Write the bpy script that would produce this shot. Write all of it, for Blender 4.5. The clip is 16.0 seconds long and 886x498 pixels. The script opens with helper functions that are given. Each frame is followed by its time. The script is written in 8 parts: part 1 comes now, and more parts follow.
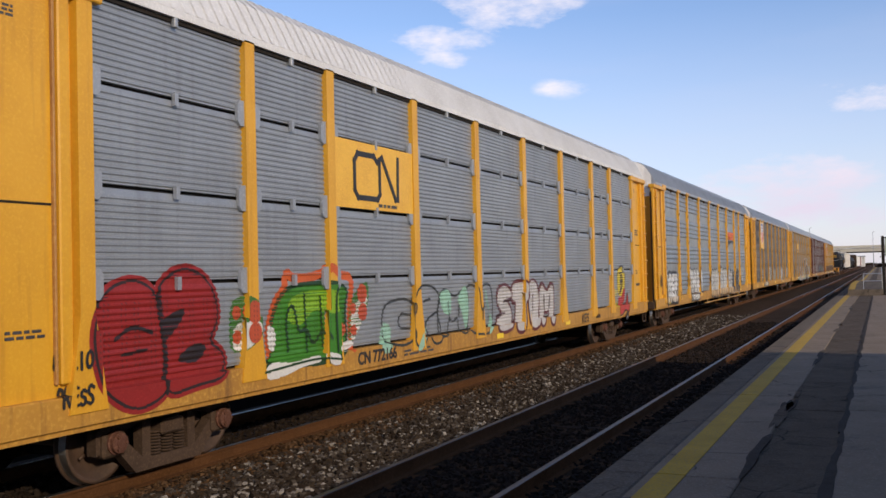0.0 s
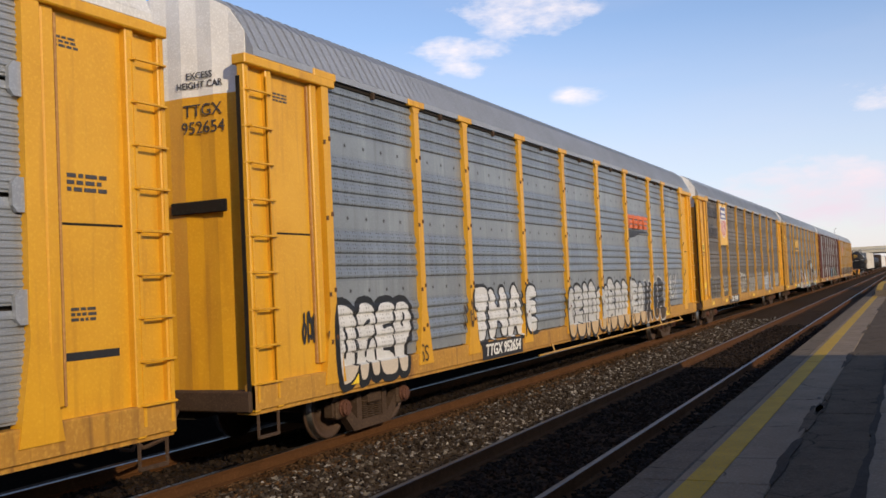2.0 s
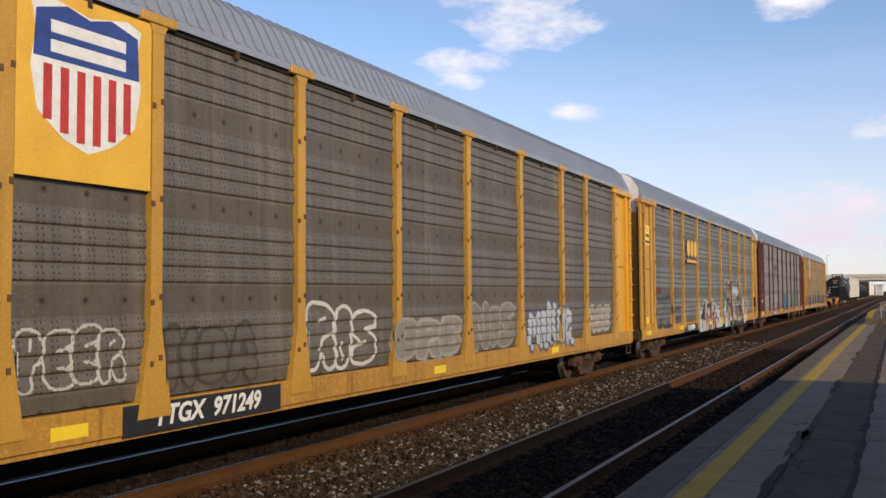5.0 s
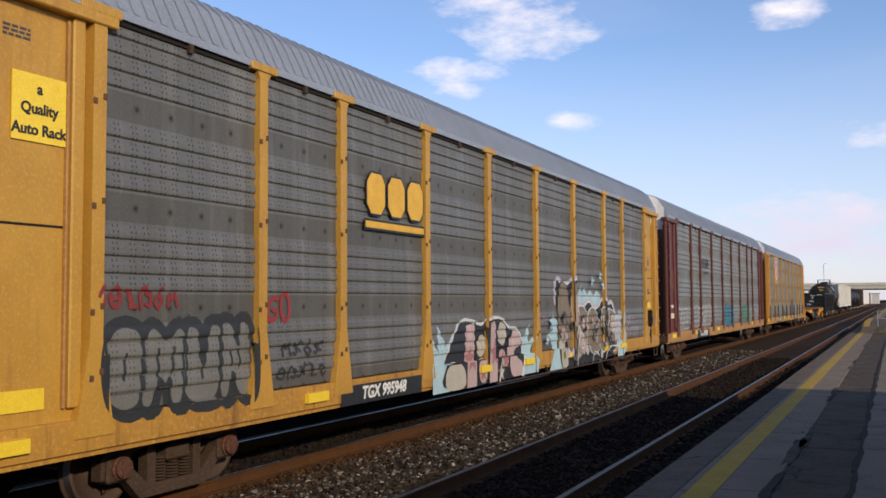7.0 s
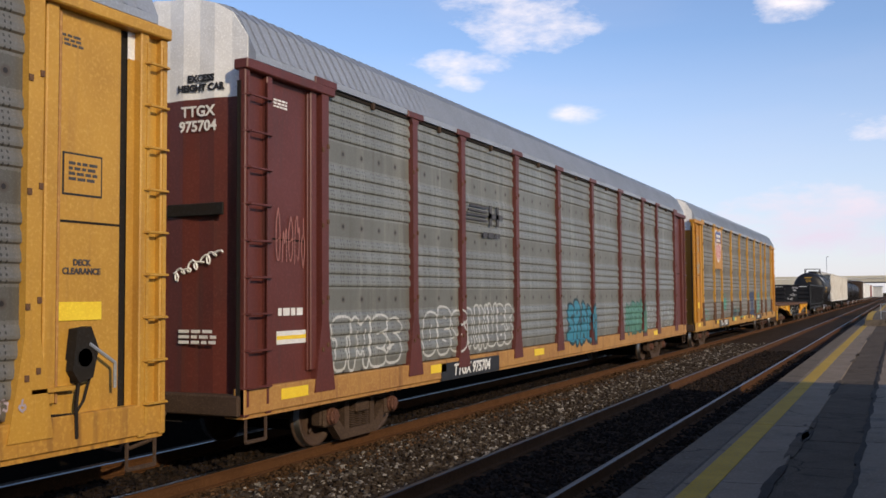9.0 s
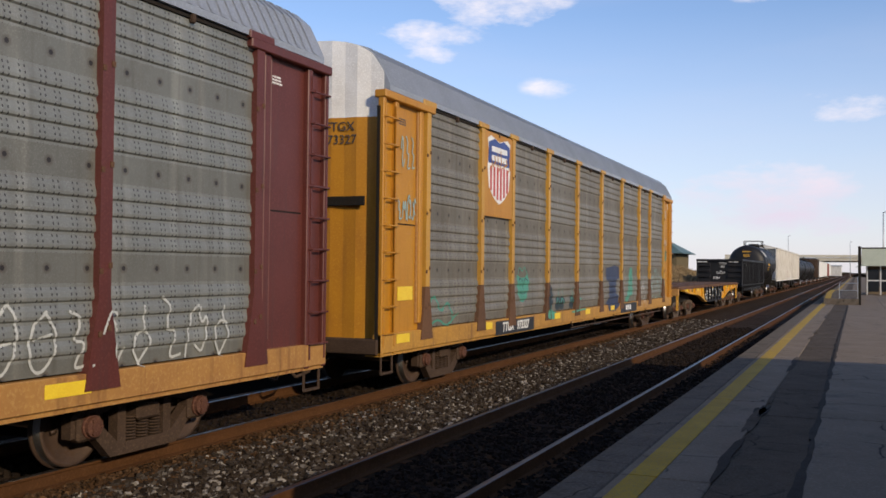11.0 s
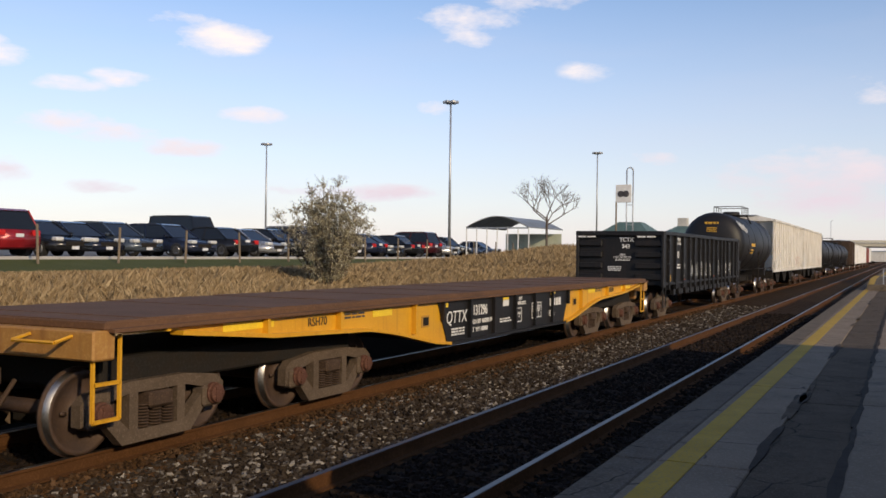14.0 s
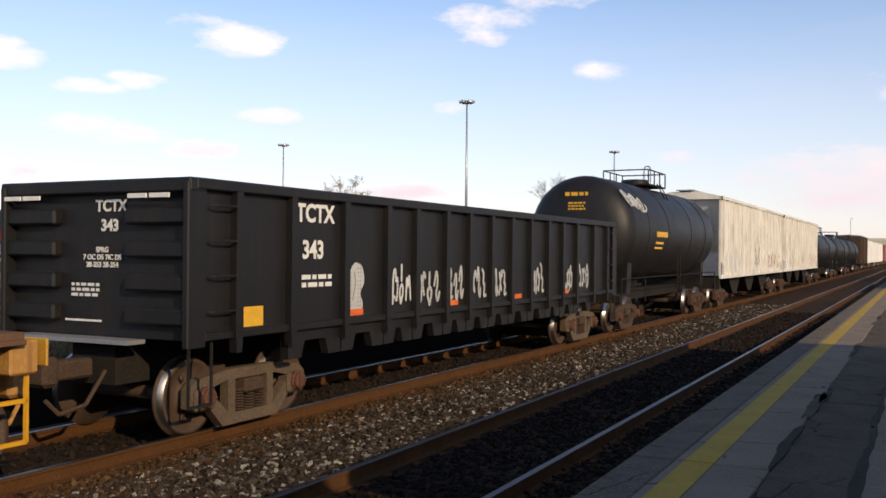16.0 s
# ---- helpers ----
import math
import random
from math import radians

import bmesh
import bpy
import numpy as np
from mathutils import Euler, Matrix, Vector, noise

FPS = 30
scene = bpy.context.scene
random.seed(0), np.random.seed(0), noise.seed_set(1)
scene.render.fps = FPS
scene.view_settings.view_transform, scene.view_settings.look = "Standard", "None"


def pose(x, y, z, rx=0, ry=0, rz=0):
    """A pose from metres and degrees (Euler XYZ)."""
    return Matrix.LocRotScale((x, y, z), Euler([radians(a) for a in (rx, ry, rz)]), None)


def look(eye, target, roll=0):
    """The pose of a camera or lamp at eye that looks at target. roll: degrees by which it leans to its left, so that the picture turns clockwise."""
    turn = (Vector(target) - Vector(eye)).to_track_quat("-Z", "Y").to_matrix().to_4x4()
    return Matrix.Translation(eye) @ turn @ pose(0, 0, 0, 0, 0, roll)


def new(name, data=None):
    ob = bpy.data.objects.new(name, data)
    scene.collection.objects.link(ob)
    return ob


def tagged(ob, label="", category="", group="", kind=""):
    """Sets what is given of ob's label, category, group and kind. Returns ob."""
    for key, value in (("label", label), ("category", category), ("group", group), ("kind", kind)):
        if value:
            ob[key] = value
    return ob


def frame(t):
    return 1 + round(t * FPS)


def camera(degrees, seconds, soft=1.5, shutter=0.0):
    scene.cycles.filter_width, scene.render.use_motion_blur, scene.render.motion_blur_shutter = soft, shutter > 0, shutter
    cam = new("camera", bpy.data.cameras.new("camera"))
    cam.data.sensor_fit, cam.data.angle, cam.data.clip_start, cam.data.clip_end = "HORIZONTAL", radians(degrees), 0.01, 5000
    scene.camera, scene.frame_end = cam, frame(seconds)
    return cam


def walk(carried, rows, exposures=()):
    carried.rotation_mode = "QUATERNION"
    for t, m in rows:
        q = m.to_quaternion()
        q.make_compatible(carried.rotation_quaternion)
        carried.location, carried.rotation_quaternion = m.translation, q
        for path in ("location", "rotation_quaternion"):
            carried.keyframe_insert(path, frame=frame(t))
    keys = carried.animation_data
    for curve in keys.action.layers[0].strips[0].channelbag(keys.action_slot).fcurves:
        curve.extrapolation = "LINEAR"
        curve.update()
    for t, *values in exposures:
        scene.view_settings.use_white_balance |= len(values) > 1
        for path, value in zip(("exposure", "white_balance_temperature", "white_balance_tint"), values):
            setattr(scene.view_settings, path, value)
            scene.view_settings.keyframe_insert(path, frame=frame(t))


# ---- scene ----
# Metres; y runs along the tracks, x to the right, z = 0 at the top of the rails.
cam = camera(50.83, 16.0, soft=1.6)
PATH = [
    (0.0, pose(0, 0, 2.193, 91.46, 1.38, 25.15)),
    (0.5, pose(0, 0, 2.193, 91.33, 1.11, 25.23)),
    (1.0, pose(0, 0, 2.193, 91.34, 1.38, 25.39)),
    (1.5, pose(0, 0, 2.193, 91.29, 0.60, 25.42)),
    (2.0, pose(0, 0, 2.193, 92.14, 2.70, 26.53)),
    (2.5, pose(0, 0, 2.193, 92.60, 0.78, 26.73)),
    (3.0, pose(0, 0, 2.193, 92.77, 0.47, 26.68)),
    (3.5, pose(0, 0, 2.193, 92.70, 0.33, 26.38)),
    (4.0, pose(0, 0, 2.193, 92.69, 0.54, 26.32)),
    (4.5, pose(0, 0, 2.193, 92.70, 0.36, 26.07)),
    (7.0, pose(0, 0, 2.193, 93.29, 0.37, 25.85)),
    (7.5, pose(0, 0, 2.193, 93.57, 0.58, 26.05)),
    (8.0, pose(0, 0, 2.193, 93.22, 0.46, 26.14)),
    (8.5, pose(0, 0, 2.193, 93.33, 0.38, 26.12)),
    (9.0, pose(0, 0, 2.193, 92.88, 0.40, 26.01)),
    (11.5, pose(0, 0, 2.193, 91.06, -0.80, 23.60)),
    (12.0, pose(0, 0, 2.193, 91.10, -0.91, 23.45)),
    (12.5, pose(0, 0, 2.193, 91.05, -1.28, 23.40)),
    (13.0, pose(0, 0, 2.193, 90.63, -1.21, 24.31)),
    (13.5, pose(0, 0, 2.193, 90.36, -1.07, 25.13)),
    (14.0, pose(0, 0, 2.193, 90.21, -0.70, 26.20)),
    (14.5, pose(0, 0, 2.193, 90.12, -0.43, 27.00)),
    (15.0, pose(0, 0, 2.193, 90.03, -0.54, 27.01)),
    (15.5, pose(0, 0, 2.193, 90.07, -0.39, 26.91)),
    (16.0, pose(0, 0, 2.193, 90.19, -0.45, 27.23)),
]
walk(cam, PATH, [(0, -.10, 6600, 14), (2, -.02, 7050, 13), (4, 0, 7050, 11), (7, -.08, 6500, 12), (9, -.06, 6650, 12), (11.5, -.10, 6650, 12), (12.5, -.10, 6700, 12), (13.4, -.16, 6750, 12), (14.5, -.04, 7500, 13), (16, .08, 7500, 13)])

# ---- light ----
SUN_AZ, SUN_EL = 30.0, 22.0     # degrees from +x towards -y, and above the horizon
to_sun = Vector((math.cos(radians(SUN_EL)) * math.cos(radians(SUN_AZ)),
                 -math.cos(radians(SUN_EL)) * math.sin(radians(SUN_AZ)), math.sin(radians(SUN_EL))))
scene.view_settings.exposure = 0.0
world = bpy.data.worlds.new("sky")
scene.world = world
world.use_nodes = True


def build_sky():
    nt = world.node_tree
    nt.nodes.clear()
    N, K = nt.nodes.new, nt.links.new

    def math_node(op, a, b=None, clamp=False):
        n = N("ShaderNodeMath")
        n.operation, n.use_clamp = op, clamp
        for i, v in enumerate((a, b)):
            if v is None:
                continue
            if isinstance(v, (int, float)):
                n.inputs[i].default_value = v
            else:
                K(v, n.inputs[i])
        return n.outputs[0]

    sky = N("ShaderNodeTexSky")
    sky.sky_type, sky.sun_disc = "NISHITA", False
    sky.sun_elevation = radians(SUN_EL)
    sky.sun_rotation = math.atan2(to_sun.x, to_sun.y)
    sky.air_density, sky.dust_density, sky.ozone_density = 1.0, 0.25, 3.2
    co = N("ShaderNodeTexCoord")
    nz = N("ShaderNodeTexNoise")
    mp = N("ShaderNodeMapping")
    mp.inputs["Scale"].default_value = (1, 1, 2.6)
    K(co.outputs["Generated"], mp.inputs[0])
    K(mp.outputs[0], nz.inputs["Vector"])
    nz.inputs["Scale"].default_value, nz.inputs["Detail"].default_value = 11, 7
    nz.inputs["Roughness"].default_value = 0.62
    # a wide thin veil and a handful of small cumulus
    veil = N("ShaderNodeTexNoise")
    mv = N("ShaderNodeMapping")
    mv.inputs["Scale"].default_value = (1, 1, 5)
    K(co.outputs["Generated"], mv.inputs[0])
    K(mv.outputs[0], veil.inputs["Vector"])
    veil.inputs["Scale"].default_value, veil.inputs["Detail"].default_value = 3.5, 5
    sep = N("ShaderNodeSeparateXYZ")
    K(co.outputs["Generated"], sep.inputs[0])
    total = None
    for (dx, dy, dz), wide, high, amount in CLOUDS:
        d = Vector((dx, dy, dz)).normalized()
        right = Vector((d.y, -d.x, 0)).normalized()
        up = right.cross(d)
        dots = []
        for axis, size in ((right, wide), (up, high)):
            v = N("ShaderNodeVectorMath")
            v.operation = "DOT_PRODUCT"
            K(co.outputs["Generated"], v.inputs[0])
            v.inputs[1].default_value = axis / size
            dots.append(math_node("POWER", math_node("ABSOLUTE", math_node("SUBTRACT", v.outputs["Value"], d.dot(axis) / size)), 2))
        r = math_node("ADD", dots[0], dots[1])
        g = math_node("MULTIPLY", math_node("SUBTRACT", 1.0, r, True), amount)
        f = N("ShaderNodeVectorMath")
        f.operation = "DOT_PRODUCT"
        K(co.outputs["Generated"], f.inputs[0])
        f.inputs[1].default_value = d
        g = math_node("MULTIPLY", g, math_node("GREATER_THAN", f.outputs["Value"], 0.0))
        total = g if total is None else math_node("MAXIMUM", total, g)
    puff = math_node("MULTIPLY", math_node("SUBTRACT", math_node("ADD", math_node("MULTIPLY", nz.outputs[0], 2.5), total), 1.62), 1.35, True)
    puff = math_node("MULTIPLY", puff, math_node("MINIMUM", math_node("MULTIPLY", total, 3.0), 1.0), True)
    thin = math_node("MULTIPLY", math_node("SUBTRACT", veil.outputs[0], 0.47, True), 1.0, True)
    low = math_node("MULTIPLY", math_node("SUBTRACT", 0.26, sep.outputs[2], True), 2.6, True)
    haze = math_node("ADD", math_node("MULTIPLY", thin, 0.35), low, True)
    mix1 = N("ShaderNodeMix")
    mix1.data_type = "RGBA"
    K(haze, mix1.inputs[0])
    tone = N("ShaderNodeMix")
    tone.data_type, tone.blend_type = "RGBA", "MULTIPLY"
    tone.inputs[0].default_value = 1.0
    tone.inputs[7].default_value = (1.30, 1.25, 1.34, 1)
    K(sky.outputs[0], tone.inputs[6])
    K(tone.outputs[2], mix1.inputs[6])
    mix1.inputs[7].default_value = (5.5, 5.65, 6.9, 1)
    mix2 = N("ShaderNodeMix")
    mix2.data_type = "RGBA"
    K(puff, mix2.inputs[0])
    K(mix1.outputs[2], mix2.inputs[6])
    warm = N("ShaderNodeMix")
    warm.data_type = "RGBA"
    K(math_node("MULTIPLY", math_node("SUBTRACT", sep.outputs[2], 0.06), 8.0, True), warm.inputs[0])
    warm.inputs[6].default_value = (6.3, 5.8, 6.9, 1)
    warm.inputs[7].default_value = (8.4, 7.9, 8.1, 1)
    K(warm.outputs[2], mix2.inputs[7])
    bg = N("ShaderNodeBackground")
    K(mix2.outputs[2], bg.inputs[0])
    bg.inputs[1].default_value = 0.136
    out = N("ShaderNodeOutputWorld")
    K(bg.outputs[0], out.inputs[0])


# direction, half width, half height, density
CLOUDS = [
    ((-.353, .889, .29), .11, .055, .9), ((-.31, .90, .272), .06, .035, .85), ((-.413, .878, .244), .07, .022, .85), ((-.407, .885, .225), .03, .014, .8),
    ((-.30, .90, .262), .04, .02, .8), ((-.297, .936, .191), .034, .014, .42), ((-.081, .994, .082), .11, .034, .92), ((-.045, .995, .05), .12, .02, .75),
    ((-.626, .749, .217), .062, .022, .95), ((-.693, .70, .171), .05, .013, .9), ((-.75, .67, .165), .05, .01, .6),
    ((-.706, .699, .112), .06, .018, .9), ((-.74, .66, .125), .06, .016, .85)] + [((-.79, .61, .19), .045, .022, .95),
    ((-.605, .784, .14), .045, .012, .85), ((-.441, .884, .153), .035, .013, .8), ((-.675, .73, .104), .07, .015, .95), ((-.404, .887, .223), .04, .014, .85), ((-.233, .967, .101), .035, .012, .7), ((-.498, .865, .063), .09, .012, .8), ((-.724, .687, .063), .05, .01, .75), ((-.784, .616, .076), .05, .018, .9), ((-.083, .956, .282), .06, .022, .8),
    ((-.66, .73, .235), .05, .012, .7), ((-.8, .6, .075), .06, .02, .85), ((-.55, .83, .06), .12, .014, .65)] + [
    ((-.02, .99, .16), .08, .02, .6), ((-.24, .965, .10), .05, .008, .5),
]
build_sky()
sun = new("sun", bpy.data.lights.new("sun", "SUN"))
sun.data.energy, sun.data.angle, sun.data.color = 3.25, radians(0.55), (1.0, 0.84, 0.60)
sun.matrix_world = look((40, -40, 40), Vector((40, -40, 40)) - to_sun)


# ---- materials ----
def mat(name, base, rough=0.7, metal=0.0, second=None, third=None, scale=3.0, fine=40.0, bump=0.15, spread=0.5, coord="Object", stretch=(1, 1, 1), pattern=None, spec=0.5):
    """Base colour broken up at two scales, with fine relief; pattern adds its own nodes."""
    m = bpy.data.materials.new(name)
    m.use_nodes = True
    nt = m.node_tree
    N, K = nt.nodes.new, nt.links.new
    bsdf = nt.nodes["Principled BSDF"]
    bsdf.inputs["Metallic"].default_value = metal
    bsdf.inputs["Specular IOR Level"].default_value = spec
    co = N("ShaderNodeTexCoord")
    mp = N("ShaderNodeMapping")
    mp.inputs["Scale"].default_value = stretch
    K(co.outputs[coord], mp.inputs[0])

    def noise_tex(sc, det=6, rg=0.6):
        n = N("ShaderNodeTexNoise")
        n.inputs["Scale"].default_value, n.inputs["Detail"].default_value, n.inputs["Roughness"].default_value = sc, det, rg
        K(mp.outputs[0], n.inputs["Vector"])
        return n.outputs[0]

    def ramp(src, lo, hi):
        r = N("ShaderNodeMapRange")
        r.inputs[1].default_value, r.inputs[2].default_value = lo, hi
        K(src, r.inputs[0])
        return r.outputs[0]

    def blend(fac, a, b, kind="MIX"):
        x = N("ShaderNodeMix")
        x.data_type, x.blend_type = "RGBA", kind
        for sock, v in ((x.inputs[0], fac), (x.inputs[6], a), (x.inputs[7], b)):
            if isinstance(v, (int, float)):
                sock.default_value = v
            elif isinstance(v, tuple):
                sock.default_value = (*v, 1)
            else:
                K(v, sock)
        return x.outputs[2]

    second = second or tuple(c * 0.72 for c in base)
    third = third or tuple(min(1, c * 1.2 + .01) for c in base)
    big, small = noise_tex(scale), noise_tex(fine, 4)
    col = blend(ramp(big, 0.5 - 0.5 * spread * .5, 0.5 + 0.5 * spread), base, second)
    col = blend(ramp(small, 0.5, 0.75), col, third)
    height = small
    if pattern:
        col, height = pattern(nt, N, K, co, mp, col, height, ramp, blend, noise_tex)
    K(col, bsdf.inputs["Base Color"])
    rr = N("ShaderNodeMapRange")
    rr.inputs[3].default_value, rr.inputs[4].default_value = max(0.03, rough - .12), min(1, rough + .12)
    K(big, rr.inputs[0])
    K(rr.outputs[0], bsdf.inputs["Roughness"])
    if bump:
        b = N("ShaderNodeBump")
        b.inputs["Strength"].default_value, b.inputs["Distance"].default_value = bump, 0.01
        K(height, b.inputs["Height"])
        K(b.outputs[0], bsdf.inputs["Normal"])
    return m


def streaks(tint, amount=0.5):
    """Vertical runs of dirt or rust in object space."""
    def add(nt, N, K, co, mp, col, height, ramp, blend, noise_tex):
        m2 = N("ShaderNodeMapping")
        m2.inputs["Scale"].default_value = (3.0, 5.0, 0.35)
        K(co.outputs["Object"], m2.inputs[0])
        n = N("ShaderNodeTexNoise")
        n.inputs["Scale"].default_value, n.inputs["Detail"].default_value = 1.6, 8
        K(m2.outputs[0], n.inputs["Vector"])
        r = ramp(n.outputs[0], 0.54, 0.78)
        mm = N("ShaderNodeMath")
        mm.operation = "MULTIPLY"
        mm.inputs[1].default_value = amount
        K(r, mm.inputs[0])
        return blend(mm.outputs[0], col, tint), height
    return add


RIVET_Z, DECK_STEP, RIB_STEP = 2.15, 1.055, .17875


def punched(N, K, co):
    """Nodes for the rows of punched holes between the riveted deck lines: holes, flat bands, distance from the deck line, and helpers."""
    sep = N("ShaderNodeSeparateXYZ")
    K(co.outputs["Object"], sep.inputs[0])

    def m(op, a, b=None):
        n = N("ShaderNodeMath")
        n.operation = op
        for i, v in enumerate((a, b)):
            if v is None:
                continue
            if isinstance(v, (int, float)):
                n.inputs[i].default_value = v
            else:
                K(v, n.inputs[i])
        return n.outputs[0]

    def cell(src, step):
        return m("SUBTRACT", m("FRACT", m("DIVIDE", src, step)), 0.5)

    y, z = sep.outputs[1], sep.outputs[2]
    w = m("DIVIDE", m("SUBTRACT", z, RIVET_Z), DECK_STEP)
    d = m("MULTIPLY", m("SUBTRACT", m("FRACT", m("ADD", w, 0.5)), 0.5), DECK_STEP)
    plain = m("LESS_THAN", m("ABSOLUTE", d), 0.15)
    row = m("FRACT", m("DIVIDE", m("SUBTRACT", m("FRACT", w), 0.17 / DECK_STEP), RIB_STEP / 3 / DECK_STEP))
    hole = m("ADD", m("POWER", m("MULTIPLY", cell(y, 0.062), 0.062), 2), m("POWER", m("MULTIPLY", m("SUBTRACT", row, 0.5), RIB_STEP / 3 * .7), 2))
    hole = m("MULTIPLY", m("LESS_THAN", hole, 0.0105 ** 2), m("GREATER_THAN", z, 1.12))
    gaps = m("MULTIPLY", m("LESS_THAN", m("ABSOLUTE", cell(y, 0.434)), 0.36), m("GREATER_THAN", m("ABSOLUTE", cell(y, 0.434)), 0.07))
    return m("MULTIPLY", m("MULTIPLY", hole, gaps), m("SUBTRACT", 1.0, plain)), plain, d, y, m, cell


def perforated(dirt, amount, flat=.80, washed=.7, rust=.55):
    """Punched ribbed bands and plain riveted bands on sheet metal, with dirt runs, in object space."""
    base_fn = streaks(dirt, amount)

    def add(nt, N, K, co, mp, col, height, ramp, blend, noise_tex):
        col, height = base_fn(nt, N, K, co, mp, col, height, ramp, blend, noise_tex)
        hole, plain, d, y, m, cell = punched(N, K, co)
        rivet = m("ADD", m("POWER", m("MULTIPLY", cell(y, 0.52), 0.52), 2), m("POWER", d, 2))
        rusty = m("MULTIPLY", ramp(rivet, 0.065 ** 2, 0.02 ** 2), rust)
        rivet = m("LESS_THAN", rivet, 0.026 ** 2)
        # upright runs where rain has washed the sheet
        wash = N("ShaderNodeTexNoise")
        mw = N("ShaderNodeMapping")
        mw.inputs["Scale"].default_value = (1, 2.6, 0.16)
        K(co.outputs["Object"], mw.inputs[0])
        K(mw.outputs[0], wash.inputs["Vector"])
        wash.inputs["Scale"].default_value, wash.inputs["Detail"].default_value = 1.7, 5
        pale = blend(1.0, col, (1.5, 1.47, 1.42), "MULTIPLY")
        col = blend(m("MULTIPLY", ramp(wash.outputs[0], 0.5, 0.68), washed), col, pale)
        dull = blend(1.0, col, (flat, flat * .97, flat * .92), "MULTIPLY")
        col = blend(plain, col, dull)
        col = blend(rusty, col, (0.07, 0.04, 0.025))
        mark = m("MAXIMUM", m("MULTIPLY", hole, 0.8), m("MULTIPLY", rivet, 0.9))
        return blend(mark, col, (0.022, 0.02, 0.02)), height
    return add


M_YELLOW = mat("yellow_paint", (0.68, 0.345, 0.022), .42, 0, (0.57, 0.275, 0.018), (0.72, 0.39, 0.035), 1.3, 30, .06, .6, pattern=streaks((0.30, 0.115, 0.02), .45))
M_YELLOW_OLD = mat("faded_yellow_paint", (0.52, 0.275, 0.036), .5, 0, (0.37, 0.185, 0.028), (0.58, 0.34, 0.07), 1.1, 30, .08, .7, pattern=streaks((0.22, 0.09, 0.03), .4))
M_YELLOW_RUST = mat("rusty_yellow_paint", (0.440, 0.224, 0.056), .6, 0, (0.264, 0.112, 0.036), (0.496, 0.288, 0.088), 1.6, 24, .15, .9, pattern=streaks((0.15, 0.055, 0.02), .85))
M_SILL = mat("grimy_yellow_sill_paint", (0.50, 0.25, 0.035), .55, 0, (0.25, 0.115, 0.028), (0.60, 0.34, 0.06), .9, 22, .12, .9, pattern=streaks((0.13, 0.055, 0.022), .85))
M_AMBER = mat("amber_paint", (0.48, 0.215, 0.014), .5, 0, (0.36, 0.145, 0.012), (0.52, 0.25, 0.025), 1.0, 30, .06, .7, pattern=streaks((0.20, 0.07, 0.016), .35))
# Soil made near-black: the shade beneath the train is in this colour.
M_SHADE_SOIL = mat("shade_black_soil", (0.010, 0.008, 0.006), .95, 0, (0.006, 0.005, 0.004), (0.02, 0.015, 0.011), 2, 30, .4, .8, spec=0.0)
M_BROWN = mat("brown_paint", (0.112, 0.025, 0.017), .5, 0, (0.079, 0.019, 0.014), (0.144, 0.043, 0.032), 1.2, 30, .06, .6, pattern=streaks((0.06, 0.03, 0.025), .6))
M_GALV_CN = mat("galvanised_sheet", (0.312, 0.335, 0.359), .42, .35, (0.234, 0.257, 0.281), (0.390, 0.406, 0.421), 1.4, 60, .08, .7, pattern=streaks((0.20, 0.21, 0.22), .6))
M_GALV_B = mat("bluish_perforated_sheet", (0.232, 0.262, 0.290), .4, .35, (0.170, 0.196, 0.220), (0.300, 0.330, 0.352), 1.2, 60, .06, .7, pattern=perforated((0.13, 0.14, 0.15), .5, 1.15, .45, .15))
M_GALV_U = mat("sooty_perforated_sheet", (0.150, 0.128, 0.102), .55, .25, (0.106, 0.092, 0.078), (0.212, 0.192, 0.164), 1.1, 50, .08, .8, pattern=perforated((0.09, 0.075, 0.065), .75))
M_GALV_X = mat("grey_perforated_sheet", (0.172, 0.168, 0.152), .5, .3, (0.125, 0.119, 0.102), (0.215, 0.212, 0.198), 1.0, 50, .07, .8, pattern=perforated((0.11, 0.10, 0.085), .6, .72))
M_GALV_N = mat("pale_perforated_sheet", (0.232, 0.238, 0.214), .48, .3, (0.165, 0.166, 0.148), (0.28, 0.282, 0.258), 1.0, 50, .07, .8, pattern=perforated((0.15, 0.14, 0.12), .7))
M_GALV_2 = mat("stained_perforated_sheet", (0.215, 0.198, 0.160), .55, .25, (0.135, 0.115, 0.086), (0.29, 0.272, 0.226), 1.0, 50, .07, .85, pattern=perforated((0.12, 0.09, 0.06), .75))
M_ROOF_WHITE = mat("white_roof_sheet", (0.72, 0.71, 0.68), .5, .1, (0.55, 0.54, 0.51), None, 1.2, 30, .06, .6)
M_ROOF_GREY = mat("grey_roof_sheet", (0.36, 0.38, 0.41), .45, .35, (0.26, 0.28, 0.3), None, 1.0, 30, .06, .7)
M_WHITE = mat("white_paint", (0.78, 0.77, 0.74), .5, 0, (0.62, 0.6, 0.56), None, 2.0, 40, .05, .5)
M_BLACK = mat("black_paint", (0.009, 0.009, 0.010), .5, 0, (0.016, 0.014, 0.013), (0.022, 0.02, 0.019), 1.5, 30, .06, .6, pattern=streaks((0.045, 0.028, 0.02), .4), spec=0.3)
# Sooty steel; on gap and core pieces this colour stands for shade.
M_DARK = mat("sooty_steel_and_gap_shade", (0.022, 0.02, 0.018), .8, .2, (0.03, 0.022, 0.016), None, 3, 30, .15, spec=0.1)
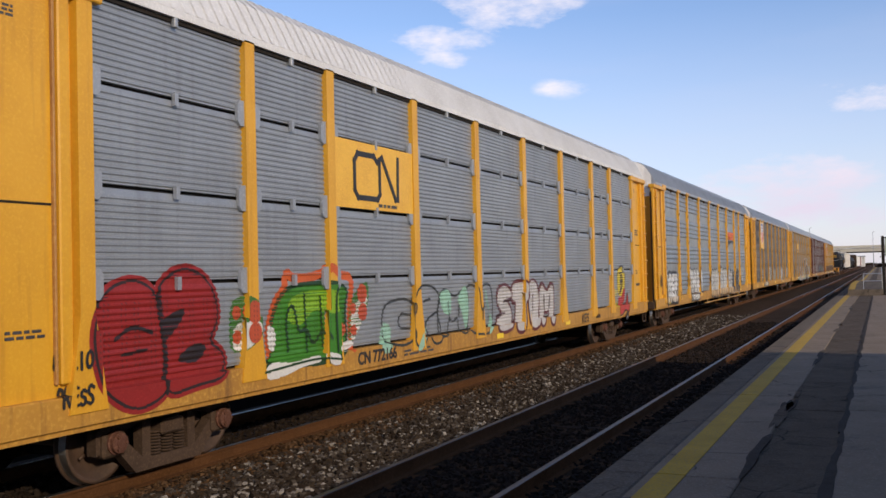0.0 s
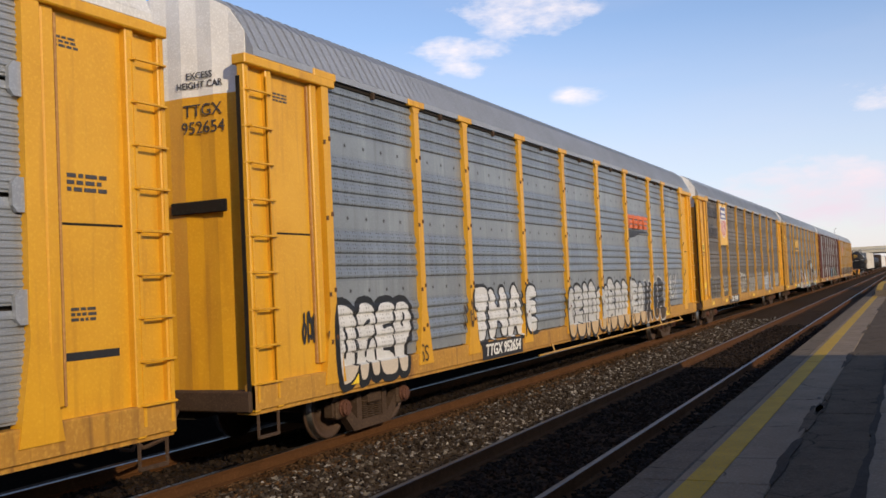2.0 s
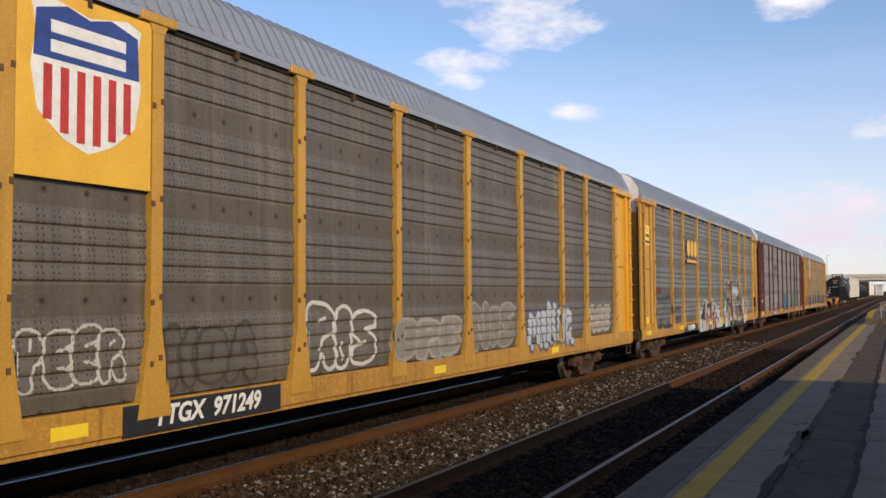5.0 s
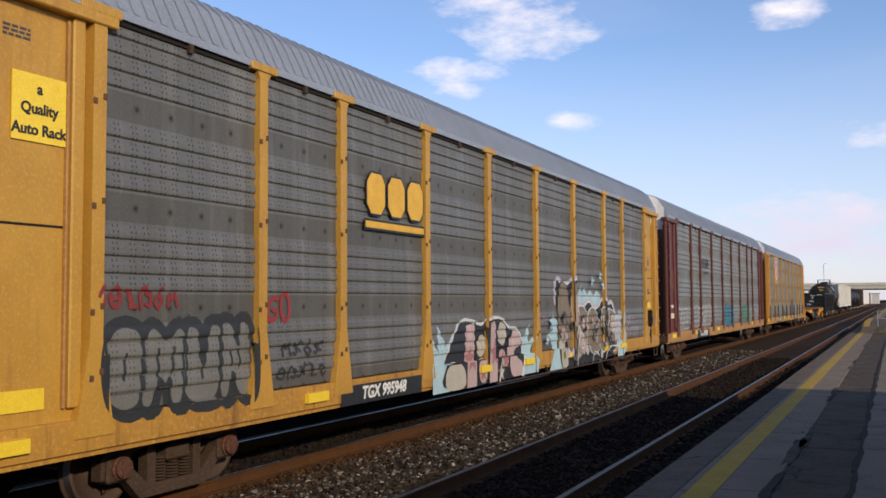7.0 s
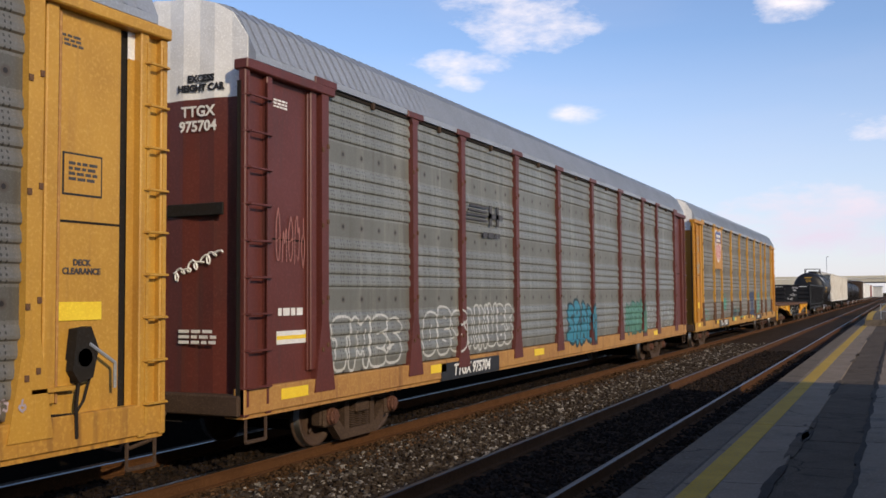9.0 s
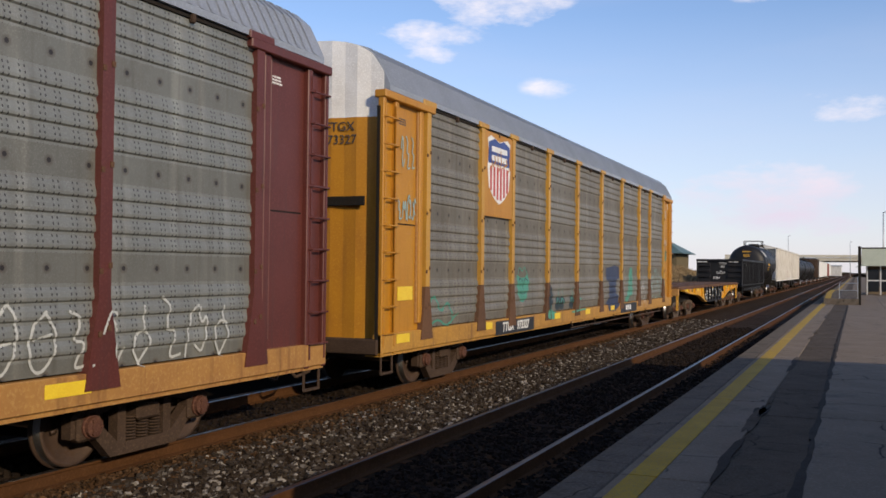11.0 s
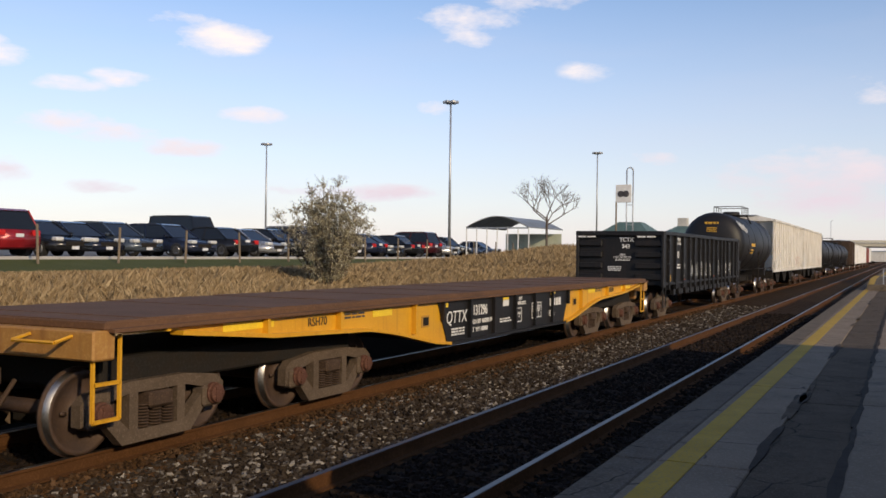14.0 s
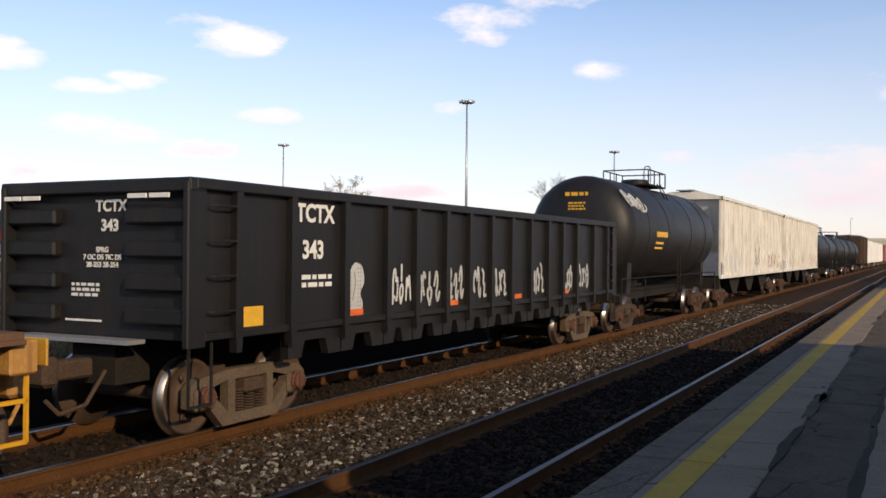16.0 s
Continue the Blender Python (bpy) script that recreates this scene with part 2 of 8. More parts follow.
# Grime plus the shade below the car sills, both in one dark colour.
M_TRUCK = mat("grimy_shaded_cast_steel", (0.070, 0.044, 0.030), .85, .05, (0.036, 0.023, 0.016), (0.115, 0.075, 0.05), 5, 40, .25, .8, spec=0.2)
M_WHEEL = mat("worn_wheel_steel", (0.085, 0.048, 0.031), .7, .2, (0.033, 0.022, 0.017), (0.09, 0.055, 0.035), 4, 40, .15, .7)
M_TREAD = mat("polished_tread_steel", (0.3, 0.29, 0.28), .35, 1, None, None, 8, 60, .03)
M_CAST = mat("dusty_cast_steel", (0.115, 0.083, 0.058), .85, .05, (0.06, 0.042, 0.029), (0.17, 0.125, 0.09), 4, 40, .25, .8, spec=0.2)
M_CAP = mat("red_brown_bearing_cap", (0.10, 0.045, 0.03), .8, 0, (0.075, 0.03, 0.022), (0.17, 0.08, 0.055), 6, 40, .2, .8, spec=0.2)
M_RAILSIDE = mat("rusty_rail_steel", (0.088, 0.038, 0.014), .9, .03, (0.052, 0.023, 0.009), (0.13, 0.06, 0.026), 2.5, 50, .2, .8, spec=0.1)
M_RAILTOP = mat("shiny_rail_head", (0.13, 0.128, 0.13), .42, 1, (0.17, 0.16, 0.15), None, 4, 60, .03)
M_DECK = mat("rusty_deck_plate", (0.145, 0.075, 0.042), .85, 0, (0.075, 0.047, 0.034), (0.19, 0.10, 0.055), .9, 30, .2, .8, spec=0.15)
M_CREAM = mat("off_white_paint", (0.70, 0.67, 0.61), .55, 0, (0.50, 0.46, 0.39), None, 1.0, 30, .06, .6, pattern=streaks((0.30, 0.24, 0.18), .6))
M_REDCAR = mat("oxide_red_paint", (0.25, 0.05, 0.035), .55, 0, None, None, 1.2, 30, .06)
M_REFLECT = mat("yellow_reflector", (0.85, 0.60, 0.04), .35, 0, (0.8, 0.52, 0.03), None, 8, 60, .02)
M_ORANGE = mat("orange_decal", (0.75, 0.14, 0.02), .45, 0, None, None, 4, 50, .02, .3)
M_INK = mat("black_decal", (0.02, 0.02, 0.022), .5, 0, None, None, 6, 50, .02, .3)
M_WLETTER = mat("white_decal", (0.75, 0.74, 0.7), .5, 0, (0.6, 0.58, 0.54), None, 6, 60, .02, .5)
M_YLETTER = mat("golden_decal", (0.72, 0.40, 0.03), .45, 0, (0.6, 0.32, 0.03), None, 5, 60, .02, .5)
M_BLUE = mat("blue_decal", (0.03, 0.06, 0.24), .45, 0, None, None, 5, 60, .02, .3)
M_REDDECAL = mat("red_decal", (0.5, 0.04, 0.03), .45, 0, None, None, 5, 60, .02, .3)
M_YDECAL = mat("yellow_panel_paint", (0.75, 0.42, 0.04), .42, 0, (0.66, 0.34, 0.035), None, 2, 50, .03, .4)
M_GREYTEXT = mat("dark_grey_decal", (0.06, 0.055, 0.055), .55, 0, None, None, 5, 60, .02, .3)


def cracks(tint, size=1.1, width=.010, stain=(0.05, 0.045, 0.04)):
    """Meandering cracks and dark stains with shapes of their own."""
    def add(nt, N, K, co, mp, col, height, ramp, blend, noise_tex):
        warp = N("ShaderNodeTexNoise")
        warp.inputs["Scale"].default_value, warp.inputs["Detail"].default_value = 2.2, 5
        K(co.outputs["Object"], warp.inputs["Vector"])
        mix = N("ShaderNodeMix")
        mix.data_type = "VECTOR"
        mix.inputs[0].default_value = .22
        K(co.outputs["Object"], mix.inputs[4])
        K(warp.outputs["Color"], mix.inputs[5])
        v = N("ShaderNodeTexVoronoi")
        v.feature = "DISTANCE_TO_EDGE"
        v.inputs["Scale"].default_value = size
        K(mix.outputs[1], v.inputs["Vector"])
        line = ramp(v.outputs["Distance"], width, 0.0)
        gate = noise_tex(.8, 3)
        mm = N("ShaderNodeMath")
        mm.operation = "MULTIPLY"
        K(line, mm.inputs[0])
        K(ramp(gate, .48, .56), mm.inputs[1])
        st = N("ShaderNodeMath")
        st.operation = "MULTIPLY"
        st.inputs[1].default_value = .6
        K(ramp(noise_tex(1.9, 8, .7), .56, .70), st.inputs[0])
        col = blend(st.outputs[0], col, stain)
        return blend(mm.outputs[0], col, tint), height
    return add


M_GROUND = mat("dry_earth", (0.16, 0.125, 0.075), .95, 0, (0.10, 0.085, 0.05), (0.22, 0.18, 0.11), .35, 12, .4, .8, spec=0.05)
M_LAWN = mat("mown_grass", (0.085, 0.095, 0.03), .9, 0, (0.06, 0.07, 0.022), (0.14, 0.13, 0.05), .8, 25, .4, .8, spec=0.1)
M_BALLAST = mat("ballast_bed", (0.042, 0.024, 0.012), .95, 0, (0.020, 0.012, 0.006), (0.08, 0.055, 0.036), 2.2, 26, .9, .9, spec=0.05)
M_TIE = mat("creosoted_tie", (0.028, 0.019, 0.014), .9, 0, (0.018, 0.013, 0.01), (0.06, 0.036, 0.025), 3, 30, .35, .8, stretch=(.5, 3, 3), spec=0.05)
M_CONC = mat("platform_concrete", (0.235, 0.182, 0.132), .88, 0, (0.15, 0.111, 0.078), (0.29, 0.234, 0.178), 1.1, 40, .3, .9, coord="Object", pattern=cracks((0.02, 0.018, 0.016), .7, .012, (0.07, 0.062, 0.055)), spec=0.12)
M_COPING = mat("worn_coping_concrete", (0.16, 0.125, 0.09), .9, 0, (0.075, 0.062, 0.05), (0.21, 0.185, 0.16), 2.0, 30, .5, .9, pattern=cracks((0.02, 0.016, 0.012), 1.6, .02, (0.04, 0.032, 0.025)), spec=0.08)
M_ASPH = mat("patched_asphalt", (0.110, 0.083, 0.059), .93, 0, (0.046, 0.035, 0.026), (0.165, 0.135, 0.108), 1.6, 50, .6, .9, pattern=cracks((0.012, 0.01, 0.009), 1.5, .02, (0.022, 0.019, 0.017)), spec=0.08)
M_TAR = mat("old_tar", (0.045, 0.036, 0.03), .85, 0, (0.025, 0.02, 0.017), (0.08, 0.066, 0.055), 5, 60, .4, .8, spec=0.1)
M_STRIPE = mat("worn_yellow_line", (0.50, 0.31, 0.03), .75, 0, (0.33, 0.21, 0.035), (0.24, 0.18, 0.08), 2.2, 34, .15, .8, spec=0.15)
M_LOT = mat("lot_asphalt", (0.12, 0.118, 0.115), .9, 0, (0.085, 0.083, 0.08), (0.17, 0.165, 0.16), .7, 30, .25, .7)
M_KERB = mat("kerb_concrete", (0.42, 0.40, 0.37), .85, 0, (0.32, 0.3, 0.28), None, 1.5, 40, .2)
M_BRIDGE = mat("bridge_concrete", (0.62, 0.56, 0.44), .85, 0, (0.5, 0.45, 0.35), None, .3, 6, .1, .6)
M_POLE = mat("galvanised_pole", (0.42, 0.43, 0.44), .45, .6, (0.34, 0.35, 0.36), None, 2, 40, .05)
M_WOOD = mat("weathered_post", (0.20, 0.15, 0.10), .9, 0, (0.13, 0.10, 0.07), None, 4, 40, .3)
M_GREENROOF = mat("green_metal_roof", (0.10, 0.16, 0.13), .5, .1, (0.075, 0.125, 0.10), None, .8, 20, .08)
M_WALL = mat("pale_station_wall", (0.5, 0.47, 0.42), .85, 0, None, None, 1, 20, .1)
M_SHELTER = mat("tinted_shelter_roof", (0.17, 0.175, 0.165), .4, 0, None, None, 1, 20, .05)
M_SIGNBOARD = mat("pale_sign_board", (0.50, 0.53, 0.42), .5, 0, (0.42, 0.46, 0.36), None, 2, 30, .03)
M_BARK = mat("grey_bark", (0.11, 0.085, 0.065), .9, 0, (0.07, 0.055, 0.045), None, 6, 40, .4)
M_RUBBER = mat("tyre_rubber", (0.02, 0.02, 0.02), .85, 0, None, None, 6, 60, .1)
M_RIM = mat("alloy_rim", (0.5, 0.5, 0.5), .3, .9, None, None, 6, 60, .02)
M_GLASSDARK = mat("tinted_glass", (0.012, 0.014, 0.017), .08, 0, (0.012, 0.014, 0.017), (0.014, 0.016, 0.02), 2, 20, 0, .3)
M_LAMP = mat("clear_lamp_lens", (0.75, 0.74, 0.7), .15, .2, None, None, 8, 60, .05, .3)
M_TAIL = mat("red_lamp_lens", (0.55, 0.02, 0.02), .15, 0, None, None, 8, 60, .05, .3)
M_PLATE = mat("blank_plate", (0.7, 0.7, 0.7), .4, 0, None, None, 9, 60, .03, .3)


def island_mat(name, cols, rough=.9):
    """One colour for each loose piece of a joined mesh, picked from a ramp."""
    m = bpy.data.materials.new(name)
    m.use_nodes = True
    nt = m.node_tree
    geo, rp = nt.nodes.new("ShaderNodeNewGeometry"), nt.nodes.new("ShaderNodeValToRGB")
    while len(rp.color_ramp.elements) < len(cols):
        rp.color_ramp.elements.new(0.5)
    for i, (e, c) in enumerate(zip(rp.color_ramp.elements, cols)):
        e.position, e.color = i / (len(cols) - 1), (*c, 1)
    nt.links.new(geo.outputs["Random Per Island"], rp.inputs[0])
    b = nt.nodes["Principled BSDF"]
    nt.links.new(rp.outputs[0], b.inputs["Base Color"])
    b.inputs["Roughness"].default_value = rough
    b.inputs["Specular IOR Level"].default_value = .1
    return m


M_STONE = island_mat("crushed_stone", [(0.013, 0.009, 0.006), (0.042, 0.030, 0.020), (0.022, 0.015, 0.010), (0.082, 0.066, 0.051), (0.025, 0.017, 0.011), (0.044, 0.032, 0.022), (0.30, 0.268, 0.228)], .85)
# Darker copy of the crushed stone, with the shade over the beds coloured in.
M_STONE_DARK = island_mat("shade_darkened_stone", [(0.008, 0.006, 0.005), (0.018, 0.012, 0.009), (0.011, 0.008, 0.006), (0.036, 0.025, 0.018)], .85)
M_STONE_RUST = island_mat("rust_stained_stone", [(0.03, 0.017, 0.009), (0.075, 0.038, 0.016), (0.045, 0.024, 0.011), (0.12, 0.066, 0.032), (0.02, 0.012, 0.007)], .85)
M_DRYGRASS = island_mat("dry_grass", [(0.29, 0.20, 0.105), (0.36, 0.265, 0.15), (0.20, 0.13, 0.065), (0.42, 0.32, 0.19), (0.15, 0.10, 0.052), (0.25, 0.18, 0.095)], .9)
M_LEAF = island_mat("pale_autumn_leaves", [(0.26, 0.22, 0.13), (0.42, 0.37, 0.25), (0.17, 0.15, 0.08), (0.52, 0.48, 0.36), (0.30, 0.26, 0.16)], .8)


# ---- mesh helpers ----
def finish(bm, name, material, smooth=False):
    me = bpy.data.meshes.new(name)
    bmesh.ops.recalc_face_normals(bm, faces=bm.faces)
    bm.to_mesh(me)
    bm.free()
    for m in (material if isinstance(material, (list, tuple)) else [material]):
        me.materials.append(m)
    if smooth:
        for p in me.polygons:
            p.use_smooth = True
    return me


def part(name, bm, material, parent, label="", smooth=False, at=None):
    """One mesh object under a thing or under a part. bm: a bmesh or a ready mesh."""
    me = bm if isinstance(bm, bpy.types.Mesh) else finish(bm, name, material, smooth)
    ob = new(name, me)
    ob.parent = parent
    if at is not None:
        ob.matrix_local = at
    if label:
        ob["label"] = label
    return ob


def thing(name, bm, material, label, category, group="", kind="", at=None, smooth=False):
    me = bm if isinstance(bm, bpy.types.Mesh) else finish(bm, name, material, smooth)
    ob = new(name, me)
    if at is not None:
        ob.matrix_world = at
    return tagged(ob, label, category, group, kind)


def empty(name, m, label, category, group="", kind=""):
    ob = new(name)
    ob.matrix_world = m
    return tagged(ob, label, category, group, kind)


def box(bm, x0, x1, y0, y1, z0, z1, bevel=0.0, m=None, mi=0):
    vs = [bm.verts.new(p) for p in ((x0, y0, z0), (x1, y0, z0), (x1, y1, z0), (x0, y1, z0), (x0, y0, z1), (x1, y0, z1), (x1, y1, z1), (x0, y1, z1))]
    fs = [bm.faces.new([vs[i] for i in q]) for q in ((3, 2, 1, 0), (4, 5, 6, 7), (0, 1, 5, 4), (1, 2, 6, 5), (2, 3, 7, 6), (3, 0, 4, 7))]
    for f in fs:
        f.material_index = mi
    if bevel:
        es = list({e for f in fs for e in f.edges})
        r = bmesh.ops.bevel(bm, geom=es, offset=bevel, segments=1, affect="EDGES")
        vs = list({v for f in r["faces"] for v in f.verts} | {v for v in vs if v.is_valid})
    if m is not None:
        bmesh.ops.transform(bm, matrix=m, verts=[v for v in vs if v.is_valid])
    return bm


def B(*a, **k):
    return box(bmesh.new(), *a, **k)


def prism(bm, pts, a0, a1, axis="x"):
    """A closed outline swept along an axis. pts: (y, z) for x, (x, z) for y, (x, y) for z."""
    put = {"x": lambda u, v, w: (w, u, v), "y": lambda u, v, w: (u, w, v), "z": lambda u, v, w: (u, v, w)}[axis]
    lo = [bm.verts.new(put(u, v, a0)) for u, v in pts]
    hi = [bm.verts.new(put(u, v, a1)) for u, v in pts]
    bm.faces.new(lo)
    bm.faces.new(hi[::-1])
    for i in range(len(pts)):
        j = (i + 1) % len(pts)
        bm.faces.new((lo[i], lo[j], hi[j], hi[i]))
    return bm


def P(pts, a0, a1, axis="x"):
    return prism(bmesh.new(), pts, a0, a1, axis)


def tube(bm, a, b, r, seg=8, r2=None):
    a, b = Vector(a), Vector(b)
    q = (b - a).to_track_quat("Z", "Y").to_matrix()
    r2 = r if r2 is None else r2
    lo, hi = [], []
    for i in range(seg):
        c = Vector((math.cos(2 * math.pi * i / seg), math.sin(2 * math.pi * i / seg), 0))
        lo.append(bm.verts.new(a + q @ (c * r)))
        hi.append(bm.verts.new(b + q @ (c * r2)))
    for i in range(seg):
        j = (i + 1) % seg
        bm.faces.new((lo[i], lo[j], hi[j], hi[i]))
    bm.faces.new(lo[::-1])
    bm.faces.new(hi)
    return bm


def path_tube(bm, pts, r, seg=6):
    for a, b in zip(pts, pts[1:]):
        tube(bm, a, b, r, seg)
    return bm


def lathe(bm, prof, axis="x", seg=28, at=(0, 0, 0)):
    """prof: (along, radius) turned round an axis."""
    rings = []
    for u, r in prof:
        ring = []
        for i in range(seg):
            c, s = math.cos(2 * math.pi * i / seg) * r, math.sin(2 * math.pi * i / seg) * r
            p = {"x": (u, c, s), "y": (c, u, s), "z": (c, s, u)}[axis]
            ring.append(bm.verts.new(Vector(p) + Vector(at)))
        rings.append(ring)
    for a, b in zip(rings, rings[1:]):
        for i in range(seg):
            j = (i + 1) % seg
            bm.faces.new((a[i], a[j], b[j], b[i]))
    bm.faces.new(rings[0])
    bm.faces.new(rings[-1][::-1])
    return bm


def strip(bm, pts, a0, a1, axis="y", mi=0):
    """An open profile swept along an axis. pts: (x, z)."""
    prev = None
    for x, z in pts:
        cur = (bm.verts.new((x, a0, z)), bm.verts.new((x, a1, z)))
        if prev:
            f = bm.faces.new((prev[0], prev[1], cur[1], cur[0]))
            f.material_index = mi
        prev = cur
    return bm


SIDE = pose(0, 0, 0, 90, 0, 90)      # writing that is read from +x
FRONT = pose(0, 0, 0, 90, 0, 0)      # writing that is read from -y


def writing(name, text, size, m, material, parent, label="", stretch=1.0, bold=0.0, shear=0.0):
    cu = bpy.data.curves.new(name, "FONT")
    cu.body, cu.size, cu.extrude, cu.offset, cu.shear = text, size, 0.003, bold, shear
    cu.align_x, cu.align_y, cu.resolution_u = "CENTER", "CENTER", 3
    tmp = bpy.data.objects.new(name, cu)
    scene.collection.objects.link(tmp)
    me = bpy.data.meshes.new_from_object(tmp.evaluated_get(bpy.context.evaluated_depsgraph_get()))
    bpy.data.objects.remove(tmp)
    me.materials.clear()
    me.materials.append(material)
    me.transform(Matrix.Diagonal((stretch, 1, 1, 1)))
    return part(name, me, material, parent, label, at=m)


def bars(parent, x, y, z, rows, wide, high, material, face="side", label="small lines of stencilled print"):
    """Lines of print too small to read."""
    bm, rng = bmesh.new(), random.Random(int(y * 100 + z * 10))
    for i in range(rows):
        u = 0.0
        while u < wide * .92:
            w = rng.uniform(.10, .3) * wide
            w = min(w, wide - u)
            zz = z - i * high * 1.7
            if face == "side":
                box(bm, x, x + .004, y + u, y + u + w, zz, zz + high)
            else:
                box(bm, x + u, x + u + w, y - .004, y, zz, zz + high)
            u += w + wide * .06
    return tagged(part("print", bm, material, parent, label), kind="stuff")


# ---- ground, tracks, platform ----
TRACK_NEAR, TRACK_FAR, GAUGE = -4.31, -8.65, 1.68
PLAT_Z, PLAT_X = 0.16, -2.61


def mound(x, y):
    """How far the bank swells above its even slope before the station house."""
    return np.interp(y, [20, 34, 43, 52, 58, 83, 100, 118], [0, 0, .4, 1.05, 1.4, 1.7, 1.6, 0]) * np.interp(x, [-26.2, -21, -17, -12.5], [0, .85, 1, 0])


def ground():
    prof = [(-1500, 1.85), (-300, 1.85), (-60, 1.83), (-27.2, 1.78), (-26.2, 1.66), (-23, 1.38), (-21, 1.16), (-19, 0.95), (-17, 0.75), (-15, 0.55), (-12.5, 0.0), (-11.2, -0.42), (-10, -0.55), (9, -0.55), (9.5, 0.1), (1500, 0.1)]
    ys = [-400, -60, 0, 20, 34, 43, 52, 58, 70, 83, 100, 118, 160, 260, 500, 1000, 3000]
    bm = bmesh.new()
    grid = [[bm.verts.new((x, y, z + float(mound(x, y)))) for x, z in prof] for y in ys]
    for a, b in zip(grid, grid[1:]):
        for i in range(len(prof) - 1):
            f = bm.faces.new((a[i], a[i + 1], b[i + 1], b[i]))
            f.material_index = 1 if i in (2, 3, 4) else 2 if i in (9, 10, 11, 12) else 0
    thing("ground", bm, [M_GROUND, M_LAWN, M_SHADE_SOIL], "brown earth and short grass rising beside the tracks", "ground", kind="structure")
    thing("road", B(-95, -27.4, -60, 98, 1.5, 1.84), M_LOT, "grey asphalt of the car park above the tracks", "car park", kind="structure")
    bm = bmesh.new()
    for i in range(52):
        box(bm, -27.4, -27.15, -60 + 3 * i + .01, -57 + 3 * i - .01, 1.5, 1.885, .02)
    thing("kerb", bm, M_KERB, "pale concrete kerb along the car park", "kerb", kind="structure")


def ballast():
    rng = np.random.default_rng(3)
    bm = bmesh.new()
    prof = [(-11.4, -.50), (-10.6, -.22), (-9.9, -.185), (-7.4, -.185), (-7.0, -.20), (-6.4, -.235), (-5.8, -.215), (-5.4, -.19), (-3.0, -.19), (-2.78, -.30), (-2.60, -.34)]
    ys = list(np.arange(-40, 60, 1.0)) + list(range(60, 1400, 20))
    grid = [[bm.verts.new((x, y, z + rng.uniform(-.008, .008))) for x, z in prof] for y in ys]
    for a, b in zip(grid, grid[1:]):
        for i in range(len(prof) - 1):
            bm.faces.new((a[i], a[i + 1], b[i + 1], b[i]))
    thing("ballast", bm, M_BALLAST, "bed of grey-brown crushed stone under both tracks", "ballast", kind="structure")

    def stones(count, x0, x1, y0, y1, zf, s0, s1, material, label, seed):
        r = np.random.default_rng(seed)
        x = r.uniform(x0, x1, count)
        y = y0 + (y1 - y0) * r.random(count) ** 1.7
        base = np.array([[-1, -1, -1], [1, -1, -1], [1, 1, -1], [-1, 1, -1], [-1, -1, 1], [1, -1, 1], [1, 1, 1], [-1, 1, 1]], float)
        size = r.uniform(s0, s1, (count, 1, 1)) * (1 + np.maximum(0, (y - 18) / 30))[:, None, None]
        v = base[None] * size * r.uniform(.55, 1.25, (count, 8, 3)) * r.uniform(.6, 1.2, (count, 1, 3))
        a, b = r.uniform(0, 6.28, count), r.uniform(-.9, .9, count)
        ca, sa, cb, sb = np.cos(a), np.sin(a), np.cos(b), np.sin(b)
        vx, vy, vz = v[..., 0].copy(), v[..., 1].copy(), v[..., 2].copy()
        vx, vz = vx * cb[:, None] - vz * sb[:, None], vx * sb[:, None] + vz * cb[:, None]
        vx, vy = vx * ca[:, None] - vy * sa[:, None], vx * sa[:, None] + vy * ca[:, None]
        v = np.stack([vx + x[:, None], vy + y[:, None], vz + (np.interp(x, [p[0] for p in prof], [p[1] for p in prof]) + zf + r.uniform(-.012, .018, count))[:, None]], -1).reshape(-1, 3)
        q = np.array([[3, 2, 1, 0], [4, 5, 6, 7], [0, 1, 5, 4], [1, 2, 6, 5], [2, 3, 7, 6], [3, 0, 4, 7]])
        f = (q[None] + 8 * np.arange(count)[:, None, None]).reshape(-1, 4)
        me = bpy.data.meshes.new("stones")
        me.from_pydata(v.tolist(), [], f.tolist())
        me.materials.append(material)
        thing("crushed_stones", me, material, label, "ballast", kind="stuff")

    stones(30000, -7.35, -5.28, 4, 46, .0, .017, .034, M_STONE, "loose light and dark crushed stones between the tracks", 5)
    stones(9000, -7.72, -6.9, 4, 46, .0, .015, .028, M_STONE_RUST, "rust-stained crushed stones beside the rail", 6)
    stones(16000, -5.0, -2.62, 4, 40, .0, .017, .034, M_STONE_DARK, "crushed stones between the rails with the shade put into their dark colour", 7)
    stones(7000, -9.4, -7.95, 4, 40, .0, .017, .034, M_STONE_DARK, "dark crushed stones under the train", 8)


def rail_mesh():
    prof = [(-.07, -.178), (-.07, -.165), (-.012, -.15), (-.012, -.045), (-.037, -.035), (-.037, -.006), (-.030, -.001), (.030, -.001), (.037, -.006), (.037, -.035), (.012, -.045), (.012, -.15), (.07, -.165), (.07, -.178)]
    bm = P(prof, -60, 1400, "y")
    for f in bm.faces:
        c = f.calc_center_median()
        f.material_index = 1 if c.z > -.0065 and abs(f.normal.y) < .5 else 0
    return finish(bm, "rail", [M_RAILSIDE, M_RAILTOP])


